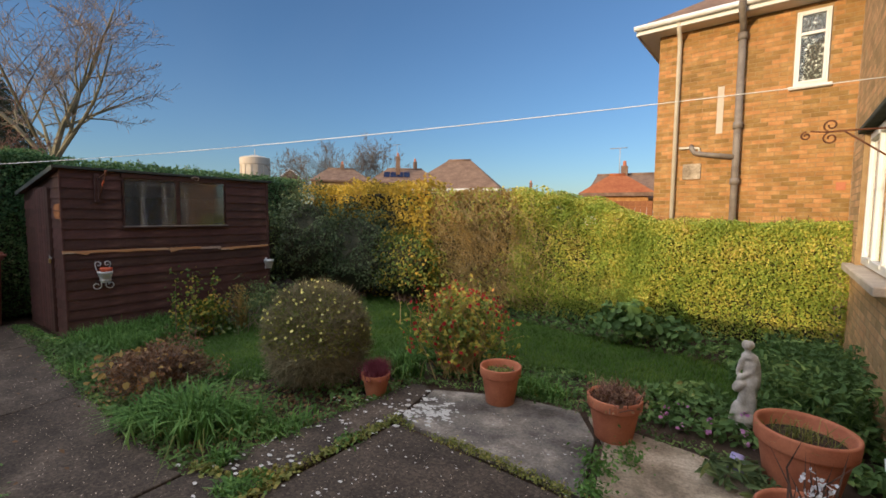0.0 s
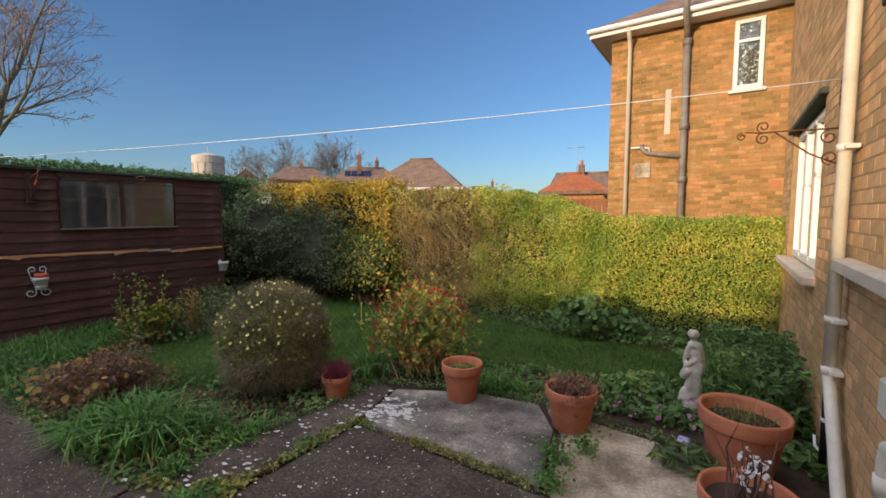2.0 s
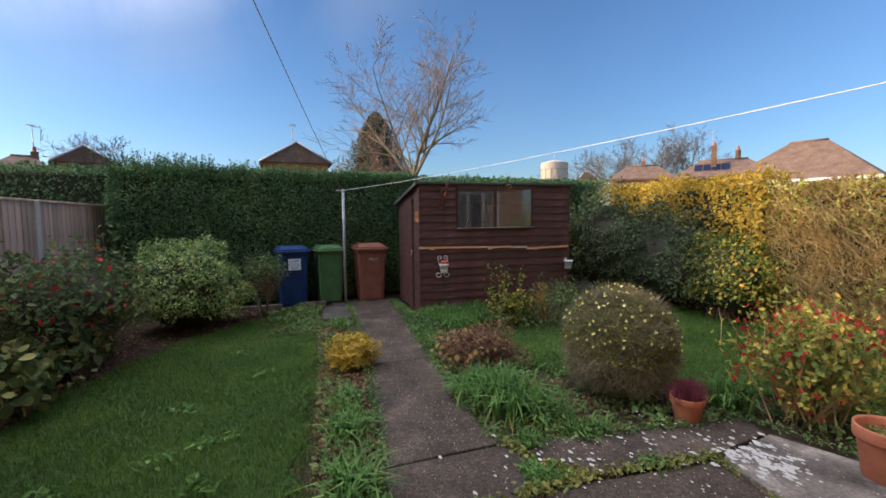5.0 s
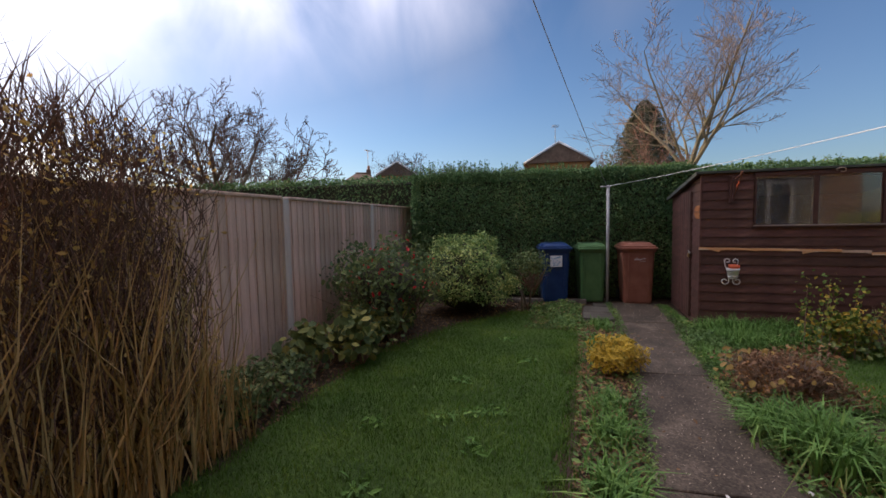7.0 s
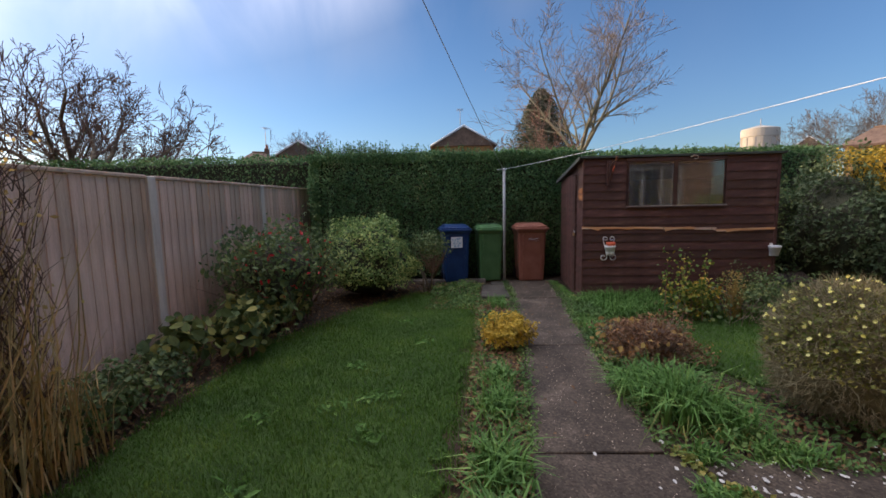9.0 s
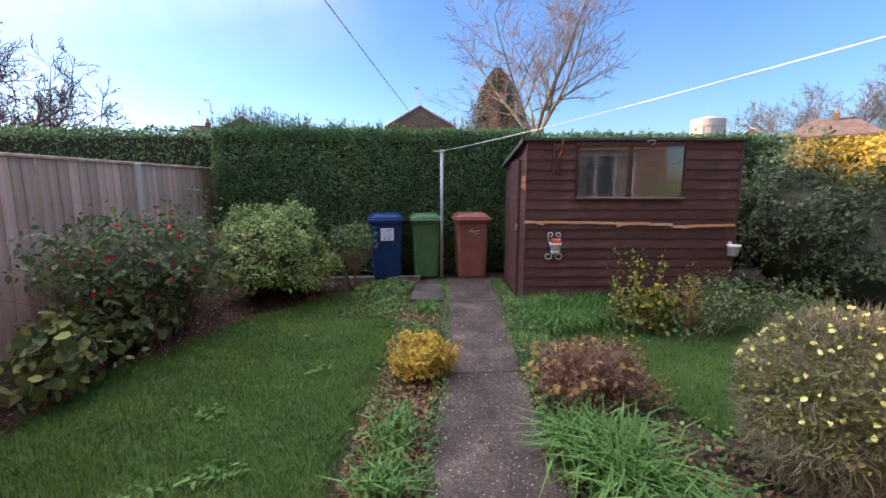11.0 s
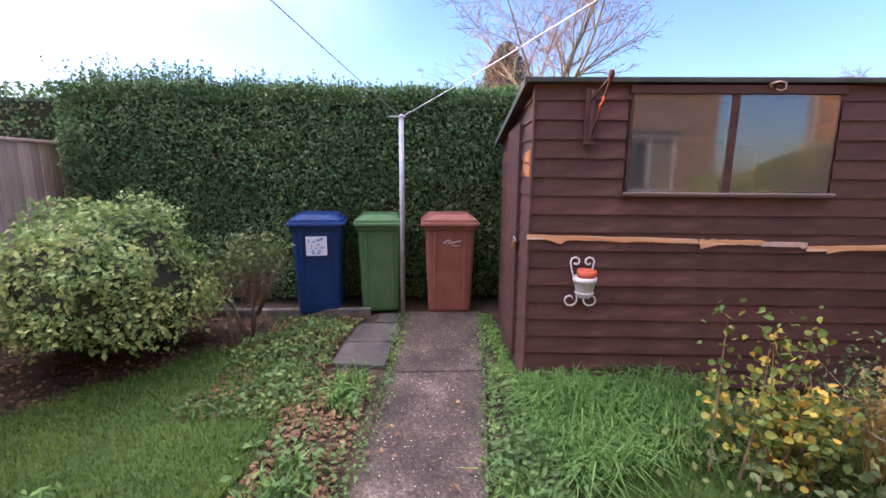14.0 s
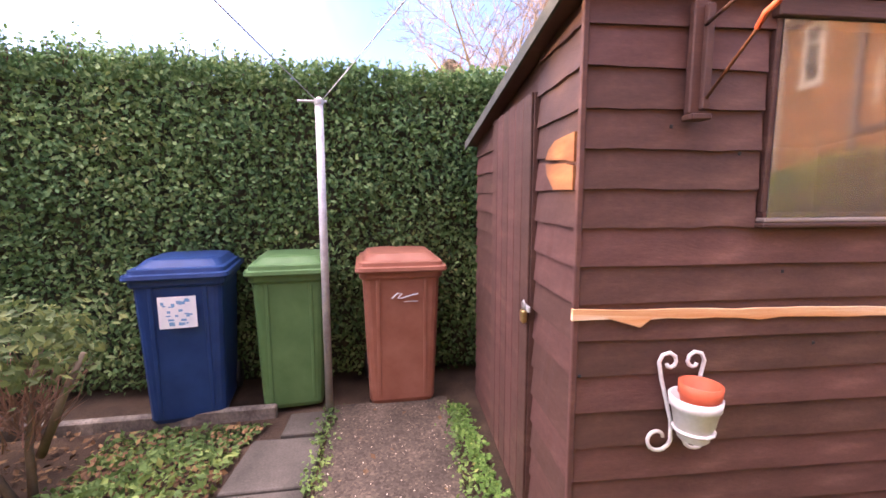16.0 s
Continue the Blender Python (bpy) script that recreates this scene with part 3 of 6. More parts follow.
def arching_tree(seed, height, trunk, fork, boughs, reach, steep, rise, shoots=0.0, levels=3, bend=0.16, leader=False):
    """Limbs of a leafless tree whose boughs part from one fork and spread, finer at each branching."""
    r = random.Random(seed)
    thick, thin = [], []

    def run(p, d, length, rad, steps, level):
        end = rad * (0.25 if level < levels else 0.5)
        for s in range(steps):
            d = (d + Vector((r.gauss(0, bend), r.gauss(0, bend), r.gauss(0, bend * 0.7) + rise))).normalized()
            q = p + d * length / steps
            r0, r1 = rad + (end - rad) * s / steps, rad + (end - rad) * (s + 1) / steps
            (thick if r0 > 0.022 else thin).append((p.copy(), q.copy(), r0, r1))
            p = q
            if level >= levels or (level == 0 and s < 1):
                continue
            for k in range(2 if level == 0 else r.choice((1, 2, 2))):
                side = Vector((r.gauss(0, 1), r.gauss(0, 1), r.gauss(0.15, 0.55)))
                side = (side - d * side.dot(d)).normalized()
                way = d * r.uniform(0.7, 1.0) + side * r.uniform(0.55, 0.95)
                if r.random() < shoots:
                    way = Vector((r.gauss(0, 0.2), r.gauss(0, 0.2), 1))
                run(q, way.normalized(), length * r.uniform(0.32, 0.62) * (1.15 - 0.5 * (s + 1) / steps), r1 * r.uniform(0.4, 0.6), 4 if level < 2 else 3, level + 1)

    top = Vector((0.015 * height, 0.01 * height, fork))
    thick.append((Vector((0, 0, 0)), top, trunk, trunk * 0.82))
    if leader:
        run(top, Vector((0.06, 0.04, 1)).normalized(), height - fork, trunk * 0.6, 9, 0)
    for k in range(boughs):
        a = seed + k * 6.283 / boughs + r.gauss(0, 0.25)
        tall = steep * r.uniform(0.7, 1.4)
        run(top, Vector((math.cos(a), math.sin(a), tall)).normalized(), (height - fork) * reach * r.uniform(0.8, 1.1), trunk * r.uniform(0.34, 0.5), 7, 0)
    return thick, thin


def limbs(name, rows, sides=5, least=0.0):
    """Tapering pieces of branch as one mesh."""
    p = np.array([a[:] for a, b, c, d in rows])
    q = np.array([b[:] for a, b, c, d in rows])
    r0 = np.maximum(np.array([c for a, b, c, d in rows]), least)[:, None]
    r1 = np.maximum(np.array([d for a, b, c, d in rows]), least)[:, None]
    d = unit(q - p)
    ref = np.where(np.abs(d[:, 2:3]) < 0.9, np.array([[0, 0, 1.0]]), np.array([[1.0, 0, 0]]))
    a = unit(np.cross(d, ref))
    b = np.cross(d, a)
    rows_v = []
    for base, rad in ((p, r0), (q, r1)):
        for k in range(sides):
            t = 2 * math.pi * k / sides
            rows_v.append(base + rad * (math.cos(t) * a + math.sin(t) * b))
    v = np.stack(rows_v, 1).reshape(-1, 3)
    k0 = np.arange(len(p))[:, None] * 2 * sides
    f = np.concatenate([k0 + [k, (k + 1) % sides, sides + (k + 1) % sides, sides + k] for k in range(sides)])
    return mesh_of(name, v, f)


def brick_rows(u0, u1, z0, z1, holes=()):
    """Stretcher courses over a stretch of wall, leaving out the openings: rows of (u0, u1, z0, z1)."""
    rows, course = [], 0
    z = z0
    while z < z1 - 0.03:
        u = u0 - (0.1125 if course % 2 else 0)
        while u < u1:
            a, b = max(u, u0), min(u + 0.215, u1)
            cuts = [(a, b)]
            for h0, h1, g0, g1 in holes:
                if z + 0.065 > g0 and z < g1:
                    cuts = [c for s, e in cuts for c in ((s, min(e, h0)), (max(s, h1), e)) if c[1] - c[0] > 0.02]
            rows += [(s, e, z, min(z + 0.065, z1)) for s, e in cuts if e - s > 0.02]
            u += 0.225
        z += 0.075
        course += 1
    return rows


def brick_mesh(name, rows, proud=0.006):
    """Bricks in the plane of (u, z), standing proud towards -v, as one mesh in local axes u = x, v = y."""
    r = np.array(rows)
    n = len(r)
    e = rnd.uniform(-0.15, 0.15, n) * proud
    u0, u1, z0, z1 = r.T
    y = np.full(n, -proud) + e
    b = min(0.004, proud)
    o = np.zeros(n)
    v = np.stack([np.stack(c, 1) for c in ((u0, o, z0), (u1, o, z0), (u1, o, z1), (u0, o, z1), (u0 + b, y, z0 + b), (u1 - b, y, z0 + b), (u1 - b, y, z1 - b), (u0 + b, y, z1 - b))], 1).reshape(-1, 3)
    k = np.arange(n)[:, None] * 8
    f = np.concatenate([k + t for t in ([4, 5, 6, 7], [0, 1, 5, 4], [1, 2, 6, 5], [2, 3, 7, 6], [3, 0, 4, 7])])
    return mesh_of(name, v, f)


# ---- ground ----
# one sheet to the horizon
bm = bmesh.new()
bmesh.ops.create_grid(bm, x_segments=60, y_segments=60, size=1)
for v in bm.verts:
    k = 12 + 588 * max(abs(v.co.x), abs(v.co.y)) ** 3
    v.co = Vector((v.co.x * k - 3, v.co.y * k + 2, -0.035))
ground = part("ground", bm, SOIL, None)
tagged(ground, "bare dark garden soil with rough land beyond", "ground", kind="structure")

LAWN_L = [(-7.1, -0.45), (-6.2, -1.3), (-4.5, -2.05), (-2.9, -2.15), (-1.2, -2.2), (0.2, -2.1), (0.35, -0.55), (-1.2, -0.25), (-2.4, -0.1), (-4.0, 0.1), (-5.6, 0.22), (-6.7, 0.2)]
LAWN_R = [(0.35, 4.1), (-0.5, 4.05), (-1.1, 4.2), (-2.4, 3.75), (-3.2, 3.0), (-3.6, 2.35), (-4.35, 1.75), (-5.75, 2.0), (-5.7, 5.0), (-7.2, 5.6), (-7.2, 6.4), (-2.7, 6.0), (-1.6, 5.75), (-0.8, 5.5), (0.4, 5.2)]
def ragged(poly, step=0.11, wander=0.045):
    """The outline cut into short pieces that wander in and out."""
    out = []
    for (x0, y0), (x1, y1) in zip(poly, poly[1:] + poly[:1]):
        n = max(1, int(math.hypot(x1 - x0, y1 - y0) / step))
        out += [(x0 + (x1 - x0) * i / n + rnd.normal() * wander, y0 + (y1 - y0) * i / n + rnd.normal() * wander) for i in range(n)]
    return out


for name, poly, blades_n, label in (("lawn", LAWN_L, 70000, "mown green lawn with a few weeds"), ("lawn", LAWN_R, 60000, "shaded green lawn behind the flower bed")):
    lawn = part(name, prism(ragged(poly), -0.06, -0.012), TURF, None)
    tagged(lawn, label, "lawn", kind="structure")
    p = scatter(poly, blades_n, -0.014)
    p[:, :2] += rnd.normal(size=(len(p), 2)) * 0.07
    put("grass", blades("grass", p, 0.042 + 0.014 * lumps(p, 2.0), 0.005, 0.7), L_GRASS, lawn, kind="stuff")

# path and patio, cast in pieces with open joints
def slab(name, poly, material, label, top=0.0, category="paving", bevel=0.006):
    ob = part(name, prism(poly, -0.1, top, bevel), material, None)
    return tagged(ob, label, category, kind="structure")

PATH_PIECES = ([(-8.05, 1.0), (-6.6, 0.94), (-6.6, 1.66), (-8.05, 1.8)], [(-6.59, 0.94), (-4.45, 0.72), (-4.45, 1.38), (-6.59, 1.66)], [(-4.43, 0.72), (-2.53, 0.45), (-2.53, 1.22), (-4.43, 1.38)])
for i, poly in enumerate(PATH_PIECES):
    slab("path", poly, CONCRETE_DARK, "worn dark concrete garden path with grit", 0.0 - 0.004 * (i == 1), "path")
slab("patio", [(-2.52, 0.44), (-1.95, 0.35), (-1.93, 1.46), (-1.98, 1.5), (-2.5, 1.26)], CONCRETE_DARK, "dark concrete where path meets patio")
slab("patio", [(-2.5, 1.29), (-2.0, 1.53), (-1.88, 2.42), (-1.95, 3.06), (-2.17, 3.14), (-2.32, 2.2)], CONCRETE_DARK, "dark lichen-spotted concrete patio slab", 0.002)
slab("patio", [(-1.93, 0.3), (-0.32, 0.0), (-0.42, 2.2), (-1.84, 2.4), (-1.95, 1.5)], CONCRETE_DARK, "dark pitted concrete patio slab", -0.003)
slab("patio", [(-1.93, 3.07), (-1.84, 2.46), (-0.45, 2.27), (-0.52, 2.95), (-0.72, 3.32), (-1.3, 3.3)], CONCRETE_GREY, "grey worn concrete patio slab with pale patches", 0.003)
slab("patio", [(-0.64, 3.3), (-0.46, 2.94), (-0.38, 2.24), (-0.27, -1.4), (0.4, -1.4), (0.75, 1.6), (0.72, 2.4), (0.38, 3.05), (-0.28, 3.2)], CONCRETE_TAN, "tan sandy concrete patio slab beside the house")
slab("patio", [(-1.9, 0.28), (-1.9, -0.35), (-0.29, -0.5), (-0.33, -0.02)], CONCRETE_DARK, "dark concrete slab at the edge of the lawn")
for poly in ([(-7.68, 0.55), (-7.21, 0.49), (-7.2, 0.93), (-7.66, 0.96)], [(-7.19, 0.48), (-6.76, 0.45), (-6.7, 0.88), (-7.18, 0.92)], [(-7.98, 0.72), (-7.71, 0.7), (-7.71, 0.95), (-7.98, 0.97)]):
    slab("paving_slab", poly, CONCRETE_SLAB, "square grey paving slab sunk in weeds", 0.002)
edging = part("concrete_edging", box(-8.06, -2.6, -0.1, -8.0, 0.62, 0.05, 0.01), CONCRETE_GREY, None)
tagged(edging, "low concrete edging in front of the bins", "edging", kind="structure")

# pale lichen blotches and grit on the patio
spots = [(-1.75 + rnd.normal() * 0.12, 2.68 + rnd.normal() * 0.14, rnd.uniform(0.008, 0.036)) for _ in range(130)]
spots += [(rnd.uniform(-2.4, -0.5), rnd.uniform(1.4, 3.0), rnd.uniform(0.003, 0.012)) for _ in range(230)]
spots += [(-2.1 + rnd.normal() * 0.2, 1.9 + rnd.normal() * 0.4, rnd.uniform(0.006, 0.022)) for _ in range(70)]
bm = bmesh.new()
for i, (x, y, r) in enumerate(spots):
    k = rnd.uniform(0, 6.28)
    ring = [bm.verts.new((x + r * rnd.uniform(0.5, 1.3) * math.cos(k + a), y + 0.7 * r * rnd.uniform(0.5, 1.3) * math.sin(k + a), 0.0055 + 0.00003 * i)) for a in (0, 0.8, 1.6, 2.4, 3.1, 3.9, 4.7, 5.5)]
    bm.faces.new(ring)
ob = part("lichen", bm, LICHEN, None)
grit = np.concatenate([scatter(q, n, 0.0015) for q, n in zip(PATH_PIECES, (150, 260, 300))] + [scatter([(-2.4, 0.5), (-0.4, 0.2), (-0.45, 2.9), (-1.9, 3.0), (-2.4, 1.4)], 600, 0.003)])
ob2 = put("grit", leaves("grit", grit, np.tile([0, 0, 1.0], (len(grit), 1)), 0.008, 0.9, 0.5, 0.25), SILL, None)
tagged(ob2, "pale grit and pebbles set in the concrete", "grit", kind="stuff")
tagged(ob, "pale lichen blotches on the patio", "lichen", kind="stuff")


def strip_points(line, n, wide):
    """Points along a bent line, spread sideways."""
    line = np.array(line)
    seg = np.linalg.norm(np.diff(line, axis=0), axis=1)
    at = rnd.uniform(0, seg.sum(), n)
    edge = np.concatenate([[0], np.cumsum(seg)])
    i = np.clip(np.searchsorted(edge, at) - 1, 0, len(seg) - 1)
    t = ((at - edge[i]) / seg[i])[:, None]
    p = line[i] * (1 - t) + line[i + 1] * t + rnd.normal(size=(n, 2)) * wide
    return np.column_stack([p, np.zeros(n)])


for line, n, wide, size in (([(-2.0, 1.5), (-1.9, 2.2), (-1.85, 2.43)], 500, 0.03, 0.03), ([(-1.9, 2.44), (-1.1, 2.34), (-0.4, 2.23)], 1600, 0.028, 0.02), ([(-2.5, 1.28), (-2.0, 1.5), (-1.94, 0.5)], 900, 0.03, 0.04)):
    p = strip_points(line, n, wide)
    p = p[lumps(p, 6.0, 1.3) + 0.5 * lumps(p, 17.0) > -0.12]
    n = len(p)
    p[:, 2] = np.abs(rnd.normal(size=n)) * 0.015 + 0.004
    ob = put("joint_moss", leaves("joint_moss", p, np.tile([0, 0, 1.0], (n, 1)), size, 0.7), L_MOSS, None)
    tagged(ob, "yellow-green moss in the patio joint", "moss", kind="stuff")

# ---- the house beside the camera ----
WALL = pose(0.69, 0, 0, 0, 0, -96.84)     # local x runs back along the wall, y into the house
house = thing("near_house", WALL, "tan brick house wall with white windows", "house", kind="structure")
HOLES = [(-6.05, -4.2, 1.06, 2.42), (-2.5, -0.9, 1.3, 2.45)]
bm = bmesh.new()
xs = [-6.9, -6.05, -4.2, -2.5, -0.9, 6.0]
for a, b, gap in zip(xs, xs[1:], (None, HOLES[0], None, HOLES[1], None)):
    if gap is None:
        box(a, 0.0, -0.1, b, 0.26, 5.1, 0, bm)
    else:
        box(a, 0.0, -0.1, b, 0.26, gap[2], 0, bm)
        box(a, 0.0, gap[3], b, 0.26, 5.1, 0, bm)
part("wall", bm, MORTAR, house)
part("wall", box(-6.9, 0.26, -0.1, -6.64, 6.5, 5.1), MORTAR, house)
part("wall", box(5.74, 0.26, -0.1, 6.0, 6.5, 5.1), MORTAR, house)
part("wall", box(-6.64, 6.3, -0.1, 5.74, 6.5, 5.1), MORTAR, house)
part("floor_slab", box(-6.64, 0.26, -0.1, 5.74, 6.3, 0.15), SHADE, house)
part("upper_floor", box(-6.64, 0.26, 2.55, 5.74, 6.3, 2.7), SHADE, house)
bm = bmesh.new()
rv = [bm.verts.new(c) for c in ((-7.2, -0.4, 5.05), (6.3, -0.4, 5.05), (6.3, 6.9, 5.05), (-7.2, 6.9, 5.05), (-4.2, 3.25, 7.4), (3.3, 3.25, 7.4))]
for q in ((0, 1, 5, 4), (1, 2, 5), (2, 3, 4, 5), (3, 0, 4), (3, 2, 1, 0)):
    bm.faces.new([rv[i] for i in q])
part("roof", bm, ROOF_TILE, house)
part("fascia", box(-7.2, -0.43, 4.95, 6.3, -0.4, 5.12, 0.005), UPVC, house)


def window(parent, x0, x1, z0, z1, panes, depth=0.07, curtain=True, glass=None, bar=0.042, top_light=False):
    """A white framed window set back in its opening."""
    win = put("window", mesh_of("window", [(x0, depth, z0), (x1, depth, z0), (x1, depth + 0.004, z0)], [(0, 1, 2)]), UPVC, parent)
    f = bmesh.new()
    box(x0, depth - 0.03, z0, x1, depth + 0.03, z0 + bar, 0.006, f)
    box(x0, depth - 0.03, z1 - bar, x1, depth + 0.03, z1, 0.006, f)
    box(x0, depth - 0.028, z0 + bar, x0 + bar, depth + 0.03, z1 - bar, 0.006, f)
    box(x1 - bar, depth - 0.028, z0 + bar, x1, depth + 0.03, z1 - bar, 0.006, f)
    part("window_frame", f, UPVC, win)
    w = (x1 - x0 - 2 * bar) / panes
    for i in range(panes):
        a = x0 + bar + i * w
        g = bmesh.new()
        for s in (a, a + w - 0.04):
            box(s, depth - 0.034, z0 + bar, s + 0.04, depth + 0.02, z1 - bar, 0.005, g)
        for s in (z0 + bar, z1 - bar - 0.04):
            box(a + 0.04, depth - 0.04, s, a + w - 0.04, depth + 0.02, s + 0.04, 0.005, g)
        if top_light:
            zt = z1 - (z1 - z0) * 0.33
            box(a + 0.04, depth - 0.04, zt, a + w - 0.04, depth + 0.02, zt + 0.05, 0.005, g)
        part("casement", g, UPVC, win)
        pane = part("pane", box(a + 0.03, depth - 0.008, z0 + bar + 0.03, a + w - 0.03, depth + 0.008, z1 - bar - 0.03), glass or GLASS, win)
        pane.visible_shadow = False
    if curtain:
        for a, b in ((x0 + 0.02, x0 + 0.42), (x1 - 0.42, x1 - 0.02)):
            n = 28
            pts = [(a + (b - a) * i / n, depth + 0.2 + 0.022 * math.sin(i * 1.35)) for i in range(n + 1)]
            c = bmesh.new()
            lo = [c.verts.new((x, y, z0 - 0.05)) for x, y in pts] + [c.verts.new((x, y + 0.006, z0 - 0.05)) for x, y in reversed(pts)]
            hi = [c.verts.new((v.co.x, v.co.y, z1 + 0.02)) for v in lo]
            for i in range(len(lo)):
                j = (i + 1) % len(lo)
                c.faces.new((lo[i], lo[j], hi[j], hi[i]))
            part("curtain", c, CURTAIN, win, "pale hanging curtain")
    return win


window(house, -6.03, -4.22, 1.08, 2.4, 3)
window(house, -2.48, -0.92, 1.32, 2.43, 2)
for a, b, z in ((-6.3, -4.15, 1.06), (-3.1, -0.85, 1.3)):
    part("window_sill", box(a, -0.085, z - 0.075, b, 0.1, z, 0.01), SILL, house, "projecting pale stone sill")
for a, b, z in ((-6.15, -4.1, 2.42), (-2.6, -0.8, 2.45)):
    part("head_strip", box(a, -0.05, z, b, 0.06, z + 0.05, 0.008), FELT, house, "dark strip over the window")

# rainwater pipe, overflow and wastes on the wall
down = thing("downpipe", WALL @ pose(-3.06, -0.06, 0), "cream plastic rainwater downpipe on the brick wall", "drainpipe")
part("pipe", tube([(0, 0, 0.68), (0, 0, 5.0)], 0.032, 14), PIPE_CREAM, down)
part("offset_pipe", tube([(0, 0, 0.7), (0.01, 0, 0.62), (0.4, 0, 0.16), (0.47, 0, 0.06), (0.48, 0, -0.05)], 0.031, 14), PIPE_CREAM, down)
for z in (0.66, 0.95, 1.9, 3.0):
    part("bracket", tube([(0, 0, z - 0.02), (0, 0, z + 0.02)], 0.039, 14), PIPE_CREAM, down)
    part("bracket_lug", box(-0.075, -0.012, z - 0.012, 0.075, 0.05, z + 0.012, 0.003), PIPE_CREAM, down)
waste = thing("waste_pipe", WALL @ pose(-2.1, -0.032, -0.06), "white plastic waste pipe turning down beside the wall", "pipe")
part("pipe", tube([(0.25, 0.1, 0.74), (0.12, 0.05, 0.74), (0.05, 0.01, 0.735), (0.0, 0, 0.72), (-0.02, 0, 0.66), (-0.02, 0, -0.03)], 0.028, 14), PIPE_CREAM, waste)
part("collar", tube([(-0.02, 0, 0.52), (-0.02, 0, 0.6)], 0.034, 14), PIPE_CREAM, waste)
over = thing("overflow_pipe", WALL @ pose(-3.2, -0.04, 0), "short black plastic pipe clipped to the wall", "pipe")
part("pipe", tube([(0, 0, 0.02), (0, 0, 0.5)], 0.02, 10), BLACK_PLASTIC, over)
part("clip", tube([(-0.03, -0.01, 0.32), (0.03, -0.01, 0.32)], 0.012, 8), UPVC, over)
part("clip", tube([(-0.01, 0, 0.1), (-0.06, -0.03, 0.12), (-0.1, -0.03, 0.17)], 0.008, 8), UPVC, over)
meter = thing("outlet_cover", WALL @ pose(-2.24, 0, 0.73), "grey plastic cover box on the wall", "wall box")
part("cover", box(-0.055, -0.03, 0, 0.055, -0.001, 0.15, 0.01), PIPE_CREAM, meter)
vent = thing("air_brick", WALL @ pose(-3.5, 0, 2.2), "red terracotta air brick vent", "vent")
part("body", box(-0.11, -0.014, 0, 0.11, -0.001, 0.2, 0.003), TERRACOTTA, vent)
bm = bmesh.new()
for i in range(6):
    for j in range(4):
        box(-0.095 + i * 0.034, -0.017, 0.02 + j * 0.045, -0.078 + i * 0.034, -0.0135, 0.045 + j * 0.045, 0, bm)
part("grille_holes", bm, BLACK_PLASTIC, vent)


def scroll(cx, cz, r, turns, start, way=1, n=26):
    """A flat spiral in the xz plane."""
    return [(cx + r * (1 - 0.72 * k / n) * math.cos(start + way * turns * 6.283 * k / n), 0, cz + r * (1 - 0.72 * k / n) * math.sin(start + way * turns * 6.283 * k / n)) for k in range(n + 1)]


hook = thing("basket_bracket", WALL @ pose(-3.56, 0, 1.84) @ pose(0, 0, 0, 0, 0, -90), "rusty scrolled iron hanging basket bracket", "bracket")
part("back_bar", box(-0.0, -0.008, -0.02, 0.012, 0.008, 0.28, 0.002), IRON_RUST, hook)
part("arm", tube([(0.0, 0, 0.24), (0.3, 0, 0.25), (0.42, 0, 0.25)], 0.006, 6), IRON_RUST, hook)
part("stay", tube([(0.0, 0, 0.01), (0.15, 0, 0.09), (0.34, 0, 0.25)], 0.006, 6), IRON_RUST, hook)
for cx, cz, r, st, wy in ((0.05, 0.06, 0.045, -1.57, 1), (0.06, 0.19, 0.045, 1.57, -1), (0.4, 0.29, 0.04, -1.57, 1), (0.4, 0.21, 0.04, 1.57, -1), (0.52, 0.235, 0.028, 1.57, -1)):
    part("scroll", tube(scroll(cx, cz, r, 1.3, st, wy), 0.005, 6), IRON_RUST, hook)
part("arm_tip", tube([(0.42, 0, 0.25), (0.5, 0, 0.262)], 0.005, 6), IRON_RUST, hook)

# ---- the neighbour's house ----
NB = pose(-1.0, 9.7, 0, 0, 0, -6.84)
nb = thing("neighbour_house", NB, "orange brick two-storey house with white eaves and sunlit gable", "house")
part("wall", box(0.12, 0, -0.1, 3.35, 7.0, 5.1), MORTAR, nb)
rows = brick_rows(0.12, 3.35, 1.2, 5.06, [(2.2, 2.68, 3.74, 4.98)])
skin = put("brickwork", brick_mesh("brickwork", rows), BRICK, nb, kind="stuff")
end_rows = brick_rows(0.0, 7.0, 1.2, 5.06)
put("brickwork", brick_mesh("brickwork", end_rows), BRICK, nb, at=pose(0.12, 7.0, 0, 0, 0, -90), kind="stuff")
bm = bmesh.new()
rv = [bm.verts.new(c) for c in ((-0.26, -0.38, 5.24), (3.73, -0.38, 5.24), (3.73, 7.4, 5.24), (-0.26, 7.4, 5.24), (1.735, 1.75, 6.5), (1.735, 5.25, 6.5))]
for q in ((0, 1, 4), (1, 2, 5, 4), (2, 3, 5), (3, 0, 4, 5), (3, 2, 1, 0)):
    bm.faces.new([rv[i] for i in q])
part("roof", bm, ROOF_TILE, nb, "brown tiled hipped roof")
part("soffit", box(-0.2, -0.32, 5.08, 3.68, 7.3, 5.11), UPVC, nb)
fascia = part("fascia", box(-0.22, -0.36, 5.08, 3.7, -0.33, 5.23, 0.004), UPVC, nb)
part("gutter", tube([(-0.27, -0.41, 5.2), (3.75, -0.41, 5.2)], 0.05, 10), UPVC, nb)
part("downpipe", tube([(3.08, -0.38, 5.16), (3.08, -0.06, 4.86), (3.08, -0.06, 0)], 0.04, 12), UPVC, nb, "white downpipe")
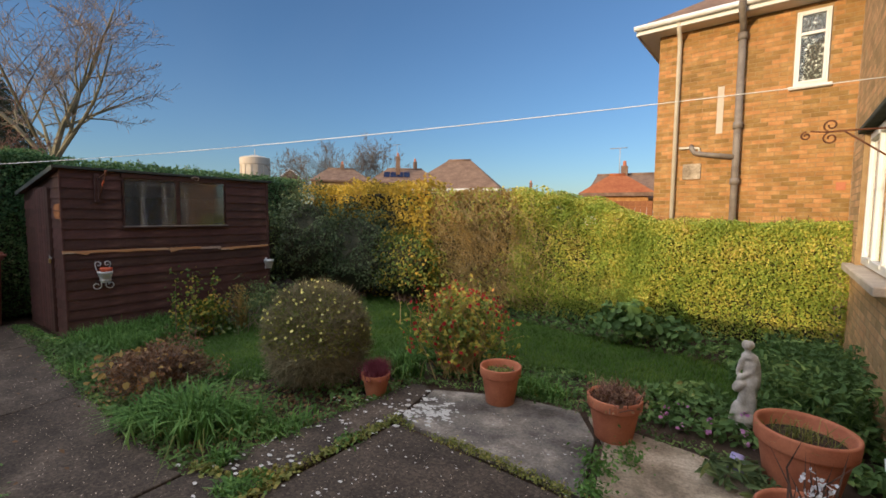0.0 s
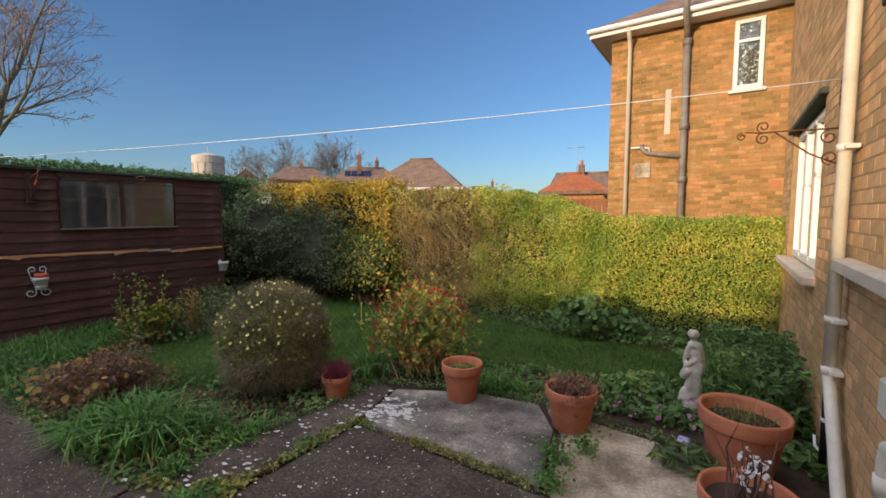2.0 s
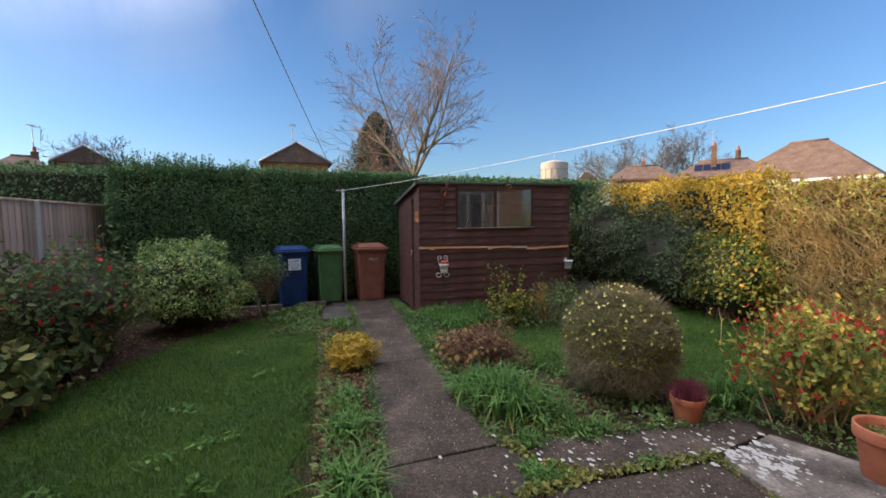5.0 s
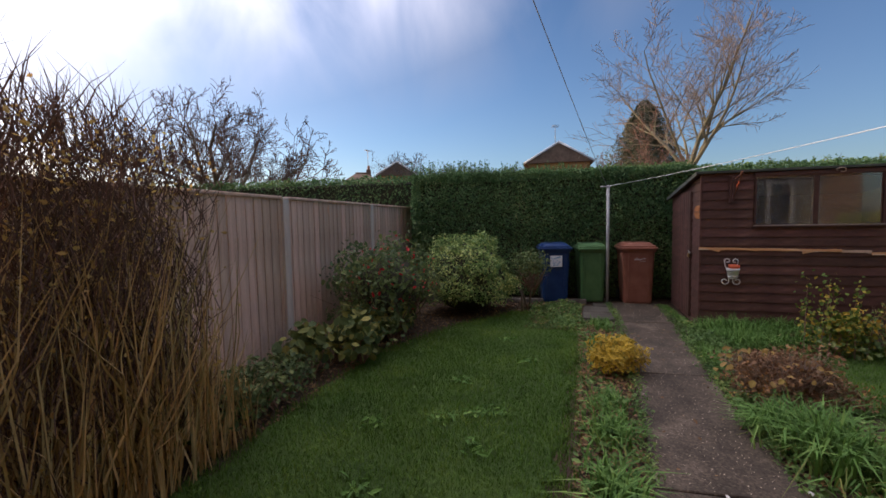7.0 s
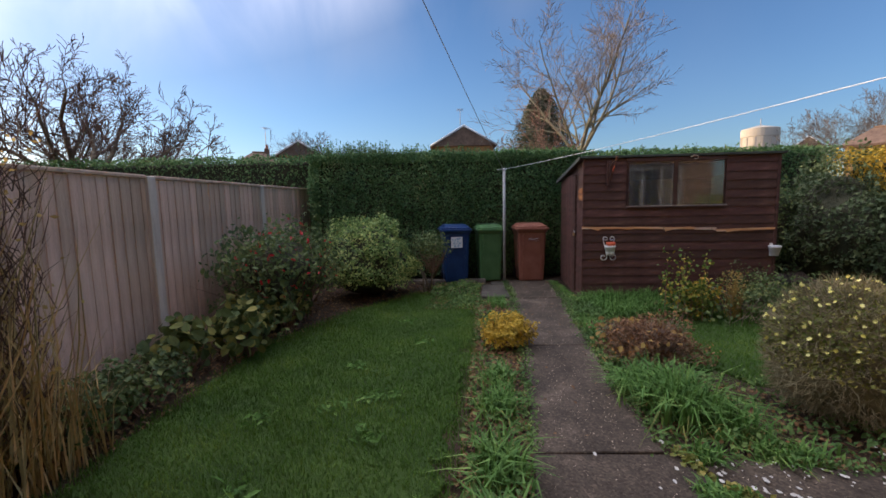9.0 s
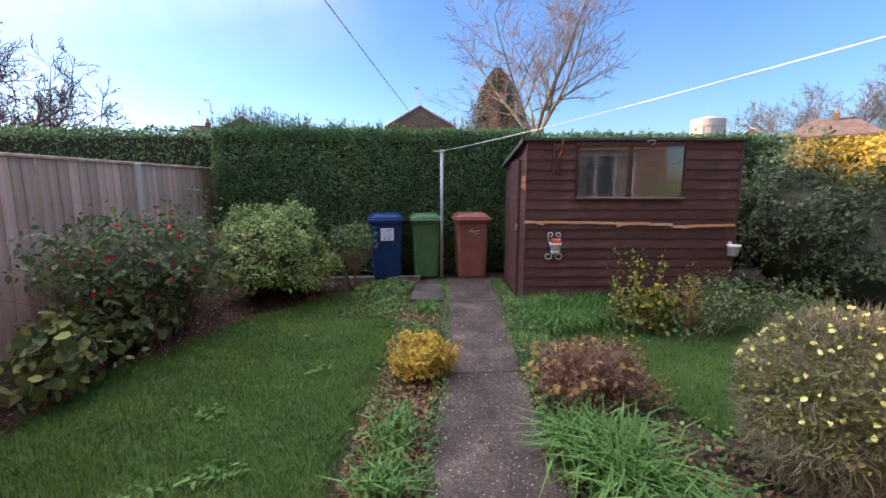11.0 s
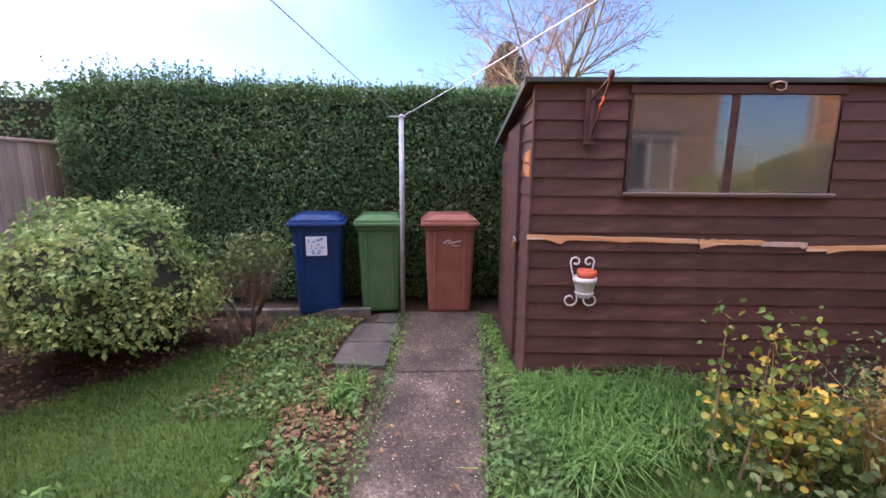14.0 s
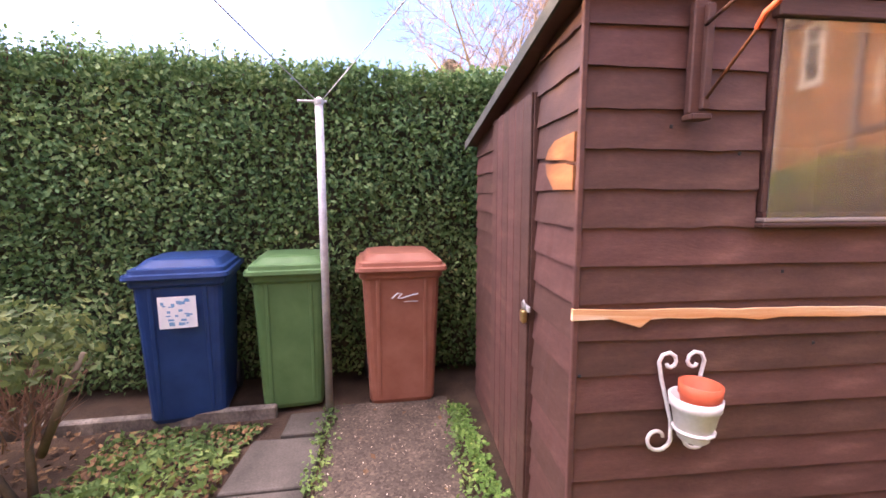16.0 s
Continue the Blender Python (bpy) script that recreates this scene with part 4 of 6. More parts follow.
part("fascia", box(-0.25, -0.33, 5.08, -0.22, 7.3, 5.23, 0.004), UPVC, nb)
part("downpipe", tube([(0.5, -0.38, 5.16), (0.49, -0.2, 5.0), (0.48, -0.06, 4.86), (0.47, -0.06, 0)], 0.04, 12), PIPE_CREAM, nb, "cream downpipe")
soil = part("soil_pipe", tube([(1.48, -0.08, 0), (1.48, -0.08, 4.8)], 0.06, 12), PIPE_GREY, nb, "old grey iron soil pipe")
part("soil_pipe_top", tube([(1.48, -0.08, 4.8), (1.48, -0.16, 4.95), (1.48, -0.47, 5.1), (1.48, -0.48, 5.9)], 0.055, 12), PIPE_GREY, nb)
for z in (2.2, 3.2, 4.75):
    part("pipe_collar", tube([(1.48, -0.08, z - 0.06), (1.48, -0.08, z + 0.06)], 0.078, 12), PIPE_GREY, nb)
part("branch_pipe", tube([(0.75, -0.02, 2.9), (0.76, -0.09, 2.86), (0.82, -0.1, 2.76), (1.05, -0.1, 2.71), (1.46, -0.1, 2.64)], 0.045, 10), PIPE_GREY, nb)
part("overflow", tube([(0.55, -0.07, 2.87), (0.75, -0.07, 2.87), (0.88, -0.07, 2.85), (0.9, -0.07, 2.78)], 0.022, 8), PIPE_CREAM, nb)
part("plaque", box(0.62, -0.03, 2.27, 0.93, -0.008, 2.57, 0.008), CONCRETE_TAN, nb, "pale square vent cover")
part("repair_patch", box(1.14, -0.009, 3.1, 1.24, -0.0072, 3.95), RENDER, nb, "pale mortar scar")
part("vent_brick", box(2.86, -0.016, 2.0, 2.98, -0.007, 2.13, 0.003), TERRACOTTA, nb)
window(nb, 2.22, 2.66, 3.76, 4.96, 1, depth=-0.024, curtain=False, glass=GLASS, bar=0.03, top_light=True)
part("window_sill", box(2.16, -0.08, 3.7, 2.72, 0.0, 3.755, 0.006), UPVC, nb)
part("blind", box(2.25, -0.014, 3.79, 2.63, -0.01, 4.93), LACE, nb, "dark blind with pale lace pattern")

# ---- sheds and posts ----
SHED = pose(-6.33, 1.885, 0, 0, 0, -4.2) @ Matrix.Diagonal((1, 0.94, 1, 1))
shed = thing("garden_shed", SHED, "dark brown stained timber shed with overlapping boards", "shed")
SD, SW, H0, H1 = 1.72, 2.8, 2.07, 1.83     # depth, width, height at the front and the back
for y0, z0, y1, z1 in ((0.02, 0.02, 0.66, H0 - 0.02), (2.04, 0.02, SW - 0.02, H0 - 0.02), (0.66, 0.02, 2.04, 1.38), (0.66, 2.02, 2.04, H0 - 0.02)):
    part("front_panel", box(-0.04, y0, z0, -0.02, y1, z1), SHED_WOOD, shed)
part("back_panel", box(-SD, 0.02, 0.02, -SD + 0.02, SW - 0.02, H1 - 0.02), SHED_WOOD, shed)
for y0 in (0.02, SW - 0.04):
    bm = bmesh.new()
    sv = [bm.verts.new(c) for y in (y0, y0 + 0.02) for c in ((-SD, y, 0.02), (-0.02, y, 0.02), (-0.02, y, H0 - 0.02), (-SD, y, H1 - 0.02))]
    for q in ((3, 2, 1, 0), (4, 5, 6, 7), (0, 1, 5, 4), (1, 2, 6, 5), (2, 3, 7, 6), (3, 0, 4, 7)):
        bm.faces.new([sv[i] for i in q])
    part("side_panel", bm, SHED_WOOD, shed)
part("floor", box(-SD, 0.02, 0.0, -0.02, SW - 0.02, 0.06), SHED_WOOD, shed)


def lap_board(length, high, seed):
    """A feather-edged board with a slightly wavy lower edge: along x, face towards -y."""
    r = random.Random(seed)
    b = bmesh.new()
    n = 8
    cols = []
    for i in range(n + 1):
        x = length * i / n
        w, o = r.gauss(0, 0.0018), r.gauss(0, 0.001)
        cols.append([b.verts.new((x, -0.02 + o, w)), b.verts.new((x, -0.004, high)), b.verts.new((x, 0, high)), b.verts.new((x, 0, w))])
    for p, q in zip(cols, cols[1:]):
        for k in range(4):
            b.faces.new((p[k], q[k], q[(k + 1) % 4], p[(k + 1) % 4]))
    b.faces.new(cols[0])
    b.faces.new(cols[-1][::-1])
    bmesh.ops.recalc_face_normals(b, faces=b.faces)
    return b


FRONT = pose(0, 0, 0, 0, 0, 90)            # a board's x becomes the shed's y, its face looks to +x
laps = [0.018 + 0.1215 * i for i in range(17)]
for i, z in enumerate(laps):
    high = min(0.15, H0 - z - 0.005)
    spans = [(0.0, SW)] if z + 0.13 < 1.4 or z > 1.955 else [(0.0, 0.64), (2.06, SW)]
    for a, b in spans:
        part("board", lap_board(b - a, high, i * 7 + int(a)), SHED_WOOD, shed, at=Matrix.Translation((-0.02, a, z)) @ FRONT)
for i, z in enumerate(laps):
    # side boards in front of and behind the door, cut under the roof's slope
    for x0, x1 in ((-0.418, -0.025), (-SD, -1.102)):
        top = H0 - 0.03 + (H1 - H0) * (-x1 / SD)
        if z + 0.06 < top:
            part("board", lap_board(x1 - x0, min(0.15, top - z), i * 11 + 3), SHED_WOOD, shed, at=Matrix.Translation((x0, 0.02, z)))
for i, z in enumerate(laps):
    if z + 0.1 < H1:
        part("board", lap_board(SD, min(0.15, H1 - z), i * 5 + 1), SHED_WOOD, shed, at=Matrix.Translation((0, SW - 0.02, z)) @ pose(0, 0, 0, 0, 0, 180))
door = part("door", box(-1.1, -0.012, 0.07, -0.42, 0.014, 1.86, 0.003), SHED_WOOD, shed)
for k in range(6):
    part("door_board", box(-1.1 + k * 0.114, -0.024, 0.07, -0.993 + k * 0.114, -0.0125, 1.86, 0.003), SHED_WOOD, door)
lock = part("padlock", box(-0.445, -0.05, 0.93, -0.405, -0.026, 0.985, 0.006), BRASS, door, "brass padlock")
part("hasp", box(-0.47, -0.034, 0.985, -0.37, -0.0245, 1.01, 0.002), STEEL, door)
part("shackle", tube([(-0.44, -0.038, 0.985), (-0.44, -0.038, 1.01), (-0.425, -0.038, 1.025), (-0.41, -0.038, 1.01), (-0.41, -0.038, 0.985)], 0.004, 6), STEEL, door)
part("corner_post", box(-0.018, -0.004, 0.03, 0.003, 0.016, H0 - 0.02, 0.003), SHED_WOOD, shed)
part("corner_post", box(-0.03, SW - 0.028, 0.03, 0.006, SW + 0.012, H0 - 0.02, 0.004), SHED_WOOD, shed)
# pent roof with felt turned over the edges
slope = (H0 - H1) / SD
for (x0, x1, y0, y1, lift, thick, mat) in ((-SD - 0.1, 0.03, -0.06, SW + 0.06, -0.01, 0.016, SHED_WOOD), (-SD - 0.11, 0.04, -0.07, SW + 0.07, 0.008, 0.008, FELT)):
    b = bmesh.new()
    rv = [b.verts.new((x, y, H0 + x * slope + lift + t)) for t in (0, thick) for x, y in ((x0, y0), (x1, y0), (x1, y1), (x0, y1))]
    for q in ((3, 2, 1, 0), (4, 5, 6, 7), (0, 1, 5, 4), (1, 2, 6, 5), (2, 3, 7, 6), (3, 0, 4, 7)):
        b.faces.new([rv[i] for i in q])
    part("roof_deck" if mat is SHED_WOOD else "roof_felt", b, mat, shed)
b = bmesh.new()
rv = [b.verts.new(c) for y in (-0.072, -0.061) for c in ((-SD - 0.1, y, H1 - 0.05), (0.035, y, H0 - 0.03), (0.035, y, H0 + 0.02), (-SD - 0.1, y, H1 + 0.004))]
for q in ((3, 2, 1, 0), (4, 5, 6, 7), (0, 1, 5, 4), (1, 2, 6, 5), (2, 3, 7, 6), (3, 0, 4, 7)):
    b.faces.new([rv[i] for i in q])
part("verge_board", b, FELT, shed)
part("front_trim", box(0.032, -0.06, H0 - 0.01, 0.043, SW + 0.06, H0 + 0.018, 0.003), FELT, shed)
win = part("window", box(-0.03, 0.66, 1.385, 0.003, 2.04, 1.4, 0.002), SHED_WOOD, shed)
part("window_sill", box(-0.02, 0.635, 1.352, 0.034, 2.09, 1.368, 0.004), SHED_WOOD, win)
part("sill_edge", box(-0.02, 0.645, 1.3685, 0.03, 2.08, 1.383, 0.004), WORN_SILL, win, "weathered grey sill edge")
part("window_head", box(-0.02, 0.64, 1.995, 0.024, 2.06, 2.05, 0.004), SHED_WOOD, win)
for y, w in ((0.655, 0.02), (1.305, 0.075), (2.02, 0.02)):
    part("mullion", box(-0.025, y, 1.4, 0.0035, y + w, 1.995, 0.003), SHED_WOOD, win)
for y0, y1 in ((0.672, 1.315), (1.37, 2.025)):
    pane = part("pane", box(0.004, y0, 1.384, 0.008, y1, 1.994), GLASS_OLD, win)
    pane.visible_shadow = False
# the split batten along the middle
for y0, y1, z, tilt in ((-0.01, 1.19, 1.085, -1.0), (1.2, 1.64, 1.062, -0.3), (1.645, 1.955, 1.05, -0.4), (1.96, 2.78, 1.024, 1.0)):
    b = bmesh.new()
    n = 14
    r = random.Random(int(y0 * 100))
    up, lo = [], []
    for i in range(n + 1):
        y = (y1 - y0) * i / n
        up.append((y, 0.012 + r.gauss(0, 0.002)))
        lo.append((y, -0.016 - abs(r.gauss(0, 0.004))))
    ring = up + lo[::-1]
    fr = [b.verts.new((0.008, y, z)) for y, z in ring]
    bk = [b.verts.new((-0.006, y, z)) for y, z in ring]
    b.faces.new(fr)
    b.faces.new(bk[::-1])
    for i in range(len(ring)):
        j = (i + 1) % len(ring)
        b.faces.new((fr[i], bk[i], bk[j], fr[j]))
    bmesh.ops.recalc_face_normals(b, faces=b.faces)
    part("split_batten", b, RAW_WOOD if y0 != 1.645 else FENCE_WOOD, shed, "torn pale raw wood batten", at=pose(0.004, y0, z, tilt, 0, 0))
for tri in (((0.012, 0.1, 1.072), (0.012, 0.28, 1.068), (0.014, 0.23, 1.035)), ((0.012, 1.21, 1.055), (0.012, 1.36, 1.045), (0.014, 1.215, 1.012)), ((0.012, 2.09, 1.024), (0.012, 2.27, 1.02), (0.014, 2.1, 0.99))):
    b = bmesh.new()
    a = [b.verts.new(c) for c in tri]
    d = [b.verts.new((c[0] - 0.006, c[1], c[2])) for c in tri]
    b.faces.new(a)
    b.faces.new(d[::-1])
    for i in range(3):
        b.faces.new((a[i], d[i], d[(i + 1) % 3], a[(i + 1) % 3]))
    part("splinter", b, RAW_WOOD, shed)
# sunlight on the side boards, painted as two flat orange pieces
for sun_outline in ([(-0.29, 1.585), (-0.26, 1.62), (-0.2, 1.644), (-0.03, 1.652), (-0.03, 1.56), (-0.1, 1.572)], [(-0.2, 1.476), (-0.27, 1.53), (-0.285, 1.572), (-0.1, 1.56), (-0.032, 1.548), (-0.034, 1.474)]):
    b = bmesh.new()
    a = [b.verts.new((x, -0.007, z)) for x, z in sun_outline]
    d = [b.verts.new((x, 0.006, z)) for x, z in sun_outline]
    b.faces.new(a)
    b.faces.new(d[::-1])
    for i in range(6):
        b.faces.new((a[i], d[i], d[(i + 1) % 6], a[(i + 1) % 6]))
    bmesh.ops.recalc_face_normals(b, faces=b.faces)
    part("painted_sun_patch", b, ORANGE_WOOD, shed, "orange patch of painted sunlight on the side boards")
for y, z in ((0.02, 0.87), (0.75, 1.2), (0.9, 0.95), (1.2, 1.0), (1.9, 0.93), (0.3, 1.66), (0.55, 1.58)):
    part("nail_head", box(0.001, y, z, 0.005, y + 0.012, z + 0.012, 0.002), BLACK_PLASTIC, shed)

# bracket on the shed front that carries the line
hang = thing("line_bracket", pose(-6.304, 2.235, 1.68, 0, 0, -4.2), "brown wooden bracket with a rusty prop and red cord", "bracket")
part("post", box(0.003, -0.028, 0.02, 0.03, 0.022, 0.345, 0.004), SHED_WOOD, hang)
part("front_batten", box(0.03, 0.0, 0.03, 0.05, 0.024, 0.33, 0.003), SHED_WOOD, hang)
part("foot", box(0.003, -0.034, 0.0, 0.055, 0.03, 0.018, 0.003), SHED_WOOD, hang)
part("arm", tube([(0.04, 0.0, 0.27), (0.25, -0.015, 0.305), (0.46, -0.035, 0.325)], 0.006, 6), SHED_WOOD, hang)
part("stay", tube([(0.045, 0.012, 0.06), (0.25, -0.008, 0.195), (0.46, -0.035, 0.32)], 0.005, 6), IRON_RUST, hang)
part("cord", tube([(0.24, -0.008, 0.188), (0.27, -0.016, 0.212), (0.3, -0.012, 0.226), (0.33, -0.022, 0.246)], 0.008, 6), RED_POT, hang, "orange cord wound on the stay")
part("hook", tube([(0.45, -0.034, 0.3), (0.475, -0.037, 0.33), (0.48, -0.038, 0.355)], [0.01, 0.016, 0.013], 8), IRON_RUST, hang)
knot = thing("cord_end", pose(-6.187, 3.36, 2.035, 0, 0, -4.2), "frayed pale cord tied to a hook over the window", "cord")
part("cord", tube([(-0.014, -0.02, 0.0), (0.01, -0.05, 0.012), (0.02, 0.0, 0.03), (0.015, 0.045, 0.022), (0.01, 0.05, -0.012), (0.005, 0.02, -0.022), (-0.002, 0.0, -0.01)], 0.006, 6), FENCE_WOOD, knot)
part("hook", tube([(-0.016, 0.0, 0.0), (0.01, 0.0, 0.0), (0.02, 0.0, 0.012)], 0.005, 6), IRON_RUST, knot)


def wall_pot(at, inner):
    """A white scrolled iron holder with a small pot."""
    t = thing("wall_planter", at, "white scrolled iron holder with an orange pot" if inner else "small white pot hung on the shed corner", "planter", "pots on the shed")
    if inner:
        for s in (-1, 1):
            # one bent rod: curled in at the top, straight down the stem, curled out at the foot
            foot = [(0.07 + 0.048 * k * math.cos(a), 0.052 + 0.048 * k * math.sin(a)) for a, k in ((3.3 + 0.42 * i, 1.0 - 0.042 * i) for i in range(15))]
            curl = [(0.042 - 0.034 * math.cos(u) * k, 0.312 + 0.034 * math.sin(u) * k) for u, k in ((-2.9, 0.3), (-2.1, 0.4), (-1.3, 0.45), (-0.5, 0.52), (0.2, 0.66), (0.9, 0.85), (1.6, 1.05), (2.3, 1.15), (3.0, 1.1))]
            line = curl + [(0.068, 0.26), (0.045, 0.18), (0.026, 0.11)] + foot
            part("scroll", tube([(0.01, s * y, z) for y, z in line], 0.0065, 8), IRON_WHITE, t)
        part("tie_bar", tube([(0.01, -0.045, 0.18), (0.03, 0.0, 0.178), (0.01, 0.045, 0.18)], 0.006, 6), IRON_WHITE, t)
        part("ring", tube([(0.085 + 0.058 * math.cos(k * 0.5236), 0.058 * math.sin(k * 0.5236), 0.125) for k in range(13)], 0.006, 6), IRON_WHITE, t)
    part("pot", lathe([(0.046, 0.085), (0.05, 0.09), (0.06, 0.135), (0.063, 0.137), (0.074, 0.195), (0.08, 0.198), (0.083, 0.232), (0.074, 0.232), (0.066, 0.19)], 24), IRON_WHITE, t, at=pose(0.085, 0, 0.012) @ Matrix.Diagonal((0.93, 0.93, 0.95, 1)), smooth=True)
    if inner:
        part("inner_pot", lathe([(0.045, 0.15), (0.064, 0.225), (0.07, 0.23), (0.072, 0.268), (0.063, 0.268), (0.055, 0.225)], 24), RED_POT, t, "orange plastic pot", at=pose(0.086, 0.001, 0.008, -2, 1, 0) @ Matrix.Diagonal((0.88, 0.88, 1, 1)), smooth=True)
    else:
        part("back_plate", box(0.0, -0.02, 0.08, 0.012, 0.02, 0.26, 0.003), IRON_WHITE, t)
    return t


wall_pot(pose(-6.298, 2.25, 0.6, 0, 0, -4.2), True)
wall_pot(pose(-6.137, 4.45, 0.57, 0, 0, -4.2), False)

post = thing("washing_line_post", (-8.0, 0.97, 0), "galvanised steel washing line post", "post")
part("pole", tube([(0, 0, -0.05), (0, 0, 2.05)], 0.026, 12), STEEL, post)
part("crossbar", tube([(0, -0.13, 2.05), (0, 0.05, 2.05)], 0.008, 8), STEEL, post)
part("cap", lathe([(0.03, 2.03), (0.03, 2.06), (0.012, 2.075)], 12), STEEL, post)


def cord(name, a, b, sag, mat, label, rad=0.004):
    a, b = Vector(a), Vector(b)
    pts = [a.lerp(b, k / 24) - Vector((0, 0, sag * 4 * (k / 24) * (1 - k / 24))) for k in range(25)]
    bm = tube(pts, rad, 6)
    ob = part(name, bm, mat, None)
    return tagged(ob, label, "washing line")


cord("washing_line", (-8.0, 0.99, 2.06), WALL @ Vector((-3.38, -0.01, 2.34)), 0.087, LINE_WHITE, "white washing line from post to house wall", 0.003)
cord("washing_line", (-8.0, 0.95, 2.06), WALL @ Vector((0.82, -0.01, 3.01)), 0.047, LINE_GREY, "grey washing line from post to house wall", 0.003)

# closeboard fence
fence = thing("fence", (0, -3.03, 0), "weathered closeboard timber fence", "fence")
bm = box(-0.04, -0.015, 0.0, 0.115, 0.0, 1.81, 0.003)
me = bpy.data.meshes.new("board")
bm.to_mesh(me)
bm.free()
me.materials.append(FENCE_WOOD)
r = random.Random(4)
x = -9.6
while x < -1.8:
    ob = put("board", me, None, fence, at=pose(x, 0.004 + r.gauss(0, 0.0015), -0.02 + r.gauss(0, 0.004), 0, r.gauss(0, 0.2), r.gauss(5, 0.5)))
    x += 0.131 + r.gauss(0, 0.004)
for x in (-9.6, -6.93, -4.38, -1.82):
    part("post", box(x - 0.06, -0.1, -0.1, x + 0.06, 0.045, 1.815, 0.006), FENCE_POST, fence, "paler weathered fence post")
for x0, x1 in ((-9.54, -6.99), (-6.87, -4.44), (-4.32, -1.88)):
    part("capping", box(x0, -0.03, 1.79, x1, 0.035, 1.825, 0.006), FENCE_WOOD, fence)
    for z in (0.35, 1.0, 1.6):
        part("rail", box(x0, -0.075, z - 0.04, x1, -0.02, z + 0.04, 0.005), FENCE_WOOD, fence)


def wheelie_bin(at, mat, label):
    """A two-wheeled bin, its front towards +x, lid hinged at the back."""
    t = thing("wheelie_bin", at, label, "bin", "bins by the hedge")
    rot = pose(0, 0, 0, 0, 0, 90)
    part("body", loft([(0.0, 0, 0.222, 0.232, 0.05), (0.03, 0, 0.232, 0.245, 0.05), (0.93, 0.02, 0.265, 0.3, 0.05), (0.95, 0.02, 0.268, 0.303, 0.05)]), mat, t, at=rot)
    for s in (-1, 1):
        part("front_rib", loft([(0.06, -0.24, 0.012, 0.012, 0.005), (0.9, -0.276, 0.014, 0.012, 0.005)], 3), mat, t, at=rot @ Matrix.Translation((s * 0.16, 0, 0)))
    part("rim", loft([(0.9, 0.02, 0.275, 0.31, 0.05), (0.915, 0.02, 0.285, 0.32, 0.05), (0.955, 0.02, 0.287, 0.322, 0.05)]), mat, t, at=rot)
    lid = part("lid", loft([(0.952, 0.02, 0.306, 0.35, 0.05), (0.962, 0.02, 0.312, 0.356, 0.05), (0.984, 0.02, 0.308, 0.352, 0.05), (0.988, 0.03, 0.288, 0.325, 0.05), (1.012, 0.03, 0.285, 0.32, 0.05), (1.017, 0.04, 0.262, 0.285, 0.06), (1.055, 0.06, 0.23, 0.235, 0.08), (1.062, 0.06, 0.2, 0.2, 0.08)]), mat, t, at=rot)
    part("lid_handle", loft([(1.0, 0.33, 0.2, 0.03, 0.02), (1.03, 0.33, 0.2, 0.03, 0.02)]), mat, lid)
    part("hinge_bar", tube([(-0.24, 0.36, 0.99), (0.24, 0.36, 0.99)], 0.016, 8), mat, t, at=rot)
    part("axle", tube([(-0.26, 0.25, 0.1), (0.26, 0.25, 0.1)], 0.012, 8), STEEL, t, at=rot)
    for s in (-1, 1):
        wheel = part("wheel", tube([(s * 0.215, 0.25, 0.1), (s * 0.26, 0.25, 0.1)], 0.1, 18), BLACK_PLASTIC, t, at=rot)
        part("hub", tube([(s * 0.2, 0.25, 0.1), (s * 0.266, 0.25, 0.1)], 0.035, 12), BLACK_PLASTIC, wheel)
    return t


blue = wheelie_bin(pose(-8.24, 0.055, 0, 0, 0, 6) @ Matrix.Diagonal((1, 0.95, 1, 1)), BIN_BLUE, "dark blue plastic wheelie bin with a paper notice")
green = wheelie_bin(pose(-8.3, 0.71, 0, 0, 0, 4) @ Matrix.Diagonal((0.95, 0.87, 0.99, 1)), BIN_GREEN, "green plastic wheelie bin standing by the hedge")
brown = wheelie_bin(pose(-8.25, 1.475, 0), BIN_BROWN, "brown plastic garden waste wheelie bin at the path end")
note = part("notice", box(0.282, -0.105, 0.66, 0.285, 0.115, 0.86), PAPER, blue, "white printed paper notice", at=pose(0.008, 0, 0, 0, 2.2, 0))
bm = bmesh.new()
marks = random.Random(3)
for i in range(26):
    y, z, w, h = marks.uniform(-0.095, 0.07), marks.uniform(0.67, 0.83), marks.uniform(0.01, 0.035), marks.uniform(0.006, 0.02)
    box(0.2852, y, z, 0.2858 + 0.00002 * i, y + w, z + h, 0, bm)
tagged(part("notice_print", bm, INK, note), kind="stuff")
emblem = part("emblem", tube([(0, -0.09, 0.0), (0, -0.05, 0.035), (0, -0.02, 0.03), (0, -0.05, 0.0), (0, -0.02, 0.0), (0, 0.05, 0.02), (0, 0.09, 0.026)], 0.005, 6), PAPER, brown, "white council mark", at=pose(0.298, 0.02, 0.77))
part("emblem_line", box(-0.002, -0.01, -0.026, 0.002, 0.085, -0.022), PAPER, emblem)


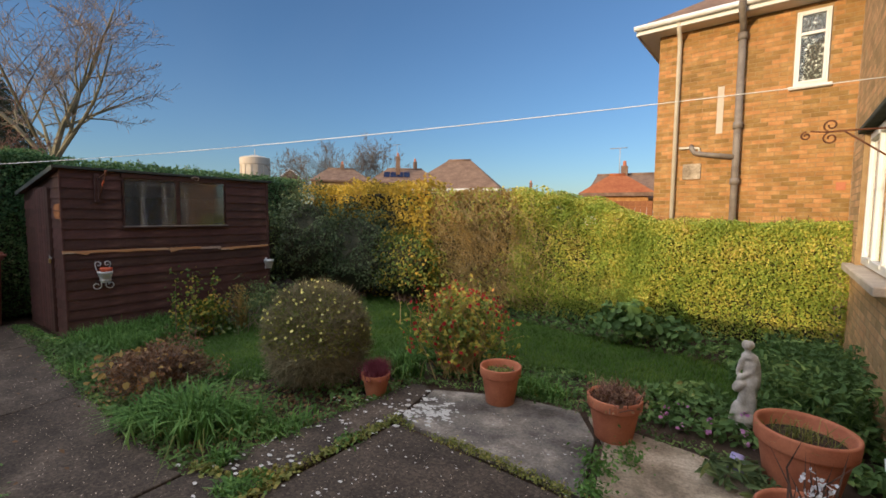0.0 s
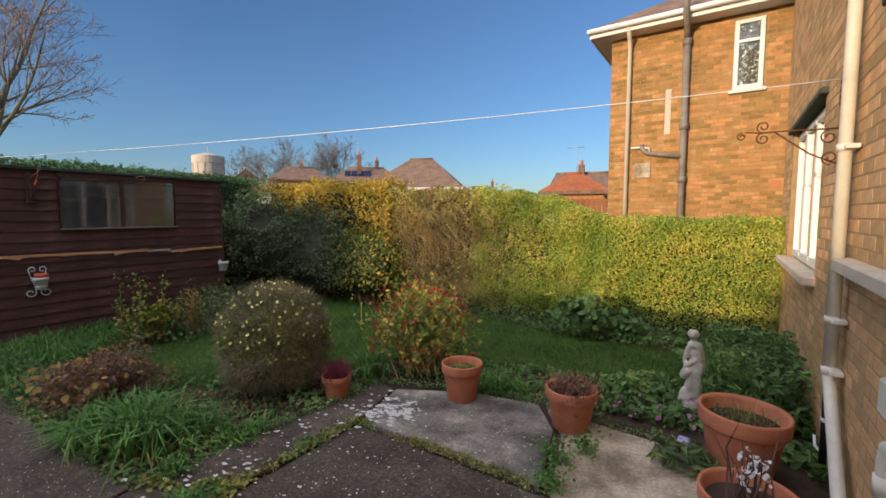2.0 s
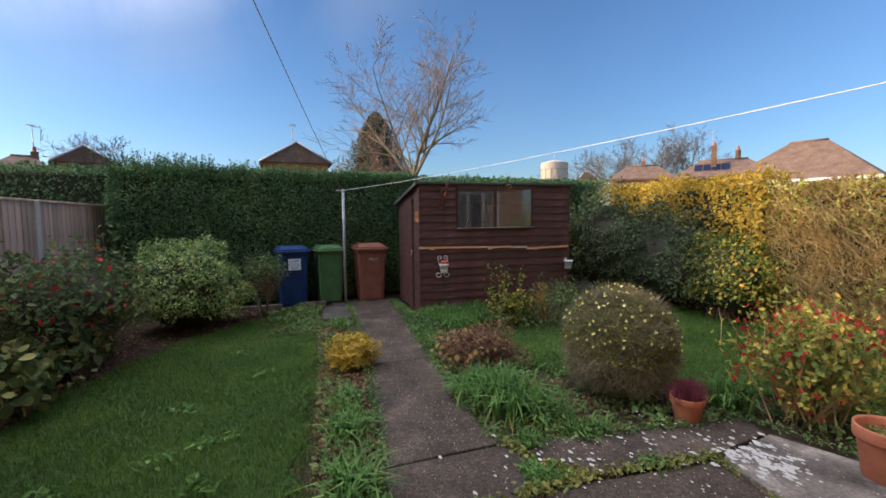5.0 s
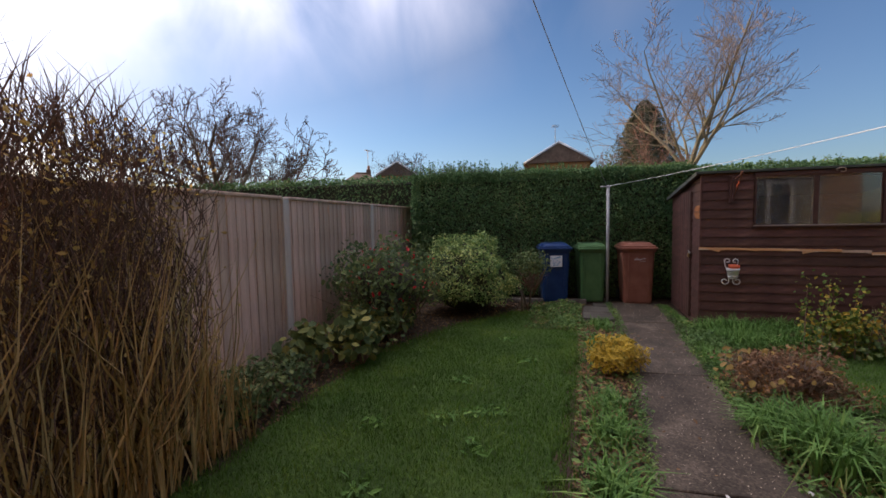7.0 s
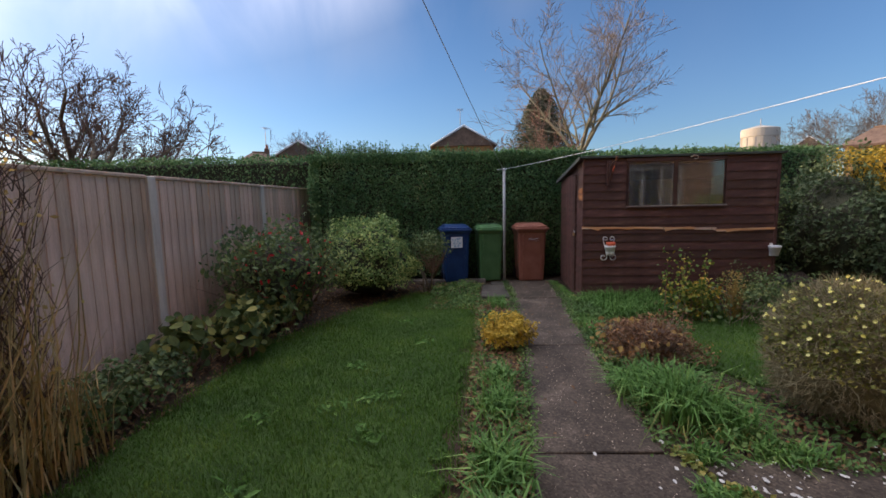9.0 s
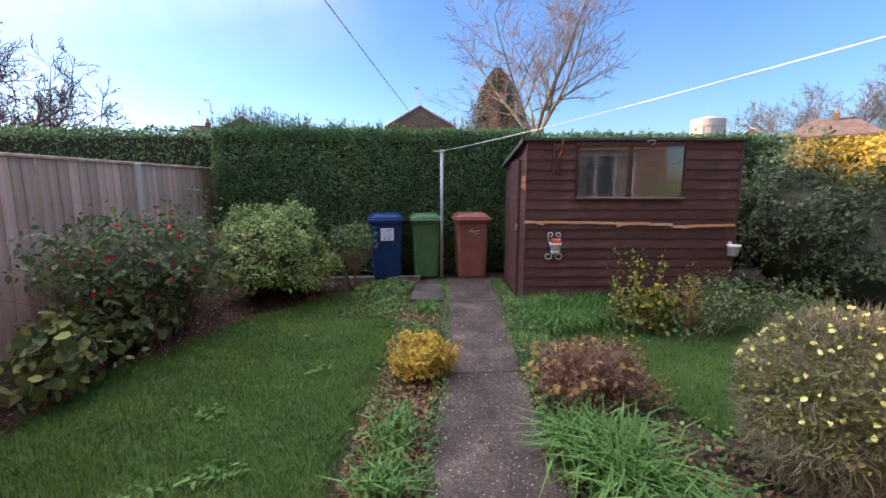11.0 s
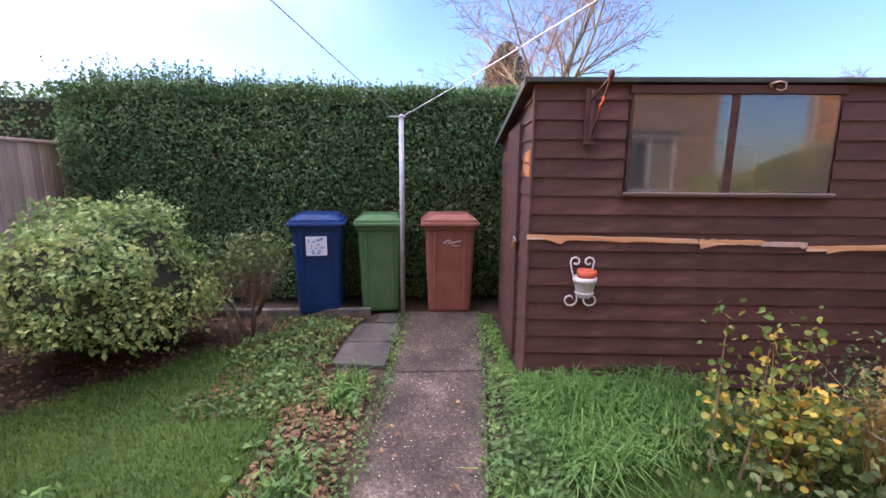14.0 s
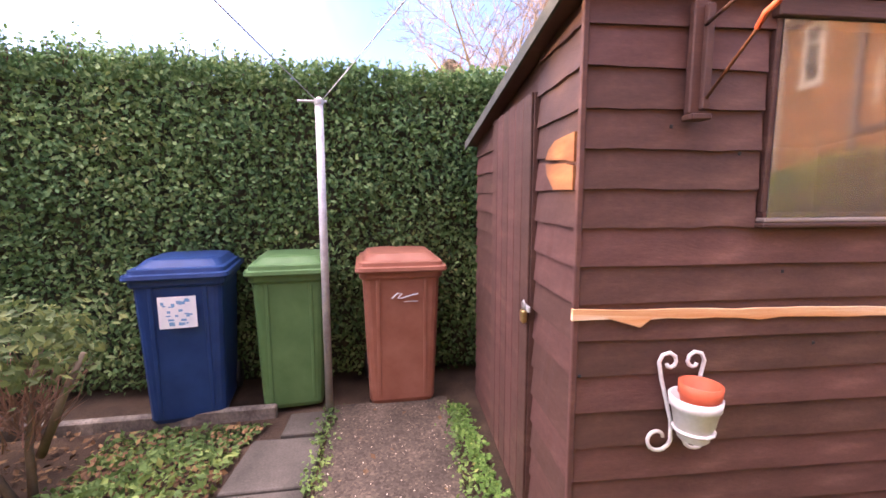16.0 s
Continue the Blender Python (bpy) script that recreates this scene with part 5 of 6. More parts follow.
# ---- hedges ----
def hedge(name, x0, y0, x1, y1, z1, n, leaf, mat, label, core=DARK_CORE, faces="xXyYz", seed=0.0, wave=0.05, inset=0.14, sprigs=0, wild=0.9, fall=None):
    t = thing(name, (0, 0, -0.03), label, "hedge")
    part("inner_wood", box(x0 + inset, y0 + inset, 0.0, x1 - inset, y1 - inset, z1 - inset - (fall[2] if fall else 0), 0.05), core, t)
    p, d = hedge_box(x0, y0, x1, y1, z1, n, 0.16, seed, faces, wave)
    if fall:
        p[:, 2] *= 1 - fall[2] / z1 * np.clip((p[:, 0] - fall[0]) / (fall[1] - fall[0]), 0, 1)
    put("foliage", leaves("foliage", p, d, leaf, 0.62, wild=wild), mat, t, kind="stuff")
    if sprigs:
        s = np.column_stack([rnd.uniform(x0 + 0.1, x1 - 0.1, sprigs), rnd.uniform(y0, y1, sprigs), np.full(sprigs, z1 - 0.03)])
        put("shoots", twigs("shoots", s, np.tile([0, 0, 1.0], (sprigs, 1)) + 0.25 * rnd.normal(size=(sprigs, 3)), rnd.uniform(0.1, 0.18, sprigs), 0.005), TWIG_DARK, t, kind="stuff")
        q = np.repeat(s, 7, 0) + np.column_stack([rnd.normal(size=(sprigs * 7, 2)) * 0.014, rnd.uniform(0, 0.11, sprigs * 7)])
        put("shoot_leaves", leaves("shoot_leaves", q, np.tile([0, 0, 0.6], (len(q), 1)), leaf, 0.55, wild=1.2), mat, t, kind="stuff")
    return t


hedge("tall_hedge", -9.7, -2.75, -8.5, 2.5, 2.47, 76000, 0.045, L_HEDGE, "tall dark green clipped hedge behind the bins", seed=1.0, faces="Xyz", sprigs=420)
hedge("tall_hedge", -10.6, -16.0, -9.2, -2.7, 2.56, 26000, 0.06, L_HEDGE, "tall dark clipped hedge beyond the fence", seed=4.0, faces="Xz")
hedge("tall_hedge", -9.6, 2.1, -8.45, 7.4, 2.45, 30000, 0.05, L_HEDGE, "tall dark clipped hedge behind the shed", seed=7.0, faces="Xz", sprigs=60)
# taller sprigs left to grow on the hedge top
for y, n, hgt in ((-2.45, 80, 0.42), (-2.1, 70, 0.36), (-1.7, 70, 0.42), (-1.2, 70, 0.34), (-0.7, 60, 0.3), (-0.2, 60, 0.28), (0.35, 45, 0.24), (0.9, 36, 0.2), (1.5, 24, 0.16)):
    s = np.column_stack([rnd.uniform(-9.3, -8.55, n), y + rnd.normal(size=n) * 0.28, np.full(n, 2.36)])
    tall = hgt * rnd.uniform(0.35, 1.0, n) ** 1.3
    tall[:2] *= 1.5
    t = thing("hedge_sprig", (0, 0, 0), "upright leafy shoots on the hedge top", "shoot", "shoots on the hedge")
    put("stem", twigs("stem", s, np.tile([0, 0, 1.0], (n, 1)) + 0.1 * rnd.normal(size=(n, 3)), tall, 0.004, 0, 0.08), TWIG_DARK, t, kind="stuff")
    k = 16
    up = rnd.uniform(0.05, 1.0, n * k)
    q = np.repeat(s, k, 0) + np.column_stack([rnd.normal(size=(n * k, 2)) * (0.03 * (1.2 - up))[:, None], up * np.repeat(tall, k)])
    put("foliage", leaves("foliage", q, np.tile([0, 0, 0.6], (len(q), 1)), 0.042, 0.5, wild=1.2), L_HEDGE, t, kind="stuff")

hedge("golden_hedge", -1.0, 6.35, 1.48, 7.1, 1.5, 58000, 0.033, L_GOLD, "sunlit golden-green clipped privet hedge", seed=2.0, faces="xyz", wave=0.07, sprigs=30)
hedge("golden_hedge", -2.6, 6.32, -0.55, 7.1, 1.92, 58000, 0.033, L_GOLD, "taller green privet hedge with yellow leaves", seed=3.0, faces="yz", wave=0.1, fall=(-1.9, -0.6, 0.4))
hedge("beech_hedge", -4.3, 6.25, -2.45, 7.0, 1.96, 9000, 0.05, L_TAN, "thin tan hedge of dry leaves and stems", core=DARK_CORE, seed=5.0, faces="yz", wave=0.12, sprigs=40)
n = 3400
s = np.column_stack([rnd.normal(-3.1, 0.55, n), rnd.uniform(6.15, 6.6, n), rnd.uniform(0.0, 1.6, n)])
ob = put("hedge_stems", twigs("hedge_stems", s, np.column_stack([-0.35 + rnd.normal(size=n) * 0.8, rnd.normal(size=n) * 0.3 - 0.1, np.ones(n)]), rnd.uniform(0.25, 0.6, n), 0.004, 0.1, 0.3), TWIG_GOLD, None)
tagged(ob, "dense golden-brown bare stems in the hedge", "stems", kind="stuff")
n = 5200
q = np.column_stack([rnd.uniform(-4.7, -1.9, n), rnd.uniform(6.1, 6.5, n), rnd.uniform(0.1, 2.0, n)])
q = q[lumps(q, 3.0, 2.0) > -0.1]
ob = put("hedge_leaves", leaves("hedge_leaves", q, np.tile([0, -1.0, 0.3], (len(q), 1)), 0.045, 0.6), L_GOLD, None)
tagged(ob, "yellow-green leaves growing among bare hedge stems", "leaves", kind="stuff")
hedge("yellow_shrub", -7.2, 6.15, -4.0, 7.0, 2.12, 12000, 0.06, L_YELLOW, "shrub hedge topped with bright yellow autumn leaves", seed=6.0, faces="yz", wave=0.12, sprigs=50)


def bush(name, at, radius, n, leaf, mat, label, seed=0.0, rough=0.18, low=-0.5, core=True, width=0.6, inner=0.72, category="bush", core_mat=None, stems=0, stem_mat=None, wild=0.8, shrink=0.78):
    """A mound of leaves on its stems; at is the middle of its foot."""
    t = thing(name, at, label, category)
    up = Vector((0, 0, radius[2] * 0.9))
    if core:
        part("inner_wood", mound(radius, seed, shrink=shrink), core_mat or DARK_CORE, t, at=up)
    p, d = blob(n, radius, seed, rough, inner, low)
    p[:, 2] += up.z
    keep = p[:, 2] > 0.0
    put("foliage", leaves("foliage", p[keep], d[keep] * 0.9 + [0, 0, 0.35], leaf, width, wild=wild), mat, t, kind="stuff")
    if stems:
        s = np.column_stack([rnd.normal(size=(stems, 2)) * np.array(radius[:2]) * 0.2, np.zeros(stems)])
        e, _ = blob(stems, radius, seed, rough, 0.8, 0.0)
        e = e[:stems]
        s = s[:len(e)]
        e[:, 2] += up.z
        w = e - s
        put("stem_tangle", twigs("stem_tangle", s, w, np.linalg.norm(w, axis=1), 0.008, 0.0, 0.12), stem_mat or TWIG, t, kind="stuff")
    return t


# dark shrubs before the far hedge
bush("dark_shrub", (-6.75, 5.85, -0.03), (1.0, 0.65, 1.02), 8000, 0.06, L_SAGE, "grey-green evergreen shrub by the shed", 1.0, rough=0.35, wild=1.1, stems=60, stem_mat=TWIG_DARK)
bush("dark_shrub", (-5.6, 6.05, -0.03), (0.95, 0.5, 0.88), 7000, 0.06, L_SAGE, "dark green shrub with yellowing leaves", 2.0, stems=60, stem_mat=TWIG_DARK, rough=0.35, wild=1.1)
bush("dark_shrub", (-4.5, 6.15, -0.03), (0.75, 0.45, 0.72), 5000, 0.06, L_CURRANT, "shrub of mixed green and yellow leaves", 3.0, stems=60)
bush("dark_shrub", (-7.6, 5.4, -0.03), (0.7, 0.6, 0.95), 5000, 0.06, L_DARK, "dark shrub in the corner behind the shed", 4.0)
bush("bergenia", (-0.75, 5.55, -0.03), (0.42, 0.25, 0.3), 300, 0.11, L_BED, "broad-leaved green plants at the hedge foot", 3.3, core=False, width=0.8, category="plant", inner=0.5)
bush("bergenia", (-0.2, 5.75, -0.03), (0.3, 0.22, 0.2), 160, 0.1, L_BED, "broad-leaved green plants at the hedge foot", 4.3, core=False, width=0.8, category="plant", inner=0.5)

# along the fence
bush("round_evergreen", (-7.05, -1.38, -0.03), (0.75, 0.7, 0.66), 15000, 0.052, L_LIGHT, "rounded bright green evergreen bush", 5.0, rough=0.24, wild=0.9, shrink=0.85)
bush("fuchsia_bush", (-5.6, -2.25, -0.03), (1.1, 0.68, 0.72), 5600, 0.068, L_DARK, "straggly dark shrub against the fence", 6.0, rough=0.6, stems=160, stem_mat=TWIG_DARK, inner=0.35, shrink=0.6, wild=1.2)
bush("fuchsia_bush", (-6.6, -2.6, -0.03), (0.55, 0.4, 0.6), 3500, 0.05, L_DARK, "dim leafy shrub beside the fence", 6.6, rough=0.6, stems=90, stem_mat=TWIG_DARK, inner=0.35, shrink=0.6, wild=1.2)
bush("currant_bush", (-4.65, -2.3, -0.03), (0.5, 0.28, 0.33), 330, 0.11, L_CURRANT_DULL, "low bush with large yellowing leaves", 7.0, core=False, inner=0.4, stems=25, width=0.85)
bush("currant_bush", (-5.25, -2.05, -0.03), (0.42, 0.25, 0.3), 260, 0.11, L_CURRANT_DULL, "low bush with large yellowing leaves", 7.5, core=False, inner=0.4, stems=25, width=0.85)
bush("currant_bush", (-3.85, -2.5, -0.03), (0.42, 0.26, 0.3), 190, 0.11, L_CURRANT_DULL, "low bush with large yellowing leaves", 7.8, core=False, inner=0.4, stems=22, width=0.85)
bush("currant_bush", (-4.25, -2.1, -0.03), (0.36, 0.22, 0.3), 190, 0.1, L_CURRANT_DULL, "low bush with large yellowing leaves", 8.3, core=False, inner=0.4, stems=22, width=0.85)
bush("border_plants", (-3.2, -2.45, -0.03), (0.6, 0.32, 0.22), 1300, 0.055, L_DARK, "low green border plants by the fence", 8.0, core=False, inner=0.4, stems=40)
bush("border_plants", (-2.7, -2.5, -0.03), (0.55, 0.32, 0.24), 1300, 0.055, L_DARK, "low green border plants by the fence", 8.6, core=False, inner=0.4, stems=40)
n = 130
q, d = blob(n, (1.0, 0.62, 0.62), 1.2)
ob = put("red_flowers", leaves("red_flowers", q + [-5.6, -2.2, 0.62], d - [0, 0, 0.8], 0.06, 0.5), PETAL_RED, None)
tagged(ob, "small red fuchsia flowers on the shrub", "flowers", kind="stuff")

# the tall twiggy shrub towards the sun
t = thing("twiggy_shrub", (-1.1, -2.8, -0.03), "tall twiggy shrub of golden stems against the sun", "shrub")
n = 900
s = np.column_stack([rnd.uniform(-1.35, 1.6, n), rnd.uniform(-0.35, 0.55, n), rnd.uniform(0.0, 0.4, n)])
put("stem_tangle", twigs("stem_tangle", s, np.column_stack([rnd.normal(size=n) * 0.2, rnd.normal(size=n) * 0.16, np.ones(n)]), rnd.uniform(0.8, 1.7, n), 0.007, 0, 0.14), TWIG_GOLD, t, kind="stuff")
n = 14000
s = np.column_stack([rnd.uniform(-1.4, 1.7, n), rnd.uniform(-0.45, 0.5, n), rnd.uniform(0.2, 2.15, n)])
s[:, 2] -= 0.3 * np.clip(-0.9 - s[:, 0], 0, 1)
put("twig_tangle", twigs("twig_tangle", s, np.column_stack([rnd.normal(size=n) * 0.5, rnd.normal(size=n) * 0.4, np.ones(n)]), rnd.uniform(0.18, 0.42, n), 0.0035, 0, 0.2), TWIG_DARK, t, kind="stuff")
q = s[rnd.integers(0, n, 12000)] + rnd.normal(size=(12000, 3)) * 0.08
put("foliage", leaves("foliage", q, rnd.normal(size=(12000, 3)), 0.035, 0.6), L_TAN, t, kind="stuff")
n = 700
s = np.column_stack([rnd.uniform(-1.6, -0.3, n), rnd.uniform(-0.1, 0.6, n), np.zeros(n)])
put("dry_grass", blades("dry_grass", s, 0.75, 0.01, 0.5), TWIG_GOLD, t, kind="stuff")

# ---- bushes and beds round the patio ----
t = bush("jasmine_bush", (-2.95, 2.66, -0.03), (0.49, 0.47, 0.48), 7000, 0.03, L_MOSS, "clipped ball of winter jasmine dotted with yellow flowers", 9.0, rough=0.07, core_mat=TWIG_OLIVE, inner=0.85, shrink=0.86, low=-0.1)
n = 9000
p, d = blob(n, (0.47, 0.45, 0.47), 9.0, 0.08, 0.8, -0.95)
p[:, 2] += 0.46
k = p[:, 2] > 0.01
put("twig_tangle", twigs("twig_tangle", p[k], d[k] + 0.7 * rnd.normal(size=(k.sum(), 3)), 0.095, 0.003, 0, 0.2), TWIG_OLIVE, t, kind="stuff")
p, d = blob(150, (0.51, 0.49, 0.5), 9.0, 0.06, 0.98, 0.05)
p[:, 2] += 0.46
put("blossom", leaves("blossom", np.repeat(p, 3, 0), np.repeat(d, 3, 0), 0.028, 0.8), PETAL_YELLOW, t, kind="stuff")

t = bush("fuchsia", (-2.0, 3.62, -0.03), (0.5, 0.42, 0.46), 2600, 0.055, L_FUCHSIA, "fuchsia bush with mottled yellow leaves and red flowers", 10.0, rough=0.35, inner=0.3, stems=160, stem_mat=TWIG_GOLD, core=False)
n = 70
s = np.column_stack([rnd.normal(size=(n, 2)) * 0.16, rnd.uniform(0.3, 0.55, n)])
put("upright_shoot", twigs("upright_shoot", s, np.column_stack([rnd.normal(size=(n, 2)) * 0.35, np.ones(n)]), rnd.uniform(0.3, 0.5, n), 0.005), TWIG_GOLD, t, kind="stuff")
q = np.repeat(s, 12, 0) + np.column_stack([rnd.normal(size=(n * 12, 2)) * 0.07, rnd.uniform(0.05, 0.45, n * 12)])
put("shoot_foliage", leaves("shoot_foliage", q, rnd.normal(size=(len(q), 3)), 0.045, 0.5), L_FUCHSIA, t, kind="stuff")
p, d = blob(210, (0.52, 0.45, 0.5), 10.0, 0.25, 0.9, -0.5)
put("blossom", leaves("blossom", np.repeat(p + [0, 0, 0.43], 3, 0), np.repeat(d, 3, 0) - [0, 0, 0.5], 0.045, 0.5), PETAL_RED, t, kind="stuff")
t = bush("withered_bush", (-3.98, 1.78, -0.03), (0.45, 0.42, 0.23), 5200, 0.036, L_RUST, "low mound of withered brown leaves", 11.0, rough=0.5, inner=0.35, stems=900, stem_mat=TWIG_PALE, core_mat=TWIG_DARK, shrink=0.55, wild=1.3)
p, d = blob(60, (0.45, 0.42, 0.24), 11.0, 0.4, 0.9, 0.0)
put("bright_leaves", leaves("bright_leaves", p + [0.05, -0.08, 0.22], d, 0.055, 0.85), L_TAN, t, kind="stuff")
t = bush("yellow_bush", (-4.47, 0.55, -0.03), (0.3, 0.25, 0.19), 3400, 0.05, L_YELLOW, "small bright yellow bush at the path edge", 12.0, inner=0.3, width=0.45, rough=0.3, core=False, stems=60)
for x, y, rx, ry, n, h in ((-5.0, 1.65, 0.5, 0.12, 500, 0.16), (-3.1, 0.3, 0.2, 0.12, 240, 0.18), (-3.6, 0.35, 0.25, 0.12, 200, 0.14), (-5.3, 0.5, 0.3, 0.12, 260, 0.13), (-6.3, 0.65, 0.3, 0.12, 260, 0.13), (-3.05, 1.56, 0.3, 0.2, 620, 0.34), (-3.32, 1.4, 0.16, 0.12, 260, 0.28), (-2.75, 1.75, 0.16, 0.16, 180, 0.24), (-2.45, 1.42, 0.09, 0.09, 110, 0.14), (-2.35, 0.22, 0.22, 0.12, 320, 0.22), (-1.75, 0.1, 0.2, 0.14, 300, 0.25), (-2.1, 1.27, 0.1, 0.08, 160, 0.1), (-2.45, 1.9, 0.1, 0.18, 160, 0.14), (-1.2, 3.55, 0.3, 0.12, 400, 0.16), (-2.35, 3.25, 0.12, 0.12, 200, 0.3)):
    if n:
        p = np.column_stack([rnd.normal(size=(n, 2)) * [rx * 0.55, ry * 0.55], np.zeros(n)])
        t = thing("strap_leaf_clump", (x, y, -0.03), "clump of arching green strap leaves", "plant", "strap leaf clumps")
        put("foliage", blades("foliage", p, h, 0.016, 1.0, 0.5), L_STRAP, t, kind="stuff")
        put("withered_blades", blades("withered_blades", p[::9], h * 0.7, 0.01, 1.5, 0.7), L_MOSS, t, "yellowed withered leaves", kind="stuff")
# long grass along the shed
n = 3600
y = 1.86 + 1.15 * rnd.uniform(0, 1, n) ** 1.5
p = np.column_stack([-6.27 + rnd.uniform(0, 1, n) * np.clip(1.0 - 0.3 * (y - 1.86), 0.2, 1), y, np.full(n, -0.03)])
ob = put("long_grass", blades("long_grass", p, 0.29 + 0.11 * lumps(p, 6.0), 0.009, 1.1, 0.75), L_STRAP, None)
tagged(ob, "long bright green grass along the shed foot", "grass", kind="stuff")
n = 1200
p = np.column_stack([rnd.uniform(-7.9, -6.3, n), 1.83 + rnd.normal(size=n) * 0.035, np.full(n, -0.02)])
ob = put("edge_weeds", leaves("edge_weeds", p + [0, 0, 0.03] * np.ones((n, 1)), np.tile([0, 0, 1.0], (n, 1)), 0.035, 0.7), L_STRAP, None)
tagged(ob, "green weeds between path and shed", "weeds", kind="stuff")

# the bush before the shed
t = thing("fruit_bush", (-5.38, 3.0, -0.03), "leafy bush with orange and yellow autumn leaves before the shed", "bush")
stems, crown = [], []
for i in range(26):
    a, lean = rnd.uniform(0, 6.283), rnd.uniform(0.1, 0.75)
    tall = (0.8 if i < 5 else 0.52) * rnd.uniform(0.75, 1.1)
    side = -0.26 if i < 5 else 0.0
    foot = np.array([rnd.normal() * 0.07, rnd.normal() * 0.09 + side * 0.7, 0.0])
    way = np.array([math.cos(a) * lean * (0.35 if i < 5 else 0.8), math.sin(a) * lean * (0.35 if i < 5 else 0.95) + side * 0.1, 1.0])
    way /= np.linalg.norm(way)
    stems.append((foot, way, tall))
    k = 58
    u = rnd.uniform(0.22, 1.03, k)
    crown.append(foot + way * (u * tall)[:, None] + rnd.normal(size=(k, 3)) * 0.042)
f, w, h = (np.array([s[j] for s in stems]) for j in range(3))
put("stem_tangle", twigs("stem_tangle", f, w, h, 0.008, 0.0, 0.06), TWIG, t, kind="stuff")
q = np.concatenate(crown)
put("foliage", leaves("foliage", q, np.column_stack([0.3 + rnd.normal(size=len(q)), rnd.normal(size=len(q)), 0.5 + rnd.normal(size=len(q))]), 0.043, 0.85, wild=0.6), L_CURRANT, t, kind="stuff")
n = 420
p = np.column_stack([rnd.normal(size=(n, 2)) * [0.2, 0.26], rnd.uniform(0.02, 0.24, n)])
put("low_foliage", leaves("low_foliage", p, rnd.normal(size=(n, 3)) + [0, 0, 0.8], 0.05, 0.8), L_DARK, t, kind="stuff")
t = thing("dry_plume", (-5.3, 3.42, -0.03), "pale tan plume of dry grass and withered flower heads", "dry plant")
n = 110
p = np.column_stack([rnd.normal(size=(n, 2)) * 0.04, rnd.uniform(0.0, 0.25, n)])
put("dry_growth", blades("dry_growth", p, 0.36, 0.008, 0.55, 0.4), L_TAN, t, kind="stuff")
n = 150
p = np.column_stack([rnd.normal(size=(n, 2)) * [0.05, 0.06], rnd.uniform(0.25, 0.62, n)])
put("withered_growth", leaves("withered_growth", p, rnd.normal(size=(n, 3)), 0.05, 0.4), L_TAN, t, kind="stuff")
t = bush("bramble", (-5.35, 3.75, -0.03), (0.5, 0.5, 0.34), 2400, 0.042, L_DARK, "tangled bramble and dry stalks before the shed", 14.0, rough=0.4, inner=0.3, core=False)
n = 46
s = np.column_stack([rnd.normal(size=(n, 2)) * [0.22, 0.3], np.zeros(n)])
put("dry_stalk_tangle", twigs("dry_stalk_tangle", s, np.column_stack([rnd.normal(size=n) * 0.3, 0.25 + rnd.normal(size=n) * 0.5, np.ones(n)]), rnd.uniform(0.35, 0.8, n), 0.004, 0.2, 0.3), TWIG_PALE, t, kind="stuff")
bush("bramble", (-5.3, 4.6, -0.03), (0.6, 0.5, 0.3), 900, 0.05, L_DARK, "sparse bramble tangle beyond the shed", 15.0, rough=0.3, inner=0.3, core=False)

# sapling by the bins
t = thing("sapling", (-7.34, -0.37, -0.03), "small leggy shrub with grey stems and leafy top", "shrub")
for pts in ([(0, 0, 0), (0.02, 0.02, 0.3), (0.0, 0.06, 0.62), (-0.05, 0.1, 0.85)], [(0.05, -0.02, 0), (0.1, -0.1, 0.3), (0.02, -0.22, 0.6)], [(0.0, 0.05, 0.25), (0.05, 0.2, 0.55), (0.0, 0.28, 0.75)], [(0.2, -0.1, 0), (0.19, -0.12, 0.3), (0.15, -0.2, 0.5)]):
    part("stem", tube(pts, [0.022, 0.017, 0.012, 0.006][:len(pts)], 7), BARK, t)
n = 1000
p, d = blob(n, (0.36, 0.36, 0.26), 3.0, 0.3, 0.4, -0.8)
put("foliage", leaves("foliage", p + [-0.02, 0, 0.78], d, 0.055, 0.5), L_DARK, t, kind="stuff")
n = 90
s = np.column_stack([rnd.normal(size=(n, 2)) * 0.05, rnd.uniform(0.3, 0.5, n)])
put("twig_tangle", twigs("twig_tangle", s, np.column_stack([rnd.normal(size=(n, 2)) * 0.6, np.ones(n)]), 0.4, 0.004), TWIG, t, kind="stuff")

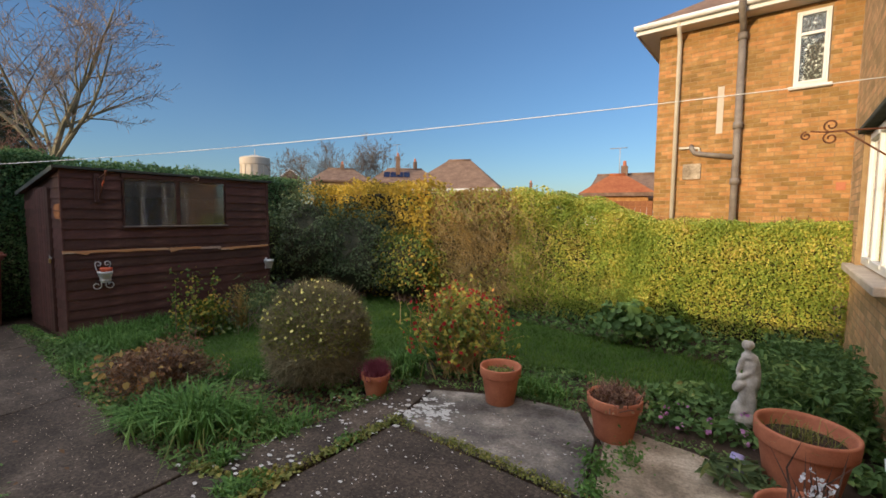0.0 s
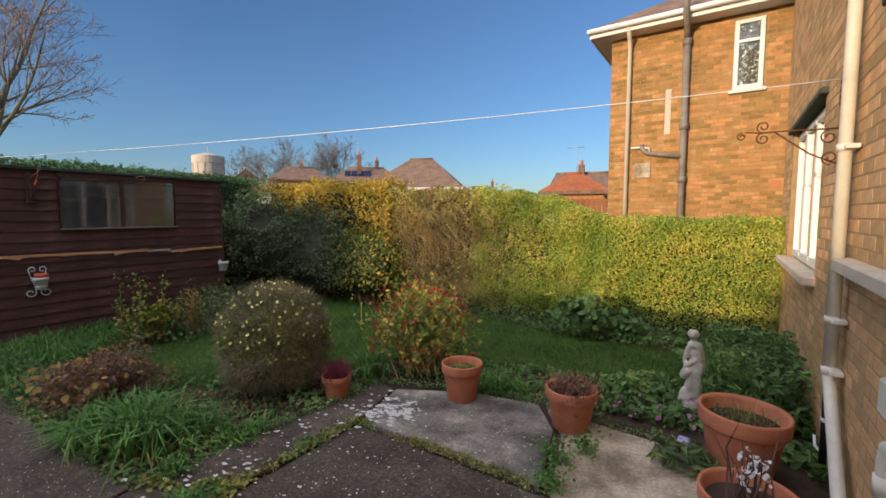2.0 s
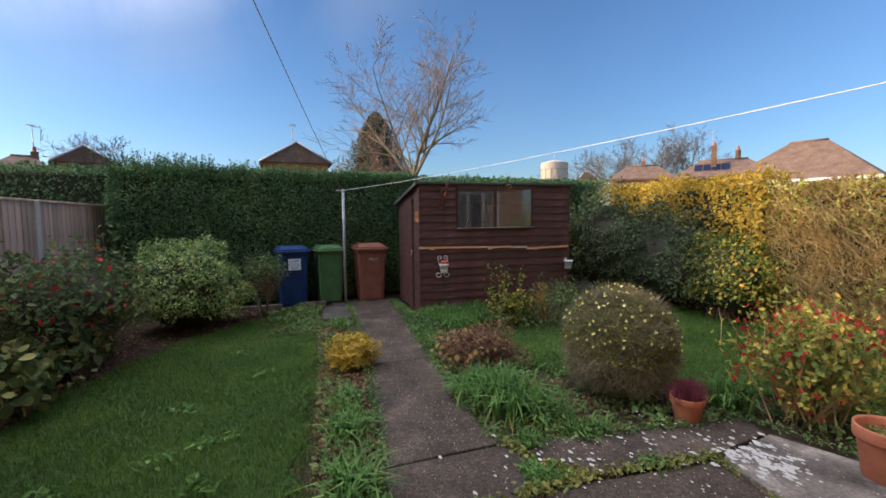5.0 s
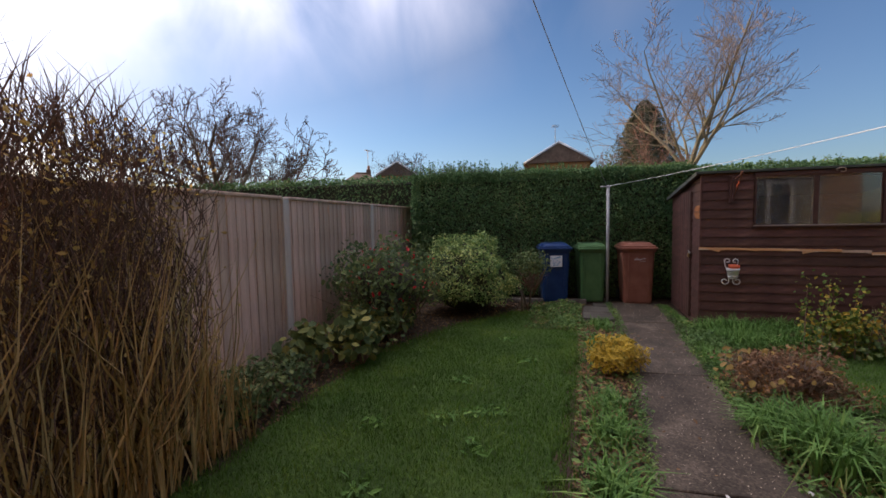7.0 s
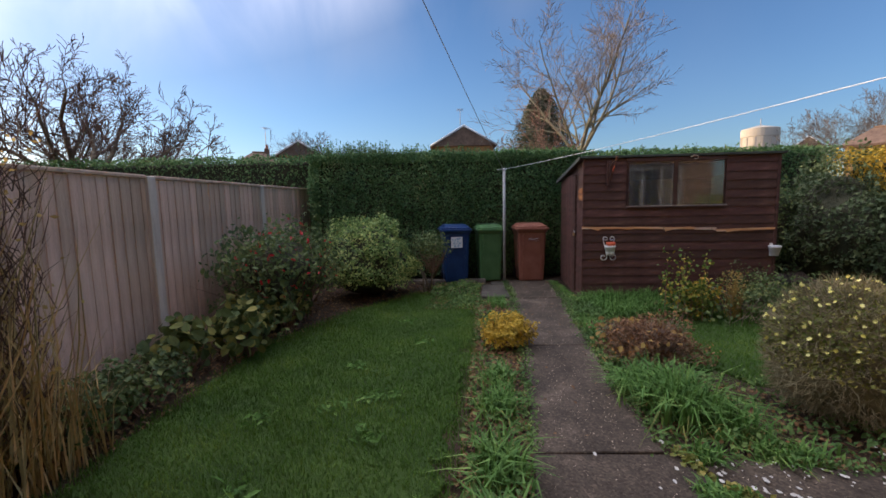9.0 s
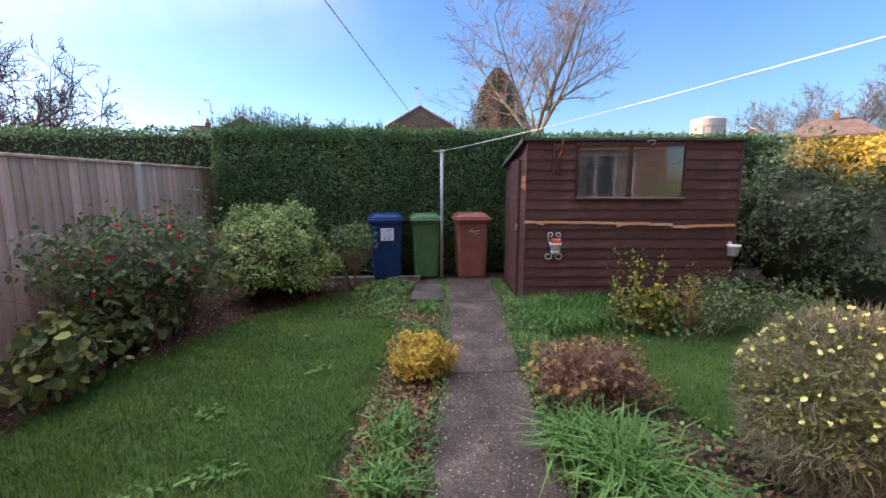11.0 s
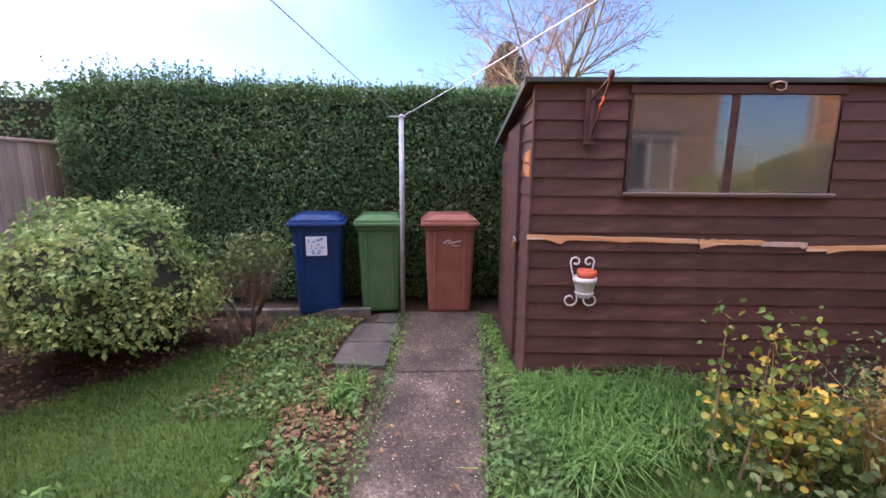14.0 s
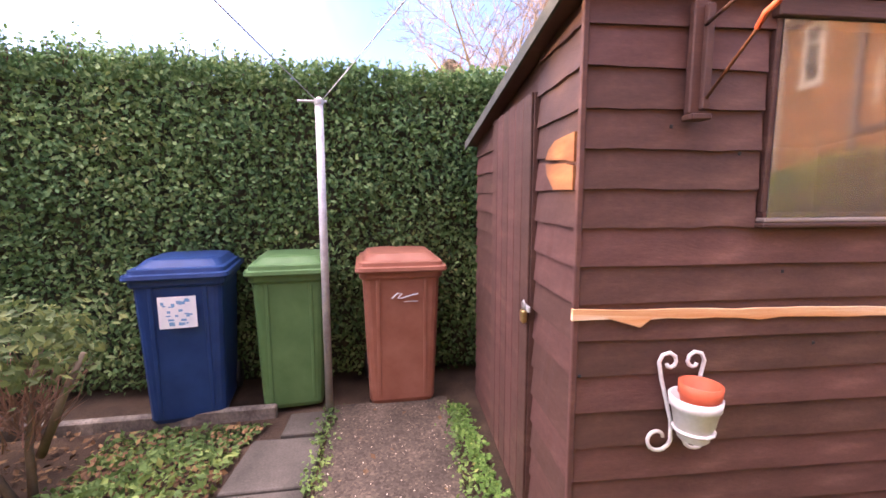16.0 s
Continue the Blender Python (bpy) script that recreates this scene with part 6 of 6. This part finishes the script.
# bed plants and leaf litter
BEDS = [([(-6.6, 0.3), (-5.5, 0.28), (-2.5, 0.0), (-1.9, -0.1), (-1.95, 0.35), (-2.5, 0.42), (-4.4, 0.68), (-6.6, 0.82)], 1000, 0.055, "low green plants in the bed beside the path"),
        ([(-7.9, -0.3), (-6.0, -0.4), (-6.0, 0.45), (-6.75, 0.42), (-7.65, 0.5), (-7.9, 0.6)], 3600, 0.05, "creeping green ground cover before the bins"),
        ([(-3.4, 1.2), (-2.55, 1.3), (-2.25, 2.3), (-2.15, 3.2), (-2.5, 3.3), (-3.6, 2.1), (-4.2, 1.4)], 1700, 0.05, "low weeds round the jasmine bush"),
        ([(-0.55, 3.45), (0.2, 3.4), (0.75, 3.45), (1.0, 3.0), (1.2, 4.0), (1.45, 6.3), (0.4, 6.3), (0.3, 5.2), (0.4, 4.1), (-0.4, 4.1)], 5200, 0.07, "dense green plants in the bed beside the house"),
        ([(-2.2, 3.4), (-0.7, 3.4), (-0.5, 4.0), (-1.1, 4.2), (-2.2, 3.9)], 1400, 0.05, "low green and brown plants along the lawn edge"),
        ([(-2.8, 5.9), (-1.6, 5.7), (0.4, 5.2), (1.3, 5.3), (1.3, 6.3), (-2.8, 6.3)], 3000, 0.06, "green plants at the foot of the golden hedge"),
        ([(-6.6, 1.68), (-4.4, 1.4), (-3.4, 1.3), (-3.6, 1.6), (-4.4, 1.85), (-5.75, 2.1), (-6.2, 1.95)], 2200, 0.05, "weeds and grass along the path edge"),
        ([(-6.2, 1.85), (-5.6, 2.0), (-4.4, 1.5), (-4.4, 1.4), (-6.2, 1.75)], 900, 0.05, "weeds at the path edge by the shed")]
for poly, n, size, label in BEDS:
    p = scatter(poly, n, 0.0)
    tall = np.clip(lumps(p, 4.0) + 0.6, 0.1, 1.6)
    p[:, 2] = -0.02 + rnd.uniform(0, 1, len(p)) * 0.14 * tall
    ob = put("bed_plants", leaves("bed_plants", p, np.tile([0, 0, 1.0], (len(p), 1)), size, 0.55, wild=0.8), L_BED, None)
    tagged(ob, label, "plants", kind="stuff")
p = np.concatenate([scatter([(-8.0, -2.8), (-2.5, -2.9), (-2.6, -2.2), (-4.5, -2.05), (-6.2, -1.2), (-7.0, -0.4), (-8.0, -0.3)], 3600, -0.02), scatter(BEDS[0][0], 3600, -0.015), scatter(BEDS[1][0], 1600, -0.015), scatter(BEDS[2][0], 1500, -0.02), scatter([(-7.9, 0.95), (-2.6, 0.5), (-2.6, 1.2), (-7.9, 1.75)], 60, 0.006)])
p[:, 2] += rnd.uniform(0, 0.02, len(p))
ob = put("fallen_leaves", leaves("fallen_leaves", p, np.tile([0, 0, 1.0], (len(p), 1)), 0.04, 0.7, wild=0.35), L_LITTER, None)
tagged(ob, "fallen brown leaves on the soil", "leaf litter", kind="stuff")
for poly, n, h in (([(1.0, 3.6), (0.55, 3.7), (0.6, 5.2), (1.3, 5.2)], 500, 0.4),):
    p = scatter(poly, n, -0.03)
    t = thing("leafy_perennials", (0, 0, 0), "dense green perennials beside the house wall", "plants")
    put("stem_tangle", twigs("stem_tangle", p, np.column_stack([rnd.normal(size=(len(p), 2)) * 0.3, np.ones(len(p))]), h, 0.004), L_STRAP, t, kind="stuff")
    q = np.repeat(p, 9, 0) + np.column_stack([rnd.normal(size=(len(p) * 9, 2)) * 0.06, rnd.uniform(0.08, h + 0.05, len(p) * 9)])
    put("foliage", leaves("foliage", q, np.tile([0, 0, 0.8], (len(q), 1)), 0.075, 0.4), L_BED, t, kind="stuff")
p = scatter([(-0.2, 3.25), (0.4, 3.2), (0.4, 3.7), (-0.1, 3.9)], 12, 0.1)
ob = put("pink_flowers", leaves("pink_flowers", np.repeat(p, 4, 0) + rnd.normal(size=(len(p) * 4, 3)) * 0.012, np.tile([0, 0, 1.0], (len(p) * 4, 1)), 0.03, 0.8), PETAL_PINK, None)
tagged(ob, "small pink flowers in the bed", "flowers", kind="stuff")
for x, y, n, h in ((-0.42, 2.55, 260, 0.12), (-0.4, 2.3, 200, 0.1), (-0.28, 2.78, 160, 0.09), (-2.05, 1.35, 120, 0.07), (-1.95, 2.0, 90, 0.05)):
    p = np.column_stack([rnd.normal(size=(n, 2)) * 0.055, np.abs(rnd.normal(size=n)) * h * 0.6])
    t = thing("joint_weed", (x, y, 0.0), "green weed growing in the patio joint", "weed", "weeds in the joints")
    put("foliage", leaves("foliage", p, np.tile([0, 0, 0.8], (n, 1)), 0.035, 0.5), L_STRAP, t, kind="stuff")


for x, y in ((-3.26, -0.66), (-3.12, -0.93), (-2.75, -0.64), (-3.32, -0.52), (-2.94, -1.39), (-3.9, -0.9), (-4.6, -0.35), (-2.2, -1.2), (-1.6, -0.8), (-5.4, -0.6)):
    n = 26
    p = np.column_stack([rnd.normal(size=(n, 2)) * 0.06, rnd.uniform(0.01, 0.04, n)])
    t = thing("lawn_weed", (x, y, -0.012), "flat green weed growing in the lawn", "weed", "weeds in the lawn")
    put("foliage", leaves("foliage", p, np.tile([0, 0, 1.0], (n, 1)), 0.07, 0.4, wild=0.5), L_STRAP, t, kind="stuff")


EDGES = [([(-8.0, 0.98), (-6.6, 0.93), (-4.45, 0.71), (-2.53, 0.44)], 1500, 0.035), ([(-7.9, 1.79), (-6.6, 1.67), (-4.45, 1.39), (-2.53, 1.24)], 1500, 0.035), ([(-2.5, 1.3), (-2.33, 2.2), (-2.17, 3.14), (-1.3, 3.34), (-0.7, 3.36), (0.36, 3.1), (0.74, 2.5)], 1700, 0.04)]
for line, n, wide in EDGES:
    p = strip_points(line, n, wide)
    p[:, 2] = np.abs(rnd.normal(size=n)) * 0.02 + 0.002
    ob = put("edge_weeds", leaves("edge_weeds", p, np.tile([0, 0, 1.0], (n, 1)), 0.03, 0.6), L_BED, None)
    tagged(ob, "weeds and moss creeping over the concrete edge", "weeds", kind="stuff")

# tufts along the lawn edges, where the mower does not reach
for poly, n in ((LAWN_L, 9000), (LAWN_R, 7000)):
    p = strip_points(poly + poly[:1], n, 0.07)
    p[:, 2] = -0.03
    ob = put("edge_grass", blades("edge_grass", p, 0.06 + 0.035 * lumps(p, 3.0), 0.006, 0.9), L_GRASS, None)
    tagged(ob, "longer uncut grass along the lawn edge", "grass", kind="stuff")

# ---- pots and the statue ----
def pot(name, at, r, h, label, soil=True, mat=None, group="terracotta pots"):
    t = thing(name, at, label, "plant pot", group)
    part("pot", lathe([(r * 0.66, 0), (r * 0.68, 0.004), (r * 0.88, h * 0.72), (r * 0.885, h * 0.74), (r * 0.97, h * 0.75), (r * 0.985, h * 0.78), (r, h * 0.97), (r * 0.99, h), (r * 0.93, h), (r * 0.9, h * 0.95), (r * 0.85, h * 0.8), (r * 0.84, h * 0.78)], 36), mat or TERRACOTTA, t, smooth=True)
    part("compost", lathe([(r * 0.84, h * 0.74), (r * 0.84, h * 0.79), (r * 0.3, h * 0.82)], 20), SOIL, t)
    return t


t = pot("plant_pot", (-2.3, 2.72, 0.0), 0.125, 0.19, "small terracotta pot of dark red heather")
n = 500
s = np.column_stack([rnd.normal(size=(n, 2)) * 0.045, np.full(n, 0.15)])
put("heather", twigs("heather", s, np.column_stack([rnd.normal(size=(n, 2)) * 0.35, np.ones(n)]), 0.17, 0.003), HEATHER, t, kind="stuff")
t = pot("plant_pot", (-1.33, 3.16, 0.0), 0.172, 0.31, "terracotta pot with moss on its soil")
p = np.column_stack([rnd.normal(size=(200, 2)) * 0.06, np.full(200, 0.26)])
put("moss", leaves("moss", p, np.tile([0, 0, 1.0], (200, 1)), 0.03), L_MOSS, t, kind="stuff")
t = pot("plant_pot", (-0.42, 3.06, 0.0), 0.185, 0.3, "terracotta pot with a withered plant")
n = 260
s = np.column_stack([rnd.normal(size=(n, 2)) * 0.06, np.full(n, 0.24)])
put("withered_growth", twigs("withered_growth", s, np.column_stack([rnd.normal(size=(n, 2)) * 0.6, np.ones(n)]), rnd.uniform(0.12, 0.26, n), 0.004, 0.2, 0.4), TWIG, t, kind="stuff")
put("withered_leaves", leaves("withered_leaves", s + rnd.normal(size=(n, 3)) * [0.06, 0.06, 0.04] + [0, 0, 0.05], rnd.normal(size=(n, 3)), 0.04), L_RUST, t, kind="stuff")
t = pot("plant_pot", pose(0.585, 2.96, 0.0, 0, 1.5, 0), 0.237, 0.385, "large terracotta pot with dry grass")
p = np.column_stack([rnd.normal(size=(140, 2)) * 0.09, np.full(140, 0.3)])
put("dry_grass", blades("dry_grass", p, 0.12, 0.005, 1.2, 0.5), L_MOSS, t, kind="stuff")
t = pot("plant_pot", (0.513, 2.23, 0.0), 0.205, 0.28, "terracotta pot with dark dead stems and white flowers")
n = 16
s = np.column_stack([rnd.normal(size=(n, 2)) * 0.05, np.full(n, 0.24)])
put("dead_growth", twigs("dead_growth", s, np.column_stack([rnd.normal(size=(n, 2)) * 0.15, np.ones(n)]), rnd.uniform(0.15, 0.42, n), 0.007, 0, 0.15), TWIG_DARK, t, kind="stuff")
p = np.array([0.0, -0.02, 0.4]) + rnd.normal(size=(60, 3)) * [0.03, 0.03, 0.04]
put("blossom", leaves("blossom", p, rnd.normal(size=(60, 3)), 0.025, 0.8), PETAL_WHITE, t, kind="stuff")
t = pot("plant_pot", pose(0.3, 2.98, 0.13, 150, 10, 0), 0.052, 0.1, "small lilac plastic pot lying upturned", mat=LILAC, group="")
bush("drooping_plant", (0.28, 2.86, -0.01), (0.19, 0.15, 0.08), 130, 0.1, L_DARK, "drooping green and brown leaves by the pots", 2.2, core=False, width=0.35, category="plant", inner=0.4)

# a cast stone garden figure, kept as one plain shape
bm = bmesh.new()
# rows of (x, y, z, half x, half y, half z, lean about y): rough base, draped legs, bent knee, hips, trunk, arms, head
for i, (x, y, z, rx, ry, rz, turn) in enumerate(((-0.02, 0.0, 0.05, 0.09, 0.085, 0.075, 0), (-0.035, -0.01, 0.12, 0.06, 0.06, 0.08, 12), (0.02, 0.0, 0.22, 0.05, 0.05, 0.17, -4), (-0.02, -0.02, 0.22, 0.034, 0.036, 0.15, 10), (-0.05, -0.035, 0.31, 0.036, 0.036, 0.06, 35), (0.02, 0.0, 0.34, 0.06, 0.05, 0.1, -6), (0.02, 0.0, 0.44, 0.05, 0.044, 0.12, 4), (0.005, 0.0, 0.525, 0.055, 0.04, 0.035, 14), (-0.05, -0.015, 0.46, 0.018, 0.02, 0.085, 14), (-0.03, -0.04, 0.385, 0.055, 0.02, 0.02, -35), (0.06, 0.0, 0.44, 0.018, 0.024, 0.11, -8), (-0.004, 0.0, 0.56, 0.02, 0.02, 0.045, -10), (-0.016, -0.004, 0.61, 0.033, 0.036, 0.042, -20), (0.004, 0.01, 0.612, 0.032, 0.034, 0.034, 0), (0.045, 0.01, 0.25, 0.02, 0.03, 0.19, -4))):
    made = bmesh.ops.create_icosphere(bm, subdivisions=3, radius=1)
    spin = Matrix.Rotation(radians(turn), 3, "Y")
    for v in made["verts"]:
        w = np.array([[v.co.x, v.co.y, v.co.z]])
        k = 1 + 0.1 * float(lumps(w, 2.6, i * 1.7)[0]) + 0.07 * float(lumps(w, 6.5, i + 3.0)[0])
        v.co = spin @ Vector((v.co.x * rx * k, v.co.y * ry * k, v.co.z * rz * k)) + Vector((x, y, z + 0.02))
me = bpy.data.meshes.new("garden_statue")
bm.to_mesh(me)
bm.free()
me.polygons.foreach_set("use_smooth", [True] * len(me.polygons))
ob = put("garden_statue", me, STONE_PALE, None, at=(0.385, 3.79, -0.03))
weld = ob.modifiers.new("weld_forms", "REMESH")
weld.mode, weld.voxel_size, weld.use_smooth_shade = "VOXEL", 0.008, True
ease = ob.modifiers.new("worn_surface", "SMOOTH")
ease.factor, ease.iterations = 0.6, 4
tagged(ob, "weathered pale stone garden figure in the bed", "statue")


# ---- beyond the garden ----
def bare(name, at, rows, label, mat, twig, least):
    t = thing(name, at, label, "tree")
    put("trunk", limbs("trunk", rows[0], 6), mat, t)
    put("crown", limbs("crown", rows[1], 3, least), twig, t, kind="stuff")
    return t


bare("bare_tree", (-21.0, 6.05, -0.03), arching_tree(82, 9.9, 0.19, 3.3, 5, 0.82, 1.35, 0.004, 0.0, 3, 0.09, True), "tall leafless tree with pale trunk behind the hedge", BARK_GREEN, TWIG_PALE, 0.0065)
bare("bare_tree", (-19.0, 3.6, -0.03), arching_tree(9, 4.9, 0.08, 1.5, 5, 0.75, 1.1, 0.03, 0.1, 3, 0.16, True), "small leafless tree with orange-brown twigs", BARK, TWIG, 0.006)
bare("apple_tree", (-10.5, -8.7, -0.03), arching_tree(5, 4.5, 0.18, 1.9, 11, 1.12, 0.55, -0.012, 0.12, 3, 0.2), "gnarled leafless apple tree beyond the fence", BARK, TWIG_DARK, 0.006)
for i, (az, dist, h) in enumerate(((140.5, 70, 9.5), (137.2, 66, 12.6), (134.4, 70, 12.6), (130.6, 68, 12.2), (-164.3, 42, 8.3))):
    a = radians(az)
    bare("bare_tree", (dist * math.cos(a), dist * math.sin(a), -0.03), arching_tree(20 + i, h, 0.2, h * 0.3, 5, 0.85, 1.4, 0.02, 0.1, 3), "distant leafless tree beyond the roofs", BARK, TWIG_GREY, 0.012)
t = thing("conifer", (-25.4, 5.3, -0.03), "dense dark conifer with a pointed crown", "tree")
part("trunk", tube([(0, 0, 0), (0, 0, 7.4)], [0.22, 0.04], 8), BARK, t)
n = 30000
z = rnd.uniform(0.4, 7.7, n)
rad = 2.3 * np.clip(1 - (z / 7.85) ** 1.9, 0.02, 1) ** 0.85 * rnd.uniform(0.5, 1.18, n)
a = rnd.uniform(0, 6.283, n)
rad *= 1 + 0.14 * np.sin(a * 5 + z * 2) + 0.08 * np.sin(a * 11 + z * 5)
p = np.column_stack([rad * np.cos(a), rad * np.sin(a), z])
put("foliage", leaves("foliage", p, np.column_stack([np.cos(a), np.sin(a), 0.6 * np.ones(n)]), 0.17, 0.4, wild=0.6), L_CONIFER, t, kind="stuff")
for i, (az, dist, h) in enumerate(((108.5, 60, 4.9), (104.5, 70, 5.0), (146.0, 100, 8))):
    a = radians(az)
    bush("distant_tree", (dist * math.cos(a), dist * math.sin(a), -0.9), (2.4, 2.4, h * 0.52), 2600, 0.4, L_DARK, "distant leafy green tree beyond the roofs", i + 30.0, category="tree", rough=0.3)


def bungalow(at, w, d, wall, ridge, roof, label, hip=0.0, wall_mat=None, chimneys=(), solar=False):
    """A house far off: walls with windows, a tiled roof, chimneys."""
    t = thing("distant_house", at, label, "house")
    part("wall", box(-w / 2, -d / 2, -0.1, w / 2, d / 2, wall), wall_mat or MORTAR, t)
    o, k = 0.4, hip
    b = bmesh.new()
    rv = [b.verts.new(c) for c in ((-w / 2 - o, -d / 2 - o, wall), (w / 2 + o, -d / 2 - o, wall), (w / 2 + o, d / 2 + o, wall), (-w / 2 - o, d / 2 + o, wall), (-w / 2 - o + k, 0, ridge), (w / 2 + o - k, 0, ridge))]
    for q in ((0, 1, 5, 4), (1, 2, 5), (2, 3, 4, 5), (3, 0, 4), (3, 2, 1, 0)):
        b.faces.new([rv[i] for i in q])
    part("roof", b, roof, t)
    part("ridge", tube([(-w / 2 - o + k, 0, ridge), (w / 2 + o - k, 0, ridge)], 0.12, 6), roof, t)
    part("fascia", box(-w / 2 - o, -d / 2 - o - 0.03, wall - 0.2, w / 2 + o, -d / 2 - o + 0.0, wall + 0.02), UPVC if wall_mat is RENDER else ROOF_TILE, t)
    if not hip:
        for s in (-1, 1):
            for e in (-1, 1):
                part("bargeboard", tube([(s * (w / 2 + o + 0.02), e * (d / 2 + o), wall), (s * (w / 2 + o + 0.02), 0, ridge + 0.02)], 0.11, 4), UPVC, t)
    for i in range(3):
        x = -w / 3 + i * w / 3
        part("window", box(x - 0.6, -d / 2 - 0.03, 1.0, x + 0.6, -d / 2 - 0.005, 2.1, 0.01), UPVC, t)
    for cx, cy, top in chimneys:
        c = part("chimney", box(cx - 0.25, cy - 0.25, wall + 0.3, cx + 0.25, cy + 0.25, top, 0.02), ROOF_TILE, t, "brick chimney")
        part("chimney_pot", lathe([(0.14, top), (0.12, top + 0.35), (0.1, top + 0.4)], 10), TERRACOTTA, c, at=(cx, cy, 0))
    if solar:
        n = Vector((0, -(ridge - wall), d / 2 + o)).normalized()
        for i in range(4):
            b = bmesh.new()
            x = -2.5 + i * 0.8
            pts = [(x, -d / 2 + 0.9), (x + 0.72, -d / 2 + 0.9), (x + 0.72, -d / 2 + 2.4), (x, -d / 2 + 2.4)]
            g = [b.verts.new((px, py, wall + (ridge - wall) * (py + d / 2 + o) / (d / 2 + o) + 0.07)) for px, py in pts]
            b.faces.new(g)
            bmesh.ops.solidify(b, geom=b.faces[:], thickness=0.04)
            part("solar_panel", b, SOLAR, t)
    return t


def far(az, dist, turn=0.0):
    a = radians(az)
    return pose(dist * math.cos(a), dist * math.sin(a), 0, 0, 0, turn)


def aerial(at, h):
    t = thing("television_aerial", at, "thin television aerial on a mast", "aerial")
    part("mast", tube([(0, 0, 0), (0, 0, h)], 0.03, 6), STEEL, t)
    part("boom", tube([(-0.7, 0, h), (0.5, 0, h)], 0.022, 6), STEEL, t)
    for k in range(5):
        part("element", tube([(-0.6 + k * 0.25, -0.3, h), (-0.6 + k * 0.25, 0.3, h)], 0.012, 5), STEEL, t)


bungalow(far(119.4, 47, 18), 9.2, 9.0, 4.15, 7.5, ROOF_TILE, "bungalow with a brown hipped tile roof", 3.75, RENDER)
bungalow(far(126.6, 55, 36), 8.0, 7.0, 5.4, 7.35, ROOF_TILE, "brown roofed house with solar panels", 2.2, MORTAR, [(-0.8, -1.6, 8.7), (1.3, 0.3, 8.3)], True)
bungalow(far(134.8, 60, 44), 6.8, 6.5, 5.9, 7.7, ROOF_TILE, "brown hipped roof among bare trees", 2.1, MORTAR, [(0.2, 0, 8.3)])
bungalow(far(141.0, 90, 141), 8.0, 3.5, 8.1, 10.0, ROOF_TILE, "distant house with a brown gable", 0.0, MORTAR)
bungalow(far(99.6, 31, 9), 3.6, 4.4, 3.0, 4.3, ROOF_RED, "low house with an orange tiled roof", 1.7, BRICK)
bungalow(far(96.4, 38, 6), 7.6, 6.0, 3.1, 4.95, ROOF_TILE, "house with a brown tiled roof", 0.5, MORTAR, [(-1.6, -0.4, 5.6)])
bungalow(far(110.4, 75, 20), 3.2, 4.0, 4.2, 5.4, ROOF_TILE, "distant low house with brown roof", 1.2, MORTAR, [(0.4, 0, 7.2)])
bungalow(far(178.2, 46, 0), 10.0, 5.4, 6.5, 8.3, ROOF_TILE, "house with a white-edged gable end", 0.0, BRICK)
bungalow(far(-156.5, 48, 113), 3.0, 4.0, 5.6, 6.7, ROOF_TILE, "brown roofed house beyond the hedge", 1.3, BRICK, [(0.8, 0, 7.1)])
bungalow(far(-161.2, 48, 18), 9.0, 3.3, 6.0, 7.3, ROOF_TILE, "brick house with a white-edged gable", 0.0, BRICK)
aerial(far(178.4, 41) @ Matrix.Translation((0, 0, 7.9)), 1.9)
aerial(far(-157.4, 47) @ Matrix.Translation((0, 0, 7.0)), 2.0)
aerial(far(127.6, 54) @ Matrix.Translation((0, 0, 7.2)), 3.0)
aerial(far(99.4, 34) @ Matrix.Translation((0, 0, 4.3)), 2.2)
# water tower
t = thing("water_tower", far(144.95, 125) @ Matrix.Diagonal((0.86, 0.86, 1.0, 1)), "round cream concrete water tower", "water tower")
part("shaft", lathe([(3.4, 0), (3.4, 11.0), (4.1, 11.6)], 28), RENDER, t)
part("tank", lathe([(4.1, 11.6), (4.2, 11.7), (4.2, 14.4), (4.35, 14.5), (4.35, 16.2), (4.2, 16.3), (1.0, 17.0)], 32), RENDER, t)
for k in range(14):
    a = 6.283 * k / 14
    part("fin", box(-0.15, -0.2, 11.2, 0.15, 0.2, 14.3), RENDER, t, at=pose(4.2 * math.cos(a), 4.2 * math.sin(a), 0, 0, 0, math.degrees(a)))
part("mast", tube([(0, 0, 17), (0, 0, 18.6)], 0.12, 6), STEEL, t)
# the neighbour's fence past the hedge
f2 = thing("neighbour_fence", pose(-1.9, 9.9, 0, 0, 0, -4), "brown timber fence beside the neighbour's house", "fence")
me = bpy.data.meshes.new("board")
bm = box(0, -0.012, 0, 0.11, 0.0, 1.88, 0.003)
bm.to_mesh(me)
bm.free()
me.materials.append(ORANGE_WOOD)
for k in range(10):
    put("board", me, None, f2, at=(k * 0.115 - 0.15, 0.006 * (k % 2), 0))

# ---- bricks of the near wall, last ----
rows = brick_rows(-6.9, 0.6, 0.02, 5.0, HOLES)
near = [q for q in rows if -4.3 < q[0] < -1.4 and q[2] < 2.2 and q[1] - q[0] > 0.2][:300]
rest = [q for q in rows if q not in set(near)]
put("brickwork", brick_mesh("brickwork", rest, 0.0015), BRICK_NEAR, house, kind="stuff")
one = brick_mesh("brick", [(0.0, 0.215, 0.0, 0.065)], 0.0015)
one.materials.append(BRICK_ONE)
for u0, u1, z0, z1 in near:
    put("brick", one, None, house, at=(u0, 0, z0))
put("brickwork", brick_mesh("brickwork", brick_rows(0.6, 6.0, 0.02, 5.0), 0.0015), BRICK_NEAR, house, kind="stuff")
